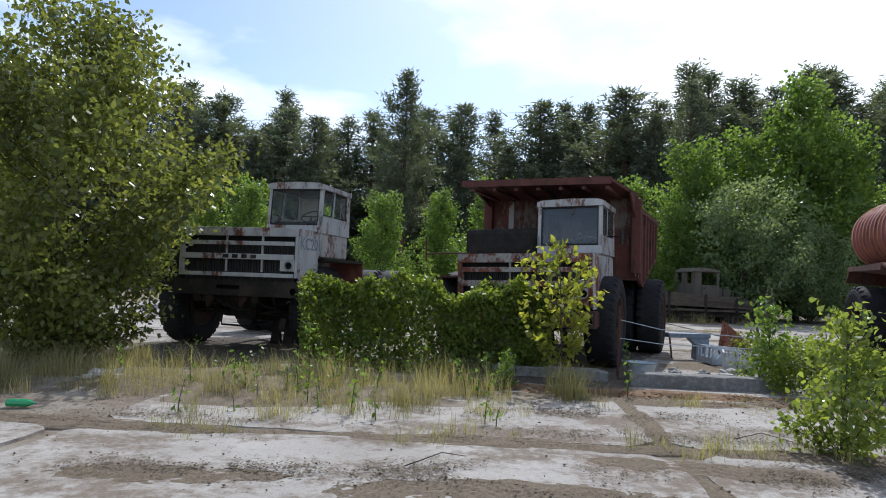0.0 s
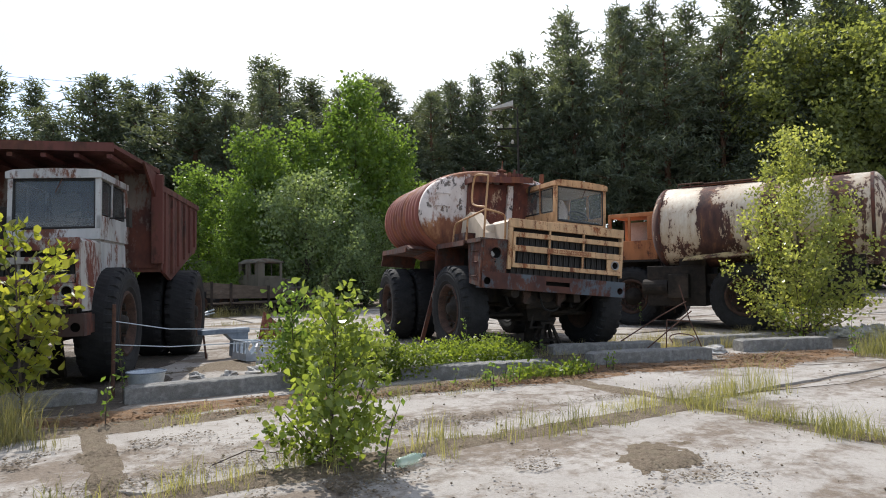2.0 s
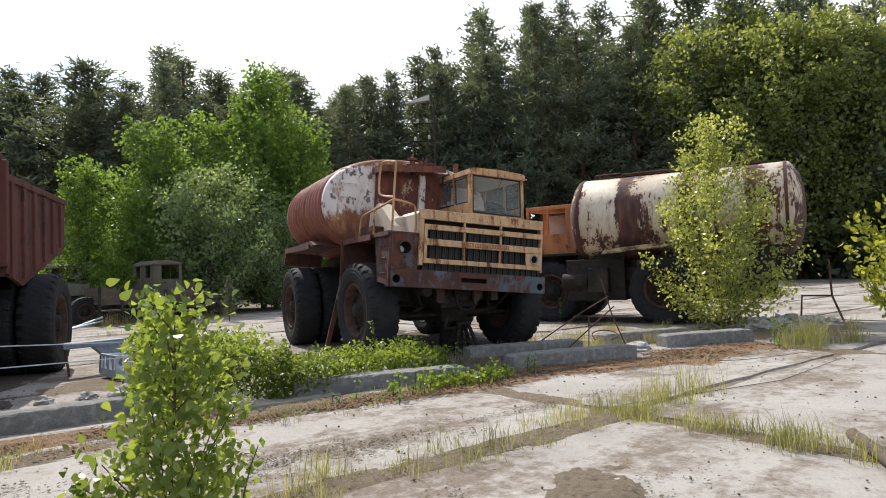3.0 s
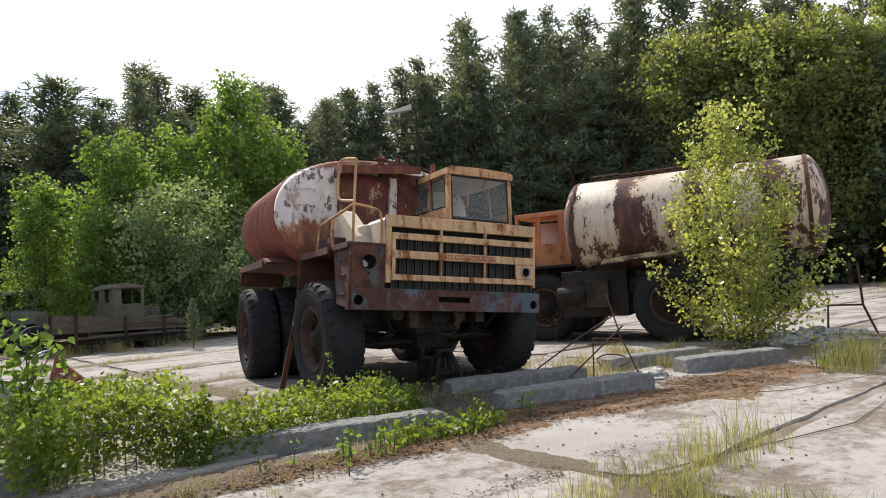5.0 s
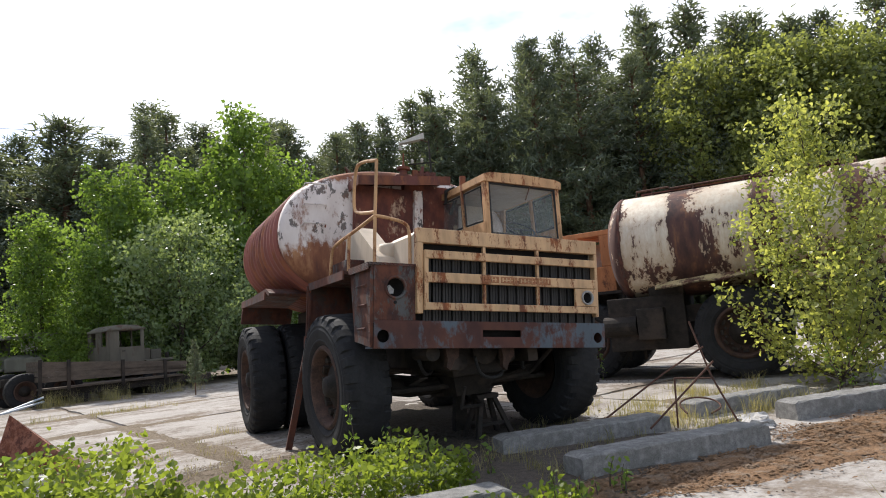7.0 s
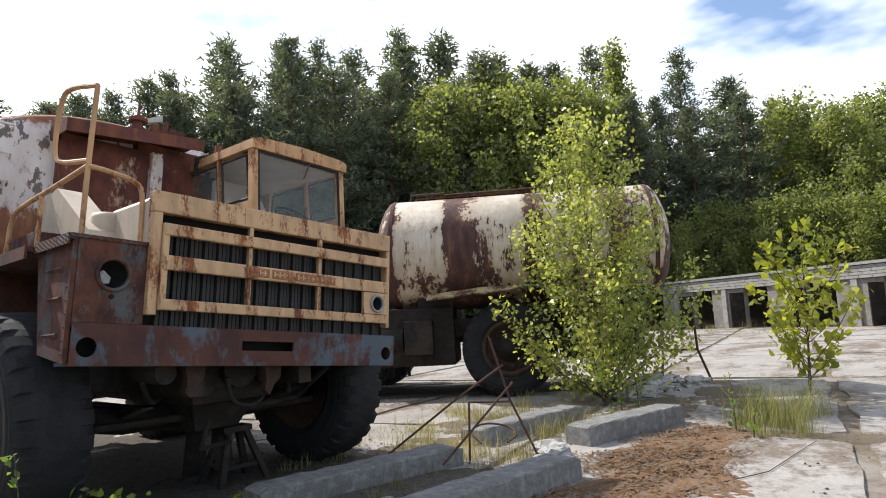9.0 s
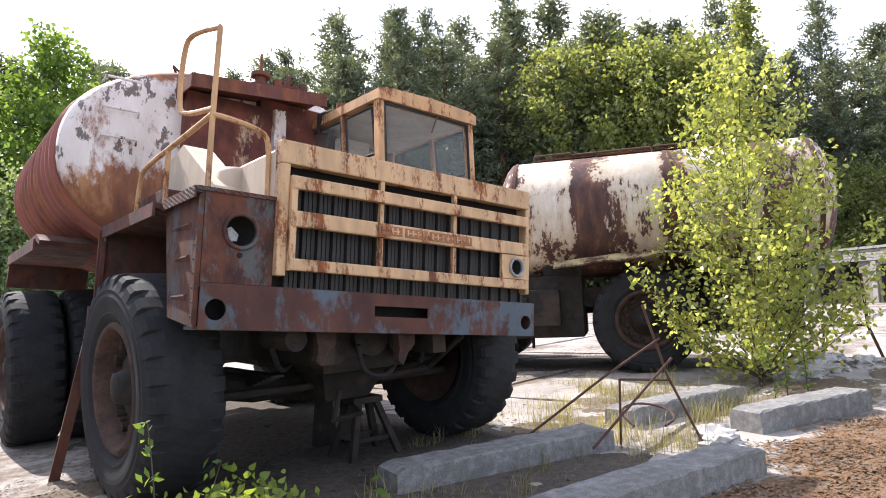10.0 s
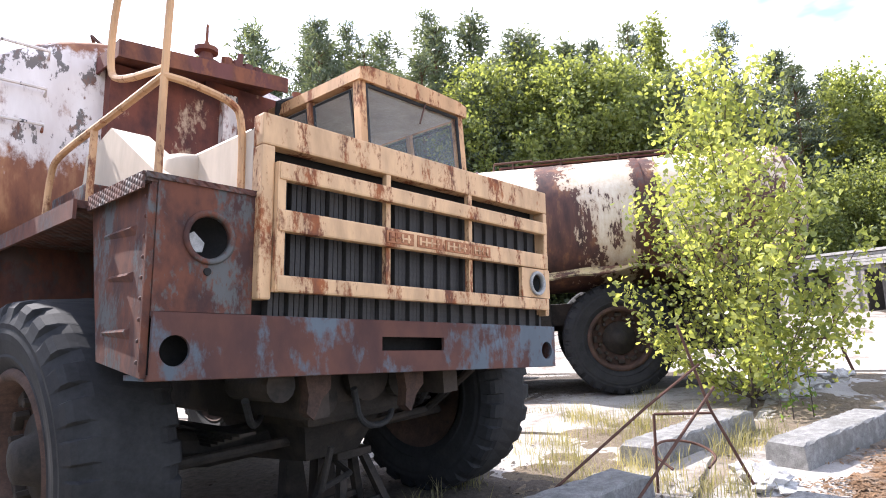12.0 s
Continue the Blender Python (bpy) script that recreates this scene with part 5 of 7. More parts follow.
def jack_stand(m):
    """Splayed steel trestle that holds up the front axle."""
    ob = thing("jack_stand", "rusty steel trestle propping the truck axle", "jack stand", m)
    part("head", boxes((-0.16, 0.16, -0.10, 0.10, 0.50, 0.56), bev=0.01), M_CHASSIS, ob)
    for sx in (-1, 1):
        for sy in (-1, 1):
            bm = bmesh.new()
            hexa(bm, [(sx * 0.26 - 0.03, sy * 0.20 - 0.03, 0), (sx * 0.26 + 0.03, sy * 0.20 - 0.03, 0), (sx * 0.26 + 0.03, sy * 0.20 + 0.03, 0), (sx * 0.26 - 0.03, sy * 0.20 + 0.03, 0),
                      (sx * 0.10 - 0.03, sy * 0.07 - 0.03, 0.5), (sx * 0.10 + 0.03, sy * 0.07 - 0.03, 0.5), (sx * 0.10 + 0.03, sy * 0.07 + 0.03, 0.5), (sx * 0.10 - 0.03, sy * 0.07 + 0.03, 0.5)])
            part("leg", bm, M_CHASSIS, ob)
    part("cross_bar", boxes((-0.2, 0.2, -0.16, -0.13, 0.16, 0.20), (-0.2, 0.2, 0.13, 0.16, 0.16, 0.20)), M_CHASSIS, ob)
    return ob


jack_stand(pose(11.36, 12.25, -0.078, 0, 0, -13))


# ---- ground ----
def ground_z(x, y):
    heap = 0.15 * math.exp(-((x + 2.8) / 3.6) ** 2 - ((y - 9.2) / 1.35) ** 2)
    return -0.11 + heap * (0.75 + noise.noise((x * 1.1, y * 1.3, 8.0))) + 0.02 * noise.noise((x * 0.35, y * 0.35, 0.0)) + 0.012 * noise.noise((x * 1.7, y * 1.7, 3.0))


def build_ground():
    """One sheet of soil: finely meshed round the yard, wide beyond, gently uneven."""
    xs = np.concatenate([[-900, -300, -120, -60, -30], np.arange(-14, 34.01, 0.4), [45, 60, 90, 150, 300, 900]])
    ys = np.concatenate([[-900, -200, -60, -20], np.arange(-4, 26.01, 0.4), [32, 40, 55, 80, 130, 300, 900]])
    X, Y = np.meshgrid(xs, ys)
    Z = np.full_like(X, -0.11)
    for i in range(X.shape[0]):
        for j in range(X.shape[1]):
            if -14 <= X[i, j] <= 34 and -4 <= Y[i, j] <= 26:
                Z[i, j] = ground_z(X[i, j], Y[i, j])
    v = np.stack([X, Y, Z], axis=-1).reshape(-1, 3)
    idx = np.arange(len(v)).reshape(X.shape)
    f = np.stack([idx[:-1, :-1], idx[:-1, 1:], idx[1:, 1:], idx[1:, :-1]], axis=-1).reshape(-1, 4)
    ob = new("ground", np_mesh("ground", v, f, M_GROUND, True))
    return tagged(ob, "dry soil strewn with litter under the broken slabs", "ground", kind="structure")


GROUND = build_ground()


def build_pavement():
    """Large cast slabs with worn, uneven rims and open joints."""
    pav = tagged(new("pavement"), "broken dusty concrete slabs of the yard", "pavement", kind="structure")
    rng = random.Random(11)
    xe = [-15.5, -9.4, -3.3, 2.7, 8.75, 14.8, 20.9, 27.0, 33.0, 41.0, 50.0]
    ye = [-7.0, -0.2, 6.72, 10.0, 13.4, 16.8, 20.2, 24.5, 31.5]
    for i in range(len(xe) - 1):
        for j in range(len(ye) - 1):
            gap = 0.05
            if i <= 1 and j == 2:
                continue
            x0, x1, y0, y1 = xe[i] + gap, xe[i + 1] - gap, ye[j] + gap, ye[j + 1] - gap
            top = -0.078 + rng.uniform(-0.006, 0.006)
            ring = []
            for (ax, ay, bx, by) in ((x0, y0, x1, y0), (x1, y0, x1, y1), (x1, y1, x0, y1), (x0, y1, x0, y0)):
                n = max(6, int(math.hypot(bx - ax, by - ay) / 0.28))
                for k in range(n):
                    u = k / n
                    px, py = ax + (bx - ax) * u, ay + (by - ay) * u
                    cx, cy = (x0 + x1) / 2, (y0 + y1) / 2
                    d = 0.10 * (0.5 + noise.noise((px * 0.9, py * 0.9, 7.0))) + 0.05 * noise.noise((px * 4, py * 4, 9.0)) + (0.20 if k == 0 else 0)
                    l = math.hypot(cx - px, cy - py)
                    ring.append((px + (cx - px) / l * max(0, d), py + (cy - py) / l * max(0, d)))
            bm = bmesh.new()
            hi = [bm.verts.new((x, y, top)) for x, y in ring]
            cx, cy = (x0 + x1) / 2, (y0 + y1) / 2
            lo = [bm.verts.new((x + (x - cx) * 0.004, y + (y - cy) * 0.006, -0.18)) for x, y in ring]
            bm.faces.new(hi)
            for k in range(len(ring)):
                m_ = (k + 1) % len(ring)
                bm.faces.new((lo[k], lo[m_], hi[m_], hi[k]))
            part("slab", bm, M_CONCRETE, pav)
    return pav


PAVEMENT = build_pavement()


def drift(name, seed, patches, size, slim, material, label, category):
    """Loose flakes and crumbs lying on the slabs, dense in the middle of each patch and thinning out."""
    rng = np.random.default_rng(seed)
    V = []
    for (x, y, rx, ry, n, turn) in patches:
        g = rng.normal(0, 0.5, (n, 2)) * np.array([rx, ry])
        keep = np.array([noise.noise((p[0] * 2.1 + seed, p[1] * 2.6, x)) > -0.18 for p in g])
        g = g[keep]
        n = len(g)
        c, s_ = math.cos(radians(turn)), math.sin(radians(turn))
        px, py = x + g[:, 0] * c - g[:, 1] * s_, y + g[:, 0] * s_ + g[:, 1] * c
        a = rng.random(n) * 6.283
        ln = size * (0.5 + rng.random(n))
        wd = ln * slim * (0.6 + 0.8 * rng.random(n))
        d = np.stack([np.cos(a), np.sin(a), rng.normal(0, 0.22, n)], 1)
        e = np.stack([-np.sin(a), np.cos(a), rng.normal(0, 0.22, n)], 1)
        p = np.stack([px, py, -0.068 + 0.016 * rng.random(n)], 1)
        V.append(np.stack([p - d * ln[:, None] / 2, p + e * wd[:, None] / 2, p + d * ln[:, None] / 2, p - e * wd[:, None] / 2], axis=1).reshape(-1, 3))
    v = np.concatenate(V)
    ob = new(name, np_mesh(name, v, np.arange(len(v)).reshape(-1, 4), material))
    return tagged(ob, label, category, kind="stuff")


drift("pine_litter", 5, [(11.6, 8.75, 2.4, 0.55, 9000, -17), (13.6, 8.6, 1.1, 0.6, 5000, -17), (3.9, 9.95, 1.7, 0.28, 3000, 3), (8.3, 9.15, 1.7, 0.4, 4200, -8), (14.6, 8.4, 1.4, 0.3, 3000, -20), (1.6, 9.9, 2.2, 0.35, 3600, -4), (6.2, 9.3, 2.6, 0.25, 2600, -4)], 0.05, 0.35, M_LITTER, "drifts of red-brown pine litter on the concrete", "litter")
drift("soil_crumbs", 6, [(0.6, 5.6, 1.5, 0.35, 3000, 8), (2.6, 5.0, 1.5, 0.3, 1800, -5), (4.1, 6.2, 1.1, 0.4, 3000, 25), (6.4, 4.9, 1.0, 0.45, 1100, 10), (2.2, 8.3, 2.0, 0.3, 2600, 5), (5.2, 7.7, 2.0, 0.28, 2400, -4), (7.6, 7.4, 2.0, 0.25, 2000, 3), (-1.4, 5.4, 1.4, 0.25, 1800, 4), (5.6, 5.7, 0.7, 0.3, 500, 40), (8.2, 13.9, 1.2, 0.6, 2000, 10), (7.2, 15.5, 1.6, 0.6, 2200, 0), (3.0, 7.2, 2.4, 0.3, 2400, 2), (-3.0, 7.0, 2.4, 0.6, 2600, 0)], 0.021, 0.8, M_SOIL, "dark crumbled soil scattered on the concrete", "soil")
# loose soil flakes, coloured darker for the shade beneath each truck
drift("oily_shade_flakes", 9, [(11.1, 12.6, 1.9, 2.2, 9000, -13), (1.9, 13.4, 2.0, 2.2, 6000, -20), (-3.9, 13.6, 2.0, 2.2, 4000, -10), (18.6, 14.6, 2.0, 2.0, 4000, 20)], 0.036, 0.7, M_OILSHADE, "oily soil under the parked trucks, darkened to stand for their shade", "soil")


def patch(name, x, y, rx, ry, turn, material, label, category, high=0.016, seed=1, fill=0.35):
    """A low drift of soil or litter: its uneven top dips below the slab, so that its outline is ragged and broken."""
    nr, na = 22, 72
    v, f = [(0.0, 0.0, 0.0)], []
    for i in range(1, nr + 1):
        for k in range(na):
            a = 2 * math.pi * k / na
            u = i / nr
            v.append((math.cos(a) * rx * u, math.sin(a) * ry * u, u))
    c, s_ = math.cos(radians(turn)), math.sin(radians(turn))
    out = []
    for px, py, u in v:
        wx, wy = x + px * c - py * s_, y + px * s_ + py * c
        n_ = 0.9 * noise.noise((wx * 1.3, wy * 1.3, seed)) + 0.9 * noise.noise((wx * 3.3, wy * 3.3, seed + 4)) + 0.9 * noise.noise((wx * 14.0, wy * 14.0, seed + 9))
        z = -0.076 + high * max(-2.0, min(1.2, n_ + fill + 0.55 - 1.9 * u ** 3)) - (0.02 if u > 0.99 else 0.0)
        out.append((wx, wy, z))
    for k in range(na):
        f.append((0, 1 + k, 1 + (k + 1) % na))
    for i in range(nr - 1):
        for k in range(na):
            p, q = 1 + i * na, 1 + (i + 1) * na
            k1 = (k + 1) % na
            f += [(p + k, q + k, q + k1), (p + k, q + k1, p + k1)]
    ob = new(name, np_mesh(name, out, f, material, True))
    return tagged(ob, label, category, kind="structure")


# soil patches that also paint the trucks' shade onto the slabs
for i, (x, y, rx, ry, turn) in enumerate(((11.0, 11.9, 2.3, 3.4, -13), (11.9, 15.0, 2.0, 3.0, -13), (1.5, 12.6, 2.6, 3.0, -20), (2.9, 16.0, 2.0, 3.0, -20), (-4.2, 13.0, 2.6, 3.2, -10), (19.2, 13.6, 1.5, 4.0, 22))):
    patch("oil_shade_patch", x, y, rx, ry, turn, M_OILSHADE, "oily soil under a parked truck, darkened to stand for its shade", "soil", 0.016, i, 0.7)
for i, (x, y, rx, ry, turn) in enumerate(((11.4, 8.75, 2.9, 0.62, -17), (13.9, 8.35, 1.5, 0.6, -20), (3.6, 10.05, 2.3, 0.42, 0), (8.6, 9.05, 1.8, 0.34, -10), (1.2, 10.05, 1.8, 0.5, -4), (12.6, 7.9, 0.8, 0.3, 20))):
    patch("litter_drift", x, y, rx, ry, turn, M_LITTER, "red-brown pine litter drifted on the concrete", "litter", 0.02, 20 + i, 0.25)
for i, (x, y, rx, ry, turn) in enumerate(((2.0, 9.4, 3.2, 0.45, 0), (6.6, 9.55, 2.8, 0.5, -6), (-2.6, 9.0, 4.4, 1.2, 0), (0.9, 5.2, 1.5, 0.42, 8), (2.9, 6.1, 1.4, 0.32, -6), (6.8, 5.5, 0.75, 0.42, 25), (-1.6, 5.2, 1.3, 0.3, 6), (4.5, 6.75, 2.2, 0.28, 2), (7.4, 6.68, 1.9, 0.24, -2), (8.72, 5.0, 0.26, 1.8, 0), (1.0, 6.75, 2.4, 0.26, 0), (-3.4, 6.7, 2.6, 0.3, 0), (2.72, 8.2, 0.22, 1.5, 0), (2.7, 4.4, 0.16, 1.9, 0), (8.8, 8.3, 0.25, 1.4, 0), (8.2, 13.5, 2.4, 0.5, 0), (7.6, 16.8, 2.6, 0.45, 0), (8.75, 15.6, 0.3, 2.2, 0), (8.7, 19.0, 0.3, 2.0, 0), (8.4, 20.3, 3.0, 0.5, 0), (9.6, 24.4, 4.0, 0.7, 0), (14.9, 11.0, 1.4, 0.9, -20), (13.2, 11.3, 1.4, 0.6, -10), (16.6, 9.2, 2.0, 0.8, 0), (18.6, 8.3, 2.4, 0.6, 10), (14.8, 7.3, 0.3, 1.2, 0), (5.5, 13.6, 1.5, 0.9, 0), (10.2, 30.0, 3.6, 1.4, 0))):
    patch("soil_drift", x, y, rx, ry, turn, M_SOIL, "dry brown soil crusted over the concrete", "soil", 0.015, 40 + i, -0.3 if y < 6.3 else 0.05)


# ---- kerbs ----
def kerb(x0, y0, x1, y1, width=0.34, top=0.12, seed=1, label="broken concrete kerb beam lying on the yard"):
    rng = random.Random(seed)
    a, b = Vector((x0, y0, 0)), Vector((x1, y1, 0))
    d = (b - a)
    L = d.length
    bm = bmesh.new()
    n = 30
    rings = []
    for i in range(n + 1):
        x = L * i / n
        j = [rng.uniform(-0.006, 0.006) for _ in range(10)]
        e = 0.03 if i in (0, n) else 0.0
        rings.append([bm.verts.new(p) for p in ((x, 0.0 + j[0], -0.16), (x, 0.0 + j[1] + e * 0.4, top - 0.016 + j[2] * 2 - e), (x, 0.016 + j[3] * 2, top + j[4] - e), (x, width - 0.03 + j[5], top + j[6] - e), (x, width + j[7], top - 0.035 - e), (x, width, -0.16))])
    for q, s in zip(rings, rings[1:]):
        for k in range(6):
            bm.faces.new((q[k], q[(k + 1) % 6], s[(k + 1) % 6], s[k]))
    bm.faces.new(rings[0][::-1])
    bm.faces.new(rings[-1])
    m = Matrix.Translation(a) @ Matrix.Rotation(math.atan2(d.y, d.x), 4, "Z")
    return top_mesh("concrete_kerb", bm, M_KERB, label, "kerb", m, "kerb beams along the truck row")


for i, (x0, y0, x1, y1, w, t) in enumerate(((3.2, 10.72, 5.5, 10.66, 0.32, 0.12), (6.85, 10.28, 9.14, 9.50, 0.34, 0.11), (10.2, 9.68, 12.36, 8.98, 0.36, 0.13), (10.55, 11.1, 12.6, 10.3, 0.36, 0.12), (13.5, 10.5, 15.5, 9.85, 0.36, 0.13), (13.75, 9.3, 15.5, 8.55, 0.36, 0.15), (-2.5, 11.7, 2.9, 11.0, 0.32, 0.10))):
    kerb(x0, y0, x1, y1, w, t, i + 3)


# ---- trees ----
def crown_width(shape, u):
    if shape == "round":
        return max(0.05, math.sin(math.pi * min(1, 0.10 + 0.88 * u))) ** 0.75
    if shape == "column":
        return (1 - 0.8 * u) * (0.5 + 0.5 * min(1, u * 5))
    if shape == "poplar":
        return (1 - u) ** 0.8 * (0.55 + 0.45 * min(1, u * 5)) + 0.05
    return (1 - 0.72 * u) * (0.7 + 0.3 * min(1, u * 6))


def tree_arrays(seed, h, crown, n_leaf, size, base_r, shape="round", limbs=60, low=0.12, clump=0.3, rise=0.55, broad=False):
    """A tapered trunk, limbs that climb outwards, and leaves in sprays along each limb. crown: half width."""
    rng = np.random.default_rng(seed)
    bm = bmesh.new()
    lean = rng.normal(0, 0.03, 2)

    def axis(z):
        u = z / h
        return np.array([lean[0] * h * u + 0.03 * h * math.sin(u * 5 + seed) * u * 0.5, lean[1] * h * u, z])

    tube(bm, [Vector(axis(h * u)) - Vector((0, 0, 0.1 if u == 0 else 0)) for u in (0, 0.2, 0.4, 0.6, 0.8, 0.97)], base_r, 8, base_r * 0.1)
    spray, weight = [], []
    for i in range(limbs):
        u = low + (0.97 - low) * ((i + rng.random()) / limbs)
        z = h * u
        a = i * 2.4 + rng.normal(0, 0.5)
        w = crown * crown_width(shape, (u - low) / (1 - low)) * (0.62 + 0.62 * rng.random())
        up = w * (rise + 0.5 * rng.random()) + 0.02 * h
        p0 = axis(max(0.02 * h, z - up * 0.7))
        tip = axis(min(z, h)) + np.array([math.cos(a) * w, math.sin(a) * w, up * 0.3])
        mid = p0 * 0.45 + tip * 0.55 + np.array([0, 0, -0.10 * w])
        tube(bm, [p0, mid, tip], max(0.006, base_r * 0.32 * (1.1 - u)), 5, 0.004)
        spray.append((p0, mid, tip))
        weight.append(w + 0.12 * crown)
    weight = np.array(weight) / np.sum(weight)
    pts = []
    for (p0, mid, tip), wt in zip(spray, weight):
        n = int(n_leaf * wt)
        t = (0.18 + 0.88 * rng.random(n) ** 0.75)[:, None]
        q = (1 - t) ** 2 * p0 + 2 * t * (1 - t) * mid + t * t * tip
        k = clump * (0.5 + 0.9 * (1 - np.abs(t - 0.6)))
        pts.append(q + rng.normal(0, 1, (n, 3)) * k * np.array([1, 1, 0.7]))
    pts = np.concatenate(pts)
    pts[:, 2] = np.clip(pts[:, 2], 0.03, None)
    v, f = leaves_at(rng, pts, size, broad=broad)
    return bm, v, f


def plant_meshes(args, leaf, bark):
    bm, v, f = tree_arrays(**args)
    me = bpy.data.meshes.new("trunk")
    bmesh.ops.recalc_face_normals(bm, faces=bm.faces)
    bm.to_mesh(me)
    bm.free()
    me.materials.append(bark)
    return me, np_mesh("crown", v, f, leaf)


def plant(name, meshes, m, label, category, group="", scale=1.0):
    ob = thing(name, label, category, m @ Matrix.Scale(scale, 4), group)
    for nm, me in zip(("trunk", "crown"), meshes):
        o = new(nm, me)
        o.parent = ob
    return ob


def pine_arrays(seed, h, crown, whorls=30, bare=0.26):
    """A pine: straight trunk, uneven tiers of limbs that turn up at the ends, brushes of needles along them, open between."""
    rng = np.random.default_rng(seed)
    bm = bmesh.new()
    tube(bm, [(0, 0, -0.2), (0.1, 0.05, h * 0.4), (0.05, -0.05, h * 0.8), (0, 0, h * 0.985)], h * 0.0125, 7, 0.03)
    pts = []
    for w in range(whorls):
        u = (w + rng.random() * 0.9) / whorls
        z = h * (bare + (0.97 - bare) * u)
        base = crown * ((1 - u) ** 0.68 * 0.88 + 0.05) * (0.5 + 0.5 * min(1, u * 3.5 + 0.15))
        for k in range(7 - int(3 * u)):
            a = rng.random() * 2 * math.pi
            ln = base * (0.45 + 0.85 * rng.random())
            lift = ln * (0.10 + 0.75 * u + 0.15 * rng.random())
            if k < 3:
                tube(bm, [(0, 0, z), (math.cos(a) * ln * 0.85, math.sin(a) * ln * 0.85, z + lift * 0.6)], 0.05, 4, 0.012)
            n = 2 + int(ln * 2.1)
            t = 0.25 + 0.75 * rng.random(n)
            q = np.stack([math.cos(a) * ln * t, math.sin(a) * ln * t, z + lift * t * t], 1) + rng.normal(0, 0.22, (n, 3)) * (0.6 + 0.2 * ln)
            pts.append(np.repeat(q, 9, axis=0) + rng.normal(0, 1, (n * 9, 3)) * np.array([0.22, 0.22, 0.13]))
    top = np.array([0, 0, h * 0.97]) + rng.normal(0, 1, (60, 3)) * np.array([0.32, 0.32, 0.34])
    pts = np.concatenate(pts + [top])
    n = len(pts)
    out = pts * np.array([1, 1, 0])
    out /= np.linalg.norm(out, axis=1)[:, None] + 1e-6
    d = out * 0.6 + np.array([0, 0, 0.55]) + rng.normal(0, 0.75, (n, 3))
    d /= np.linalg.norm(d, axis=1)[:, None]
    side = np.cross(d, rng.normal(size=(n, 3)))
    side /= np.linalg.norm(side, axis=1)[:, None]
    ln = (0.30 + 0.30 * rng.random(n))[:, None]
    v = np.stack([pts - side * 0.07, pts + side * 0.07, pts + d * ln], axis=1).reshape(-1, 3)
    for k in range(8):
        a, z = rng.random() * 6.28, h * (0.10 + 0.18 * rng.random())
        tube(bm, [(0, 0, z), (math.cos(a) * 1.1, math.sin(a) * 1.1, z + 0.2)], 0.03, 4, 0.006)
    return bm, v, np.arange(3 * n).reshape(-1, 3)


PINES, PINE_H = [], (24, 22, 25.5, 21, 23)
for s, (hh, cr) in enumerate(((24, 4.3), (22, 3.8), (25.5, 4.0), (21, 4.8), (23, 3.6))):
    bm, v, f = pine_arrays(40 + s, hh, cr)
    me = bpy.data.meshes.new("trunk")
    bm.to_mesh(me)
    bm.free()
    me.materials.append(M_PINEBARK)
    PINES.append((me, np_mesh("crown", v, f, M_PINE)))

# the edge of the wood: an arc of pines, four deep, taller to the east
AZ = [-75, -26, -16, -1, 6, 13, 21, 28, 33, 38, 43, 49, 56, 64, 70, 76, 82, 86, 92, 115]
HT = [19.3, 20.2, 20, 20.6, 21.5, 24.6, 24.6, 23.2, 25.4, 28.3, 28.6, 30.6, 30.2, 29.4, 28, 26, 24.5, 21.5, 17, 16]
rngp = random.Random(5)
for row, r0 in enumerate((61, 66.5, 73)):
    az = -58.0 + row * 1.1
    while az < 108:
        az += rngp.uniform(1.3, 4.9) * (1.35 if row == 2 else 1.0)
        r = r0 + rngp.uniform(-3.0, 3.0)
        h = float(np.interp(az, AZ, HT)) * r / 65 * (rngp.uniform(0.80, 1.03) if row else rngp.uniform(0.68, 0.97))
        k = rngp.randrange(5)
        wide = (1.35 if az < 32 else 1.15) * rngp.uniform(0.78, 1.25)
        plant("pine_tree", PINES[k], pose(4 + r * math.sin(radians(az)), 5 + r * math.cos(radians(az)), 0, 0, 0, rngp.uniform(0, 360)) @ Matrix.Diagonal((wide, wide, 1, 1)), "tall dark green pine at the edge of the wood", "tree", "pine wood", h / PINE_H[k])
plant("pine_tree", PINES[3], pose(-6.6, 58, 0, 0, 0, 10), "broad dark pine standing before the wood", "tree", "pine wood", 20.3 / PINE_H[3])

DECID = [plant_meshes(dict(seed=60 + s, h=11.0, crown=cr, n_leaf=11000, size=0.26, base_r=0.17, shape="round", limbs=70, low=0.10, clump=0.40), M_LEAFD, M_BARK) for s, cr in enumerate((3.2, 3.7))]
LIGHT = [plant_meshes(dict(seed=70 + s, h=11.0, crown=cr, n_leaf=12000, size=0.22, base_r=0.15, shape=sh, limbs=75, low=0.05, clump=0.26, rise=0.9), M_LEAF, M_BARK) for s, (cr, sh) in enumerate(((2.9, "poplar"), (3.3, "bush")))]
WILLOW = plant_meshes(dict(seed=77, h=7.0, crown=3.0, n_leaf=15000, size=0.16, base_r=0.12, shape="round", limbs=80, low=0.03, clump=0.26), M_WILLOW, M_BARK)

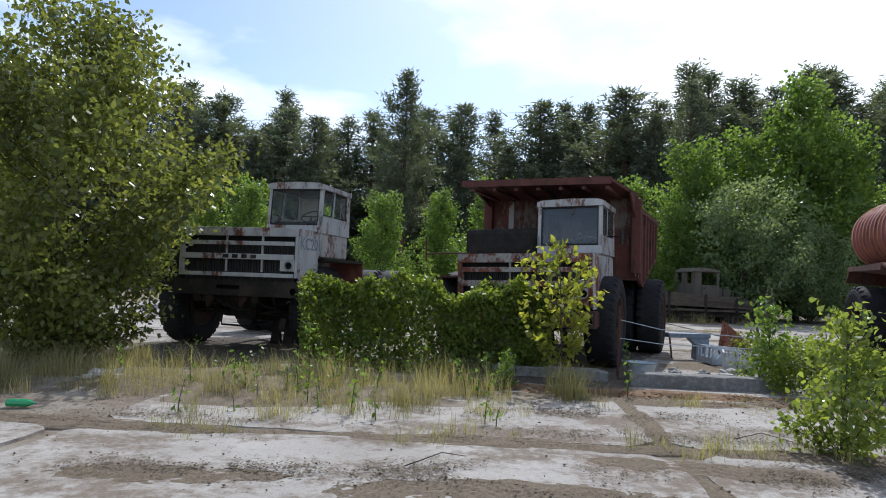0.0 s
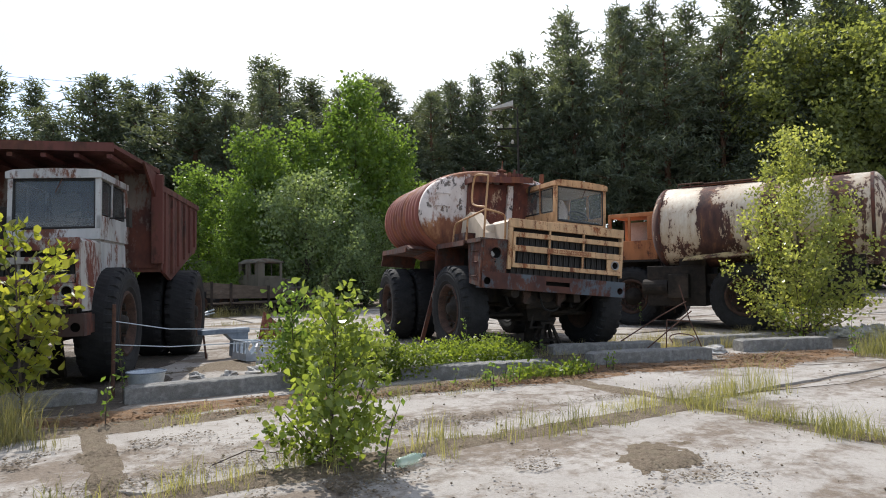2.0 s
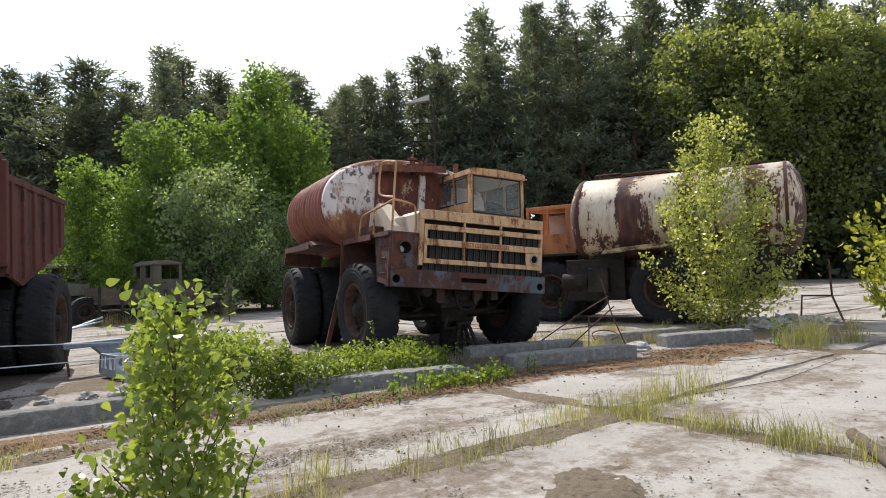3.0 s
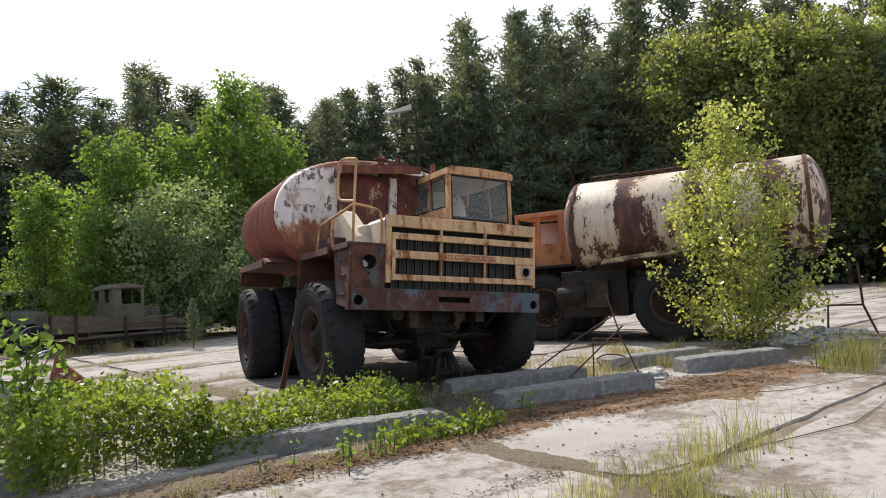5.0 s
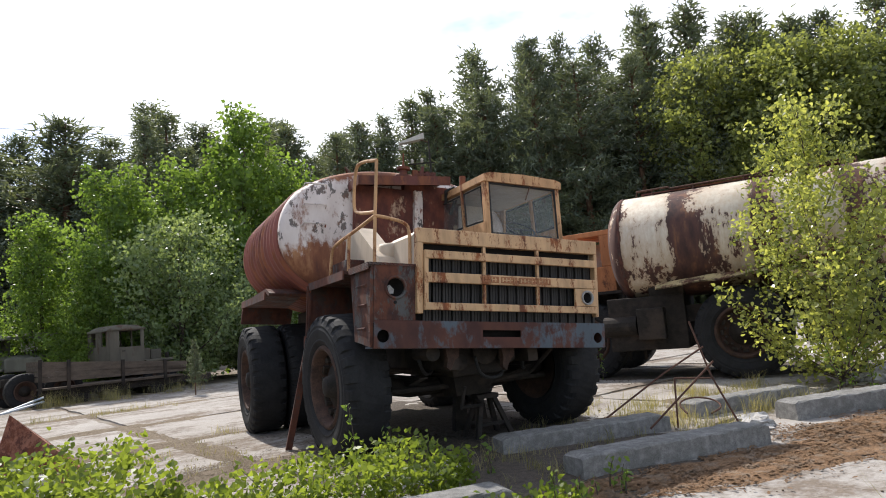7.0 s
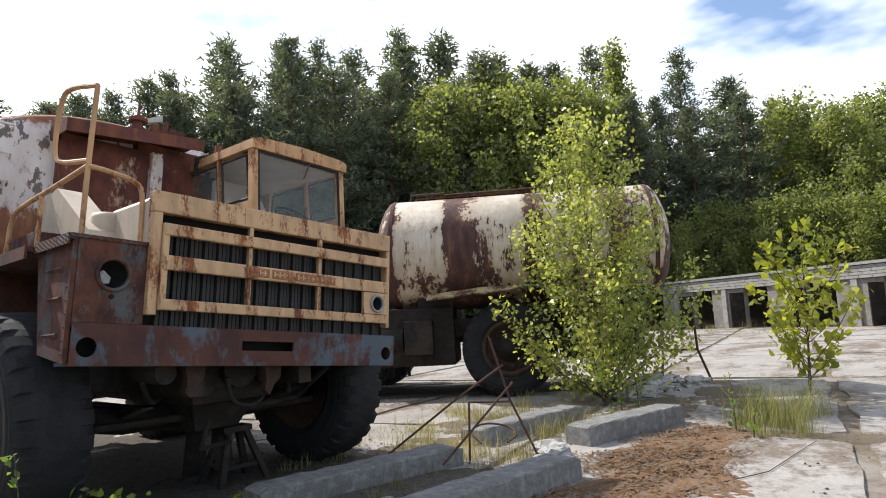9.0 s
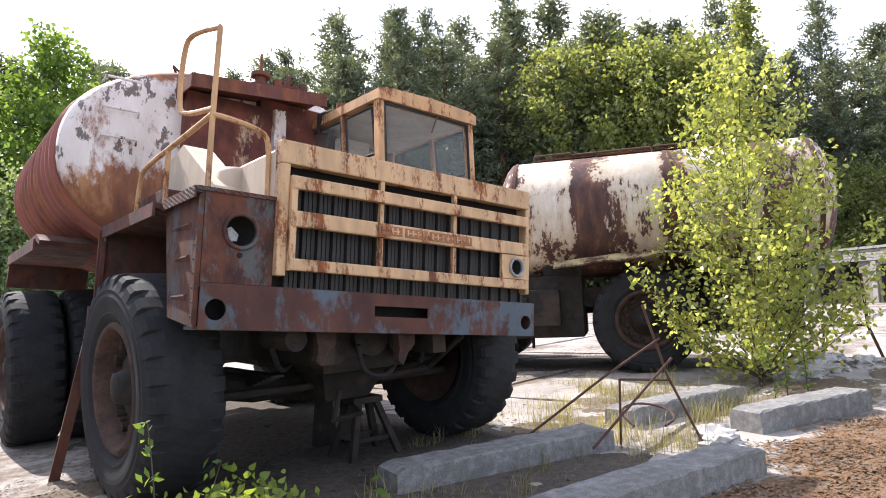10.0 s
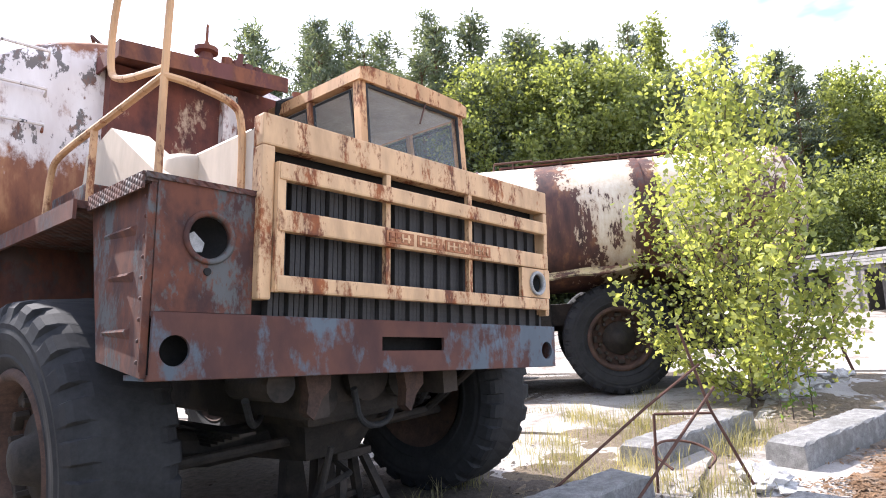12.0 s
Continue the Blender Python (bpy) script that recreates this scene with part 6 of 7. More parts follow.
for x, y, s, k in ((18.0, 37.0, 1.24, 0), (20.6, 37.5, 1.0, 1), (16.0, 38.5, 0.98, 1), (12.0, 36.6, 0.88, 1), (13.6, 38.0, 0.84, 0), (9.6, 38.5, 0.70, 1), (10.9, 34.4, 0.52, 1), (23.5, 38.0, 0.70, 0)):
    plant("young_tree", LIGHT[k], pose(x, y, 0, 0, 0, 47 * x), "sunlit bright green young poplar tree", "tree", "young trees behind the trucks", s)
plant("willow", WILLOW, pose(14.0, 34.0, 0), "grey-green willow with fine leaves", "tree", "young trees behind the trucks", 1.0)
plant("willow", WILLOW, pose(17.6, 34.5, 0, 0, 0, 120), "grey-green willow with fine leaves", "tree", "young trees behind the trucks", 0.72)
for x, y, s, k in ((-9.0, 27, 0.50, 1), (-6.5, 29, 0.42, 0), (-3.5, 27, 0.46, 1), (-1.0, 29, 0.50, 0), (1.2, 27, 0.52, 1), (3.2, 30, 0.48, 1), (-12.0, 30, 0.55, 0), (5.2, 31, 0.4, 0)):
    plant("young_tree", LIGHT[k], pose(x, y, 0, 0, 0, 31 * x), "low sunlit green sapling thicket tree", "tree", "young trees behind the trucks", s)
TALL = [plant_meshes(dict(seed=64 + s, h=23.0, crown=cr, n_leaf=18000, size=0.38, base_r=0.25, shape="round", limbs=80, low=0.14, clump=0.55), M_LEAFD, M_BARK) for s, cr in enumerate((5.0, 4.3))]


def at_bearing(az, r):
    return 6.7 + r * math.sin(radians(az)), 7.5 + r * math.cos(radians(az))


for az, r, h, k in ((63.5, 56, 22.5, 0), (67, 58, 24, 1), (70.5, 55, 21.5, 0), (74.5, 56, 22, 1), (77, 60, 21, 0)):
    plant("broadleaf_tree", TALL[k], pose(*at_bearing(az, r), 0, 0, 0, 61 * az), "tall broadleaved tree in front of the pines", "tree", "broadleaved trees by the wood", h / 23)
POPLAR = plant_meshes(dict(seed=81, h=29.0, crown=2.8, n_leaf=12000, size=0.36, base_r=0.3, shape="column", limbs=80, low=0.12, clump=0.35, rise=1.6), M_LEAFD, M_BARK)
plant("poplar", POPLAR, pose(*at_bearing(78.9, 66), 0), "tall slender dark green poplar", "tree")
for az, r, h, k in ((91.5, 60, 18.5, 1), (94.5, 58, 16.5, 0), (97, 62, 18, 1)):
    plant("broadleaf_tree", TALL[k], pose(*at_bearing(az, r), 0, 0, 0, 61 * az), "airy green birch behind the low garages", "tree", "broadleaved trees by the wood", h / 23)
for az, r, h, k in ((80, 56, 8.5, 1), (82.5, 54, 8, 0), (85.5, 55, 9.5, 1), (88.5, 54, 9, 0), (91.5, 54, 9.5, 1), (94.5, 53, 8.5, 0), (98, 52, 9, 1)):
    plant("broadleaf_tree", DECID[k], pose(*at_bearing(az, r), 0, 0, 0, 61 * az), "low green tree behind the garages", "tree", "broadleaved trees by the wood", h / 11)

# undergrowth that closes the wood below the crowns, shade put into its leaf colour
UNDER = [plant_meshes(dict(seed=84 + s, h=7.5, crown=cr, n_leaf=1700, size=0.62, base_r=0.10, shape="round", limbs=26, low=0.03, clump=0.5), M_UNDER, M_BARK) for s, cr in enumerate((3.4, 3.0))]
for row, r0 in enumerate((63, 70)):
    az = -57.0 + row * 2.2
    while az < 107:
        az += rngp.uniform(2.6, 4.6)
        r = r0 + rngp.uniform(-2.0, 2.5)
        plant("undergrowth_tree", UNDER[rngp.randrange(2)], pose(4 + r * math.sin(radians(az)), 5 + r * math.cos(radians(az)), 0, 0, 0, rngp.uniform(0, 360)) @ Matrix.Diagonal((1.15, 1.15, 1, 1)), "green undergrowth below the pines, leaf colour darkened as shade", "tree", "undergrowth of the wood", rngp.uniform(0.75, 1.3))

# large bush by the white truck
BIGBUSH = plant_meshes(dict(seed=90, h=6.1, crown=2.25, n_leaf=36000, size=0.105, base_r=0.09, shape="round", limbs=130, low=0.02, clump=0.17, rise=0.4), M_BUSH, M_BARK)
plant("large_bush", BIGBUSH, pose(-6.4, 10.8, -0.09), "large leafy bush with small dark glossy leaves", "bush")
SAPLING = plant_meshes(dict(seed=91, h=4.9, crown=1.6, n_leaf=10500, size=0.082, base_r=0.045, shape="bush", limbs=70, low=0.05, clump=0.115, rise=0.95, broad=True), M_SHOOT, M_BARK)
plant("sapling", SAPLING, pose(17.1, 10.0, -0.09), "yellow-green poplar sapling beside the tank", "sapling")
SAP2 = plant_meshes(dict(seed=92, h=2.3, crown=0.62, n_leaf=700, size=0.115, base_r=0.02, shape="round", limbs=30, low=0.16, clump=0.07, rise=0.7, broad=True), M_LEAFY, M_BARK)
plant("sapling", SAP2, pose(2.15, 10.75, -0.09), "thin yellow-green poplar sapling", "sapling")
plant("sapling", SAP2, pose(18.2, 7.1, -0.09, 0, 0, 100), "small yellow-green sapling on the open yard", "sapling", scale=1.2)
NEARB = plant_meshes(dict(seed=93, h=1.5, crown=0.58, n_leaf=2000, size=0.072, base_r=0.016, shape="bush", limbs=26, low=0.03, clump=0.08, rise=1.0, broad=True), M_NEARLEAF, M_BARK)
plant("weed_bush", NEARB, pose(4.35, 6.85, -0.09), "bushy green poplar shoot growing from a crack", "bush", scale=0.95)


# ---- creeper hedge ----
def leafy_mass(name, seed, boxes_, n, size, material, label, category):
    rng = np.random.default_rng(seed)
    pts = []
    for (x0, x1, y0, y1, z0, z1), share in boxes_:
        k = int(n * share)
        p = rng.random((k, 3)) * np.array([x1 - x0, y1 - y0, z1 - z0]) + np.array([x0, y0, z0])
        face = rng.random(k)
        p[face < 0.45, 1] = y0 + rng.normal(0, 0.06, (face < 0.45).sum())
        p[face > 0.72, 2] = z1 + rng.normal(0, 0.05, (face > 0.72).sum())
        for i in range(k):
            p[i, 2] += (z1 - z0) * 0.36 * noise.noise((p[i, 0] * 1.9, p[i, 1] * 2, seed)) - 0.10 * rng.random() ** 2
            p[i, 1] += 0.22 * noise.noise((p[i, 0] * 1.6, p[i, 2] * 2, seed + 5))
        pts.append(p)
    pts = np.concatenate(pts)
    v, f = leaves_at(rng, pts, size, broad=True)
    ob = thing(name, label, category)
    o = new("leaves", np_mesh("leaves", v, f, material))
    o.parent = ob
    bm = bmesh.new()
    for k in range(60):
        a, b = pts[rng.integers(len(pts))], pts[rng.integers(len(pts))]
        if np.linalg.norm(a - b) < 1.6:
            tube(bm, [(a[0], a[1], 0.0 - 0.06), (a[0], a[1], a[2] * 0.6), b], 0.007, 4, 0.003)
    part("stems", bm, M_BARK, ob)
    return ob


HEDGE = leafy_mass("creeper_hedge", 7, [((-2.4, 1.9, -0.10, 0.40, -0.02, 1.30), 1.0)], 17000, 0.078, M_VINE, "dense green creeper grown over a low fence", "hedge")
HEDGE.matrix_basis = pose(0.1, 11.3, 0, 0, 0, 2)
VINES = leafy_mass("creeper", 8, [((5.2, 6.9, 10.5, 12.2, 0.05, 0.62), 0.45), ((6.6, 9.4, 10.3, 11.3, 0.02, 0.34), 0.4), ((8.2, 9.6, 9.15, 9.5, -0.03, 0.10), 0.08)], 11500, 0.056, M_VINE, "green creeper sprawling over the ground and rubble", "creeper")


# ---- grass ----
def grass_patch(name, seed, blobs, material, label):
    """Thin bent blades in tufts. blobs: (x, y, radius, tufts, height)."""
    rng = np.random.default_rng(seed)
    V = []
    for (x, y, r, n, h) in blobs:
        for _ in range(n):
            a, rr = rng.random() * 6.283, r * math.sqrt(rng.random())
            cx, cy = x + math.cos(a) * rr, y + math.sin(a) * rr
            m = 15
            az = rng.random(m) * 6.283
            ht = h * (0.25 + 1.05 * rng.random(m) ** 1.3)
            bend = ht * (0.12 + 1.0 * rng.random(m) ** 1.4)
            b = np.stack([cx + rng.normal(0, 0.06, m), cy + rng.normal(0, 0.06, m), np.full(m, -0.10)], 1)
            d = np.stack([np.cos(az), np.sin(az), np.zeros(m)], 1)
            e = np.stack([-np.sin(az), np.cos(az), np.zeros(m)], 1) * (0.0016 + 0.0016 * rng.random(m))[:, None]
            up = np.array([0, 0, 1.0])
            mid = b + d * (bend * 0.3)[:, None] + up * (ht * 0.6)[:, None]
            tip = b + d * bend[:, None] + up * ht[:, None]
            V.append(np.stack([b - e, b + e, mid + e, tip, mid - e], axis=1).reshape(-1, 3))
    v = np.concatenate(V)
    q = np.arange(len(v)).reshape(-1, 5)
    tri = np.concatenate([q[:, [0, 1, 2]], q[:, [0, 2, 4]], q[:, [4, 2, 3]]])
    ob = new(name, np_mesh(name, v, tri, material))
    return tagged(ob, label, "grass", kind="stuff")


# ---- grass and weeds ----
rngg = random.Random(3)
joint = [(rngg.uniform(4.9, 9.6), 6.78 + rngg.gauss(0, 0.16), 0.12, 1 + rngg.randrange(3), rngg.uniform(0.06, 0.30)) for _ in range(56)]
joint += [(8.75 + rngg.uniform(-0.2, 0.2), rngg.uniform(4.2, 6.6), 0.16, 3, rngg.uniform(0.08, 0.3)) for _ in range(44)]
joint += [(rngg.uniform(9.0, 10.4), 6.6 + rngg.uniform(-0.25, 0.25), 0.3, 2, rngg.uniform(0.25, 0.5)) for _ in range(12)]
joint += [(rngg.gauss(c_, 0.35), 6.8 + rngg.gauss(0, 0.22), 0.12, 2, rngg.uniform(0.08, 0.28)) for c_ in (-2.2, 0.4, 2.9, 3.8) for _ in range(9)]
joint += [(rngg.uniform(14.4, 16.4), rngg.uniform(7.0, 7.9), 0.14, 6, rngg.uniform(0.3, 0.6)) for _ in range(16)]
joint += [(rngg.uniform(3.4, 9.3), rngg.uniform(9.0, 9.7), 0.25, 3, rngg.uniform(0.06, 0.16)) for _ in range(50)]
grass_patch("grass", 21, joint, M_GRASSG, "green grass tufts along the slab joints")
band = [(rngg.uniform(-6.0, 1.2), rngg.uniform(8.0, 11.0), 0.3, 6, rngg.uniform(0.12, 0.5)) for _ in range(170)]
band += [(rngg.uniform(-2.6, 1.0), rngg.uniform(7.2, 8.4), 0.25, 4, rngg.uniform(0.10, 0.4)) for _ in range(30)]
band += [(rngg.uniform(-8.5, -4.0), rngg.uniform(8.0, 11.5), 0.3, 9, rngg.uniform(0.25, 0.55)) for _ in range(60)]
band += [(2.05 + rngg.uniform(-0.3, 0.4), 9.2 + rngg.uniform(-0.5, 0.6), 0.15, 3, 0.45) for _ in range(14)]
band += [(rngg.uniform(12.0, 17.0), rngg.uniform(9.7, 12.6), 0.25, 6, rngg.uniform(0.1, 0.3)) for _ in range(70)]
band += [(rngg.uniform(8.6, 12.5), rngg.uniform(10.0, 11.2), 0.2, 2, rngg.uniform(0.08, 0.25)) for _ in range(36)]
band += [(rngg.uniform(5.8, 9.0), rngg.uniform(13.2, 17.0), 0.25, 2, rngg.uniform(0.06, 0.14)) for _ in range(50)]
band += [(rngg.uniform(40, 54), rngg.uniform(5, 16), 0.5, 3, rngg.uniform(0.3, 0.7)) for _ in range(60)]
band += [(rngg.uniform(5.8, 9.6), 16.8 + rngg.uniform(-0.3, 0.3), 0.2, 3, rngg.uniform(0.06, 0.2)) for _ in range(24)]
band += [(rngg.uniform(8.0, 13.0), rngg.uniform(29.0, 30.0), 0.4, 6, rngg.uniform(0.2, 0.6)) for _ in range(30)]
band += [(rngg.uniform(6.0, 11.0), 24.4 + rngg.uniform(-0.5, 0.5), 0.3, 3, rngg.uniform(0.1, 0.25)) for _ in range(24)]
band = [q for q in band if noise.noise((q[0] * 0.8, q[1] * 1.1, 4.0)) > -0.16]
grass_patch("dry_grass", 22, band, M_GRASS, "straw-yellow dry grass over broken ground")


def weed(x, y, h, seed, label="slender green weed stalk with small leaves", mat=None):
    rng = np.random.default_rng(seed)
    ob = thing("weed", label, "weed", pose(x, y, -0.09), "weeds")
    bm = bmesh.new()
    lean = rng.normal(0, 0.12, 2)
    pts = [(lean[0] * h * u * u, lean[1] * h * u * u, h * u) for u in np.linspace(0, 1, 5)]
    tube(bm, pts, 0.008, 5, 0.003)
    part("stem", bm, M_BARK, ob)
    n = int(46 * h)
    u = rng.random(n) * 0.9 + 0.1
    P = np.stack([lean[0] * h * u * u, lean[1] * h * u * u, h * u], 1) + rng.normal(0, 0.035, (n, 3))
    v, f = leaves_at(rng, P, 0.05, stretch=1.4)
    o = new("leaves", np_mesh("leaves", v, f, mat or M_LEAF))
    o.parent = ob
    return ob


for i, (x, y, h) in enumerate(((-1.6, 9.35, 1.35), (-1.45, 9.5, 0.9), (9.05, 11.75, 0.75), (9.3, 11.6, 0.5), (17.4, 15.0, 0.7), (17.6, 15.3, 0.6), (14.9, 7.9, 0.7), (14.6, 7.7, 0.5), (12.6, 12.0, 0.5), (2.9, 9.6, 0.5), (-0.1, 10.2, 0.6), (0.9, 10.2, 0.5), (15.9, 9.6, 0.8), (16.1, 9.5, 0.9), (16.3, 9.3, 0.7), (4.6, 6.35, 0.55), (3.2, 10.9, 0.7), (7.6, 9.0, 0.35), (8.0, 9.05, 0.3), (9.9, 10.6, 0.35))):
    weed(x, y, h, 100 + i)
for i in range(46):
    weed(rngg.uniform(-5.0, 1.6), rngg.uniform(7.2, 11.0), rngg.uniform(0.2, 0.6), 300 + i, "low green weed among dry grass")
for i in range(26):
    weed(rngg.uniform(6.9, 10.2), rngg.uniform(8.8, 9.6), rngg.uniform(0.12, 0.3), 400 + i, "low green weed beside the kerb")
CLIMB = plant_meshes(dict(seed=95, h=1.45, crown=0.42, n_leaf=520, size=0.10, base_r=0.014, shape="bush", limbs=18, low=0.05, clump=0.08, rise=0.9, broad=True), M_LEAF, M_BARK)
plant("weed_bush", CLIMB, pose(5.45, 11.0, -0.09), "leafy green climber on a leaning stake", "bush")
plant("weed_bush", CLIMB, pose(1.2, 9.9, -0.09, 0, 0, 90), "low leafy weed beside the kerb", "bush", scale=0.4)


# ---- loose things ----
def rods(name, label, category, lines, r, mat, m=None):
    ob = thing(name, label, category, m)
    for pts in lines:
        bm = bmesh.new()
        tube(bm, rounded(pts) if len(pts) > 4 else pts, r, 6)
        part("rod", bm, mat, ob)
    return ob


rods("steel_stand", "bent rusty steel stand with leaning rods", "metal scrap",
     [[(12.78, 10.32, -0.09), (12.80, 10.30, 0.53)], [(12.80, 10.30, 0.53), (12.97, 9.88, 0.52)], [(13.02, 9.62, -0.09), (12.96, 9.90, 0.55), (12.92, 10.08, 1.22)],
      [(12.05, 10.95, 0.05), (12.6, 10.3, 0.62), (12.95, 9.95, 0.90)], [(12.25, 10.35, 0.0), (12.98, 9.86, 0.72)],
      [(12.83, 10.2, 0.1), (12.95, 10.4, 0.2), (13.2, 10.35, 0.25), (13.3, 10.1, 0.22), (13.15, 9.9, 0.15), (12.95, 9.95, 0.1)]], 0.012, M_STICK)
rods("steel_stand", "thin rusty steel stand among rubble", "metal scrap",
     [[(20.45, 8.75, -0.09), (20.35, 8.95, 0.55), (20.33, 8.98, 1.45)], [(20.35, 8.95, 0.55), (20.25, 9.6, 0.55), (20.25, 9.65, -0.05)]], 0.025, M_STICK)
strut = thing("prop", "rusty steel prop leaning against the truck", "prop")
bm = bmesh.new()
hexa(bm, [(9.36, 14.16, -0.09), (9.44, 14.13, -0.09), (9.46, 14.19, -0.09), (9.38, 14.22, -0.09), (9.48, 13.64, 1.30), (9.56, 13.61, 1.30), (9.58, 13.67, 1.30), (9.50, 13.70, 1.30)])
part("beam", bm, M_BROWN, strut)
bm = bmesh.new()
tube(bm, [(9.52, 13.65, 1.28), (9.53, 13.64, 1.44)], 0.05, 10)
part("jack_head", bm, M_BOX, strut)
fence = thing("wire_fence", "rusty post with two slack wires", "fence")
bm = bmesh.new()
tube(bm, [(3.12, 11.35, -0.09), (3.13, 11.33, 1.15)], 0.025, 8)
part("post", bm, M_STICK, fence)
for z0, z1 in ((0.93, 0.72), (0.62, 0.55)):
    bm = bmesh.new()
    tube(bm, [(3.13, 11.33, z0), (3.8, 11.25, (z0 + z1) / 2 - 0.03), (5.4, 11.05, z1)], 0.007, 5)
    part("wire", bm, M_ZINC, fence)


def crate(m, label, mat):
    ob = thing("crate", label, "crate", m)
    W, D, H, t = 0.42, 0.32, 0.36, 0.02
    part("base", boxes((-W, W, -D, D, 0.0, 0.02)), mat, ob)
    part("rim", boxes(*[(a, b, c, d, H - 0.03, H) for a, b, c, d in ((-W - 0.01, W + 0.01, -D - 0.01, -D + t), (-W - 0.01, W + 0.01, D - t, D + 0.01), (-W - 0.01, -W + t, -D + t, D - t), (W - t, W + 0.01, -D + t, D - t))]), mat, ob)
    for (a, b, c, d) in ((-W, W, -D, -D + t), (-W, W, D - t, D), (-W, -W + t, -D + t, D - t), (W - t, W, -D + t, D - t)):
        part("lower_side", boxes((a, b, c, d, 0.02, 0.13)), mat, ob)
    for x in (-W, -W / 2, 0, W / 2, W):
        for y in (-D, D - t):
            bm = bmesh.new()
            slab_poly(bm, [(max(-W, x - 0.09), 0.13), (min(W, x + 0.09), 0.13), (min(W, x + 0.02), 0.24), (min(W, x + 0.07), H - 0.03), (max(-W, x - 0.07), H - 0.03), (max(-W, x - 0.02), 0.24)], y, y + t)
            part("slat", bm, mat, ob)
    for y in (-0.2, 0.0, 0.2):
        for x in (-W, W - t):
            part("slat", boxes((x, x + t, y - 0.04, y + 0.04, 0.13, H - 0.03)), mat, ob)
    return ob


crate(pose(6.0, 13.3, -0.078, 0, 0, -18), "pale grey plastic bottle crate with zigzag sides", M_PLASTIC)
crate(pose(5.9, 14.25, -0.078, 0, 4, 8), "grey plastic crate behind another crate", M_ZINC)
plate = thing("metal_sheet", "bent rust-orange metal sheet leaning on scrap", "metal sheet")
bm = bmesh.new()
hexa(bm, [(6.05, 15.1, -0.078), (7.15, 14.7, -0.078), (7.16, 14.74, -0.078), (6.06, 15.14, -0.078), (6.35, 15.5, 0.78), (7.0, 15.3, 0.15), (7.0, 15.34, 0.15), (6.35, 15.54, 0.78)])
part("sheet", bm, rusty("orange_rust_sheet", (0.30, 0.12, 0.07), cover=0.5, scale=4), plate)
desk = thing("broken_seat", "pale blue painted metal frame of a broken seat", "metal scrap", pose(5.5, 15.2, -0.078, 0, 0, 12))
part("top", boxes((-0.55, 0.45, -0.12, 0.12, 0.46, 0.56), bev=0.02), M_BLUE, desk)
bm = bmesh.new()
slab_poly(bm, [(0.1, 0.0), (0.42, 0.0), (0.42, 0.46), (-0.05, 0.46), (0.12, 0.3)], -0.1, 0.1)
part("leg", bm, M_BLUE, desk)
bm = bmesh.new()
tube(bm, [(-0.42, 0, 0.0), (-0.48, 0, 0.48)], 0.02, 6)
part("leg", bm, M_STICK, desk)
bucket = thing("bucket", "pale blue enamel basin lying by the kerb", "bucket", pose(3.55, 11.55, -0.078, 0, 0, 0))
bm = bmesh.new()
lathe(bm, [(0.0, 0.19), (0.02, 0.20), (0.28, 0.25), (0.285, 0.258), (0.28, 0.24), (0.03, 0.185)], 28, "z")
part("bowl", bm, M_ZINC, bucket, smooth=True)
bm = bmesh.new()
tube(bm, [(math.cos(a) * 0.256, math.sin(a) * 0.256, 0.285) for a in [2 * math.pi * k / 24 for k in range(25)]], 0.009, 6)
part("rim", bm, M_BLUE, bucket)


def bottle(m, label, mat):
    ob = thing("plastic_bottle", label, "bottle", m)
    bm = bmesh.new()
    lathe(bm, [(0.0, 0.03), (0.01, 0.042), (0.08, 0.045), (0.11, 0.040), (0.14, 0.045), (0.21, 0.044), (0.26, 0.028), (0.29, 0.014), (0.31, 0.014)], 18, "x")
    part("body", bm, mat, ob, smooth=True)
    bm = bmesh.new()
    lathe(bm, [(0.305, 0.016), (0.33, 0.016)], 12, "x")
    part("cap", bm, M_BLUE, ob)


bottle(pose(4.72, 6.36, -0.035, 0, 0, 20), "crumpled pale green plastic bottle on the concrete", M_BOTTLE)
bottle(pose(-4.45, 7.2, -0.035, 0, 0, 10), "bright green plastic bottle in the grass", M_GREENBOTTLE)


def stone(x, y, s, seed, mat, label="pale lump of broken concrete", z=-0.085):
    bm = bmesh.new()
    bmesh.ops.create_icosphere(bm, subdivisions=3, radius=s)
    for v in bm.verts:
        k = 0.8 + 0.7 * noise.noise(v.co * (1.5 / s) + Vector((seed, 0, 0))) + 0.3 * noise.noise(v.co * (3.6 / s) + Vector((0, seed, 0)))
        v.co = Vector((v.co.x * k * 1.3, v.co.y * k, v.co.z * k * 0.62))
    return top_mesh("rubble_lump", bm, mat, label, "rubble", pose(x, y, z + s * 0.2, 0, 0, seed * 37), "rubble")


for i in range(26):
    stone(rngg.uniform(17.6, 20.8), rngg.uniform(8.9, 10.0), rngg.uniform(0.08, 0.30), i, M_STONE)
for i, (x, y, s) in enumerate(((9.0, 11.2, 0.26), (9.35, 11.12, 0.22), (9.7, 11.0, 0.18), (13.1, 9.5, 0.16), (13.3, 9.6, 0.2), (13.55, 9.75, 0.14), (4.9, 12.4, 0.14), (5.3, 12.3, 0.18), (4.4, 12.5, 0.12), (-4.3, 8.9, 0.3))):
    stone(x, y, s, 40 + i, M_STONE)


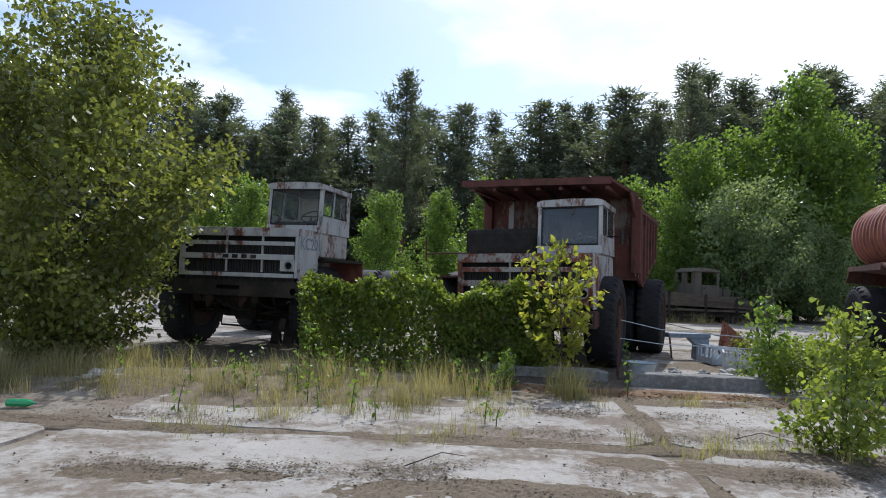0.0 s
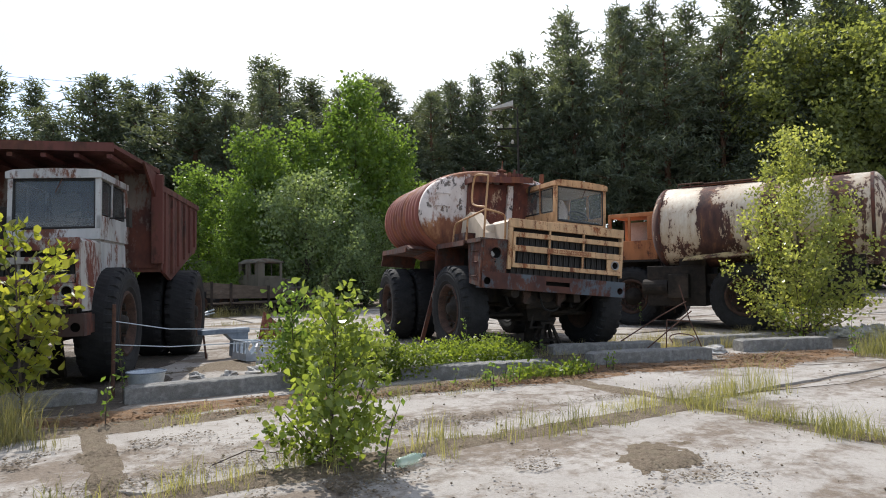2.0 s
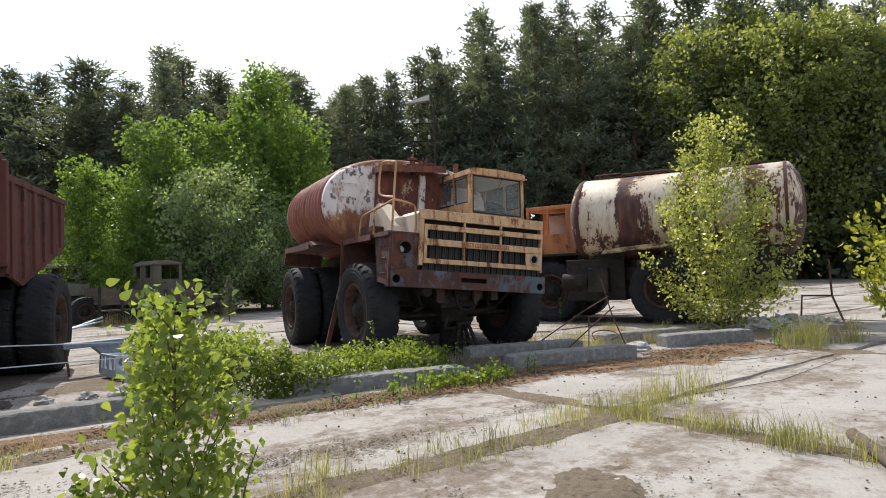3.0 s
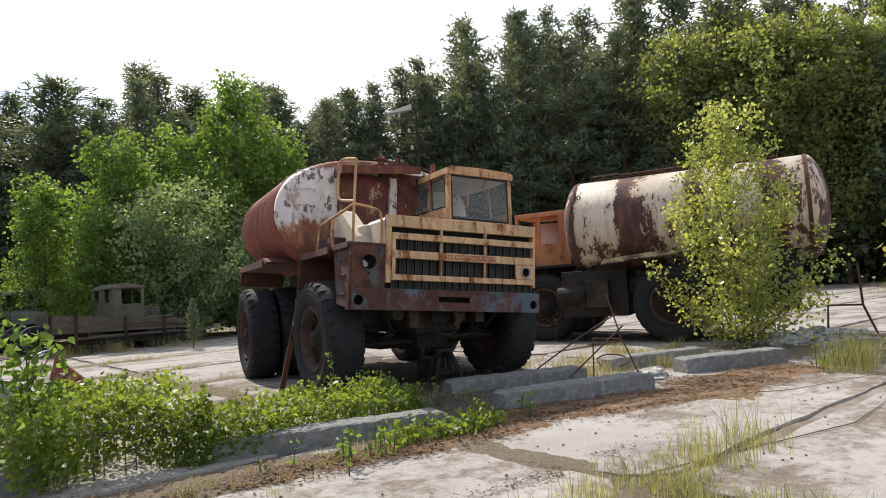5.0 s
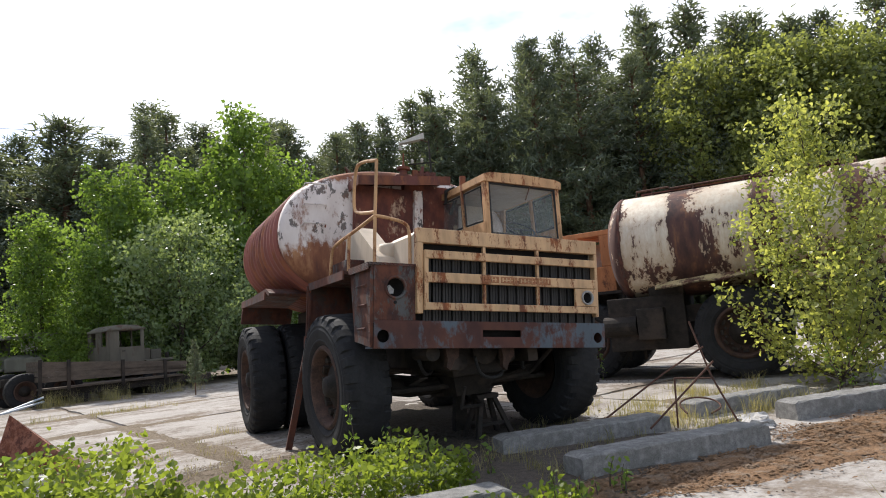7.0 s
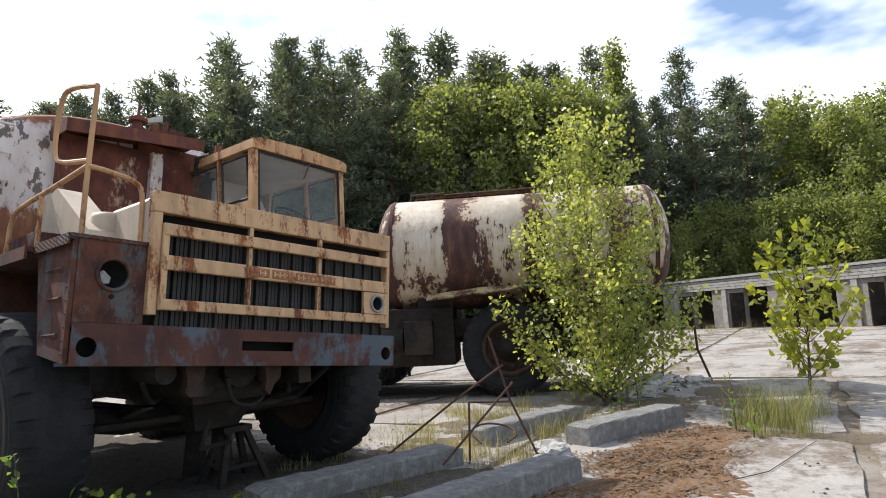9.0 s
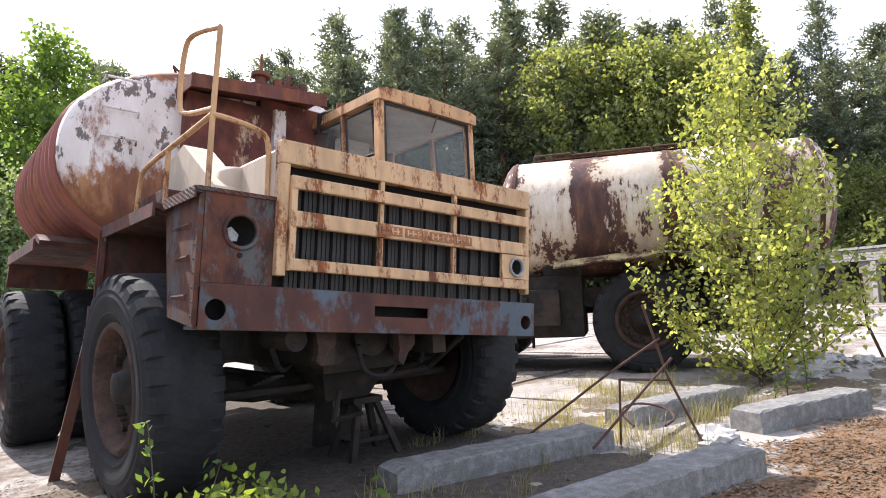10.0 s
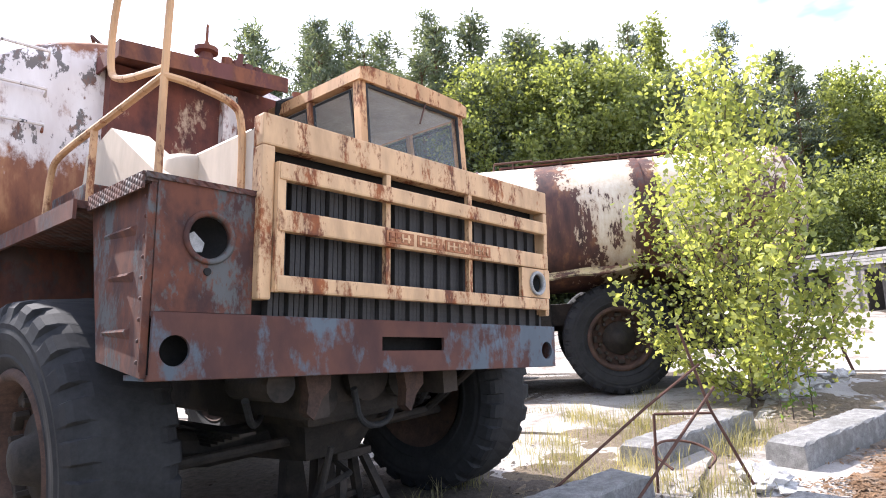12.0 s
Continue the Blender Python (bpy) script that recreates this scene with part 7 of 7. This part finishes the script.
def crumbs(seed, n):
    """Small dark crumbs and pebbles scattered on the slabs."""
    rng = np.random.default_rng(seed)
    V, F = [], []
    base = np.array([(1, 0, 0), (-1, 0, 0), (0, 1, 0), (0, -1, 0), (0, 0, 0.7), (0, 0, -0.7)])
    tri = np.array([(0, 2, 4), (2, 1, 4), (1, 3, 4), (3, 0, 4), (2, 0, 5), (1, 2, 5), (3, 1, 5), (0, 3, 5)])
    for k in range(n):
        x, y = rng.uniform(-4, 15), rng.uniform(2.5, 10)
        s = 0.004 + 0.016 * rng.random() ** 4
        V.append(base * s * (0.7 + 0.6 * rng.random((6, 1))) + np.array([x, y, -0.07]))
        F.append(tri + 6 * k)
    ob = new("pebbles", np_mesh("pebbles", np.concatenate(V), np.concatenate(F), M_SOIL))
    return tagged(ob, "dark crumbs and pebbles strewn on concrete", "pebbles", kind="stuff")


crumbs(4, 2000)
for i, pts in enumerate(([(12.0, 8.2, -0.068), (13.0, 7.5, -0.066), (14.5, 7.1, -0.068)], [(3.5, 7.3, -0.065), (3.8, 7.35, 0.0), (4.1, 7.3, -0.065)], [(0.2, 5.7, -0.065), (0.5, 5.9, 0.01), (0.7, 6.1, -0.065)], [(9.0, 6.9, -0.068), (11.5, 6.3, -0.062), (14.0, 6.5, -0.068)], [(-2.2, 10.4, 0.05), (-1.0, 10.2, 0.12), (-0.4, 10.1, 0.05)])):
    bm = bmesh.new()
    tube(bm, pts, 0.006, 5, 0.003)
    top_mesh("dry_stick", bm, M_BARK, "thin dry grey-brown stick on the ground", "stick")


# ---- old lorries at the back of the yard ----
def lorry(m, paint, label):
    """x forwards. Rounded cab with door seams and open windows, short hood, fenders, bare frame, wheels."""
    ob = thing("old_lorry", label, "truck", m, "old army lorries")
    bm = boxes((-0.6, 0.55, -1.05, -1.0, 0.95, 1.65), (-0.6, 0.55, 1.0, 1.05, 0.95, 1.65), (-0.6, -0.55, -1.0, 1.0, 0.95, 1.72), (0.50, 0.55, -1.0, 1.0, 0.95, 1.62))
    for x0, x1 in ((-0.6, -0.28), (0.44, 0.55)):
        for y0, y1 in ((-1.05, -1.0), (1.0, 1.05)):
            box(bm, x0, x1, y0, y1, 1.65, 2.26)
    for y0, y1 in ((-1.0, -0.72), (-0.26, 0.26), (0.72, 1.0)):
        box(bm, -0.6, -0.55, y0, y1, 1.72, 2.26)
    box(bm, 0.50, 0.55, -0.03, 0.03, 1.62, 2.26)
    cab = part("cab_body", bm, paint, ob)
    for y0, y1 in ((-1.066, -1.051), (1.051, 1.066)):
        d_ = part("door", boxes((-0.27, 0.43, y0, y1, 1.0, 1.63), bev=0.006), paint, ob)
        part("door_handle", boxes((-0.2, -0.1, y0 - 0.02 if y0 < 0 else y1, y0 if y0 < 0 else y1 + 0.02, 1.5, 1.53)), M_CHASSIS, d_)
    bm = bmesh.new()
    rings = []
    for x, k, z in ((-0.64, 0.90, 2.24), (-0.62, 0.97, 2.33), (-0.45, 1.0, 2.42), (0.0, 1.0, 2.45), (0.40, 1.0, 2.42), (0.60, 0.97, 2.33), (0.66, 0.90, 2.24)):
        rings.append([bm.verts.new((x, yy * k, zz)) for yy, zz in ((-1.09, 2.22), (-1.08, min(z, 2.30)), (-0.92, z - 0.03), (-0.5, z), (0.5, z), (0.92, z - 0.03), (1.08, min(z, 2.30)), (1.09, 2.22))])
    for q, w_ in zip(rings, rings[1:]):
        for k in range(7):
            bm.faces.new((q[k], q[k + 1], w_[k + 1], w_[k]))
        bm.faces.new((q[7], q[0], w_[0], w_[7]))
    bm.faces.new(rings[0])
    bm.faces.new(rings[-1][::-1])
    part("roof", bm, paint, ob, smooth=True)
    part("seat_back", boxes((-0.42, -0.32, -0.9, 0.9, 1.1, 1.7), bev=0.03), M_CHASSIS, ob)
    for x0, x1 in ((0.555, 0.95), (0.95, 1.35)):
        part("hood", boxes((x0, x1 - 0.004, -0.62, 0.62, 1.0, 1.56 if x0 < 0.9 else 1.50), bev=0.06), paint, ob)
    for y0, y1 in ((-1.12, -0.63), (0.63, 1.12)):
        part("fender", boxes((0.58, 1.55, y0, y1, 1.06, 1.15), bev=0.03), paint, ob)
        part("headlight", boxes((1.36, 1.46, y0 + 0.13, y0 + 0.33, 1.16, 1.36), bev=0.04), M_CHASSIS, ob)
    part("bumper", boxes((1.6, 1.7, -1.1, 1.1, 0.6, 0.8)), M_CHASSIS, ob)
    for y in (-0.45, 0.33):
        part("frame_rail", boxes((-3.6, 1.6, y, y + 0.12, 0.68, 0.92)), M_CHASSIS, ob)
    for x in (1.1, -2.0, -3.1):
        for y, o in ((-0.95, -1), (0.95, 1)):
            wh = wheel(ob, 0, 0, 0, 0.55, 0.32, o, detailed=False)
            wh.matrix_basis = Matrix.Translation((x, y, 0.52)) @ Matrix.Rotation(radians(90 if o < 0 else -90), 4, "Z")
    return ob


lorry(pose(11.15, 32.3, -0.078, 0, 0, 8) @ Matrix.Scale(1.04, 4), M_OLIVE, "faded olive lorry cab without its bed")
PALE = lorry(pose(9.1, 38.6, -0.078, 0, 0, -104) @ Matrix.Scale(1.1, 4), M_PALEOLIVE, "pale green-white derelict lorry cab")
part("window_sheet", boxes((0.56, 0.57, -0.2, 0.35, 1.75, 2.1)), M_INSIDE, PALE, "pale sheet behind the windscreen")


def trailer_bed(m):
    """Wrecked plank bed on a steel frame, sagging towards one end."""
    ob = thing("trailer_bed", "rotten dark plank trailer bed sagging in weeds", "trailer", m)
    rng = random.Random(8)
    L = 4.6
    for yy in (0.0, 2.1):
        for k in range(4):
            z0 = 0.78 + k * 0.17
            drop = 0.10 + 0.10 * k
            bm = bmesh.new()
            e = rng.uniform(-0.25, 0.05) if k > 1 else 0
            hexa(bm, [(0.0, yy, z0), (L + e, yy, z0 - drop), (L + e, yy + 0.045, z0 - drop), (0.0, yy + 0.045, z0), (0.0, yy, z0 + 0.155), (L + e, yy, z0 + 0.14 - drop), (L + e, yy + 0.045, z0 + 0.14 - drop), (0.0, yy + 0.045, z0 + 0.155)])
            part("plank", bm, M_TIMBER, ob)
    for k in range(4):
        part("end_plank", boxes((-0.05, -0.005, 0.05, 2.1, 0.80 + k * 0.17, 0.95 + k * 0.17)), M_TIMBER, ob)
    for x in (-0.06, 0.75, 2.4, 3.8):
        part("post", boxes((x, x + 0.10, -0.06, -0.005, 0.45 if x > 0 else 0.0, 1.50 - x * 0.09)), M_CHASSIS, ob)
    part("floor", boxes((0.0, L - 0.1, 0.05, 2.1, 0.52, 0.58)), M_TIMBER, ob)
    for y in (0.25, 1.6):
        part("frame_rail", boxes((0.0, L + 1.0, y, y + 0.12, 0.28, 0.50)), M_CHASSIS, ob)
    for x in (0.9, 3.4):
        part("axle_block", boxes((x, x + 0.5, 0.15, 1.9, 0.0, 0.279), bev=0.03), M_CHASSIS, ob)
    return ob


trailer_bed(pose(8.45, 30.1, -0.078, 0, 0, 3))
plant("young_pine", PINES[1], pose(12.25, 26.9, -0.2), "small bright young pine beside the concrete", "tree", scale=0.085)
bm = bmesh.new()
tube(bm, [(7.85, 3.78, -0.025), (8.45, 4.22, -0.018), (9.12, 4.70, -0.028)], 0.058, 12, 0.048)
top_mesh("log", bm, M_TIMBER, "weathered grey log lying on the concrete", "log", smooth=True)
for i, pts in enumerate(([(7.3, 29.2, -0.07), (8.5, 29.9, 0.25)], [(7.2, 28.9, -0.07), (8.5, 29.8, 0.12)])):
    bm = bmesh.new()
    tube(bm, pts, 0.035, 8)
    top_mesh("pipe", bm, M_ZINC, "pale bent pipe leaning on the trailer", "pipe")


# ---- garages and street lamp ----
def garages():
    ob = tagged(new("garage_row"), "low grey row of open concrete garages", "garage")
    a, b = Vector((53.5, 15.0, 0)), Vector((40.0, -1.2, 0))
    d = b - a
    L = d.length
    ob.matrix_basis = Matrix.Translation((a.x, a.y, -0.07)) @ Matrix.Rotation(math.atan2(d.y, d.x), 4, "Z")
    n, pitch = 5, L / 5
    for k in range(n):
        x = k * pitch
        part("pier", boxes((x, x + pitch - 1.7, 0.0, 0.35, 0.0, 2.35), bev=0.02), M_PLASTER, ob)
        part("pilaster", boxes((x + 0.9, x + 1.25, -0.12, 0.0, 0.0, 2.35), bev=0.02), M_BRICK, ob)
        part("door_leaf", boxes((x + pitch - 1.75, x + pitch - 1.70, -1.1, 0.0, 0.05, 2.1)), M_CHASSIS, ob)
        for c in range(4):
            for q in range(6):
                xx = x + q * pitch / 6 + (0.2 if c % 2 else 0)
                part("block", boxes((xx + 0.01, min(L, xx + pitch / 6 - 0.01), -0.15, 0.35, 2.36 + c * 0.16, 2.50 + c * 0.16)), M_BRICK, ob)
    part("end_pier", boxes((L, L + 0.4, 0, 0.35, 0, 2.35)), M_PLASTER, ob)
    part("back_wall", boxes((0, L, 5.5, 5.8, 0, 2.9)), M_PLASTER, ob)
    part("side_wall", boxes((-0.3, 0.0, 0, 5.8, 0, 2.9)), M_PLASTER, ob)
    part("side_wall", boxes((L + 0.4, L + 0.7, 0, 5.8, 0, 2.9)), M_PLASTER, ob)
    part("roof", boxes((-0.4, L + 0.8, -0.25, 6.0, 3.02, 3.16)), M_BRICK, ob)
    return ob


garages()
lamp = thing("street_lamp", "rusty street lamp on a tall pole", "street lamp", pose(32.0, 38.8, 0, 0, 0, -40))
bm = bmesh.new()
tube(bm, [(0, 0, -0.1), (0, 0, 12.0), (0, 0, 13.9)], 0.10, 8, 0.05)
part("pole", bm, M_CHASSIS, lamp)
bm = bmesh.new()
tube(bm, [(0, 0, 13.7), (-0.6, 0, 13.95), (-1.3, 0, 14.0)], 0.035, 6)
part("arm", bm, M_STICK, lamp)
head = bmesh.new()
hexa(head, [(-2.0, -0.25, 13.72), (-0.3, -0.25, 13.95), (-0.3, 0.25, 13.95), (-2.0, 0.25, 13.72), (-2.0, -0.22, 13.82), (-0.3, -0.22, 14.35), (-0.3, 0.22, 14.35), (-2.0, 0.22, 13.82)])
part("lamp_head", head, M_INSIDE, lamp)
for dx, dz in ((-1.95, 13.5), (-1.2, 12.5), (-0.55, 12.5), (-1.4, 11.2), (-0.4, 11.3)):
    bm = bmesh.new()
    lathe(bm, [(dz - 0.14, 0.03), (dz - 0.10, 0.12), (dz, 0.08), (dz + 0.06, 0.12), (dz + 0.16, 0.04)], 10, "z")
    bmesh.ops.translate(bm, verts=bm.verts, vec=(dx, 0, 0))
    part("insulator", bm, M_INSIDE, lamp, smooth=True)
for z in (12.3, 11.0):
    part("cross_arm", boxes((-1.5, 0.3, -0.04, 0.04, z - 0.04, z + 0.04)), M_CHASSIS, lamp)
bm = bmesh.new()
tube(bm, [(-70, 52, 15.0), (-20, 50, 13.4), (32.0, 38.8, 13.0)], 0.012, 4)
top_mesh("overhead_wire", bm, M_RUBBER, "thin dark overhead wire strung across the yard", "wire")
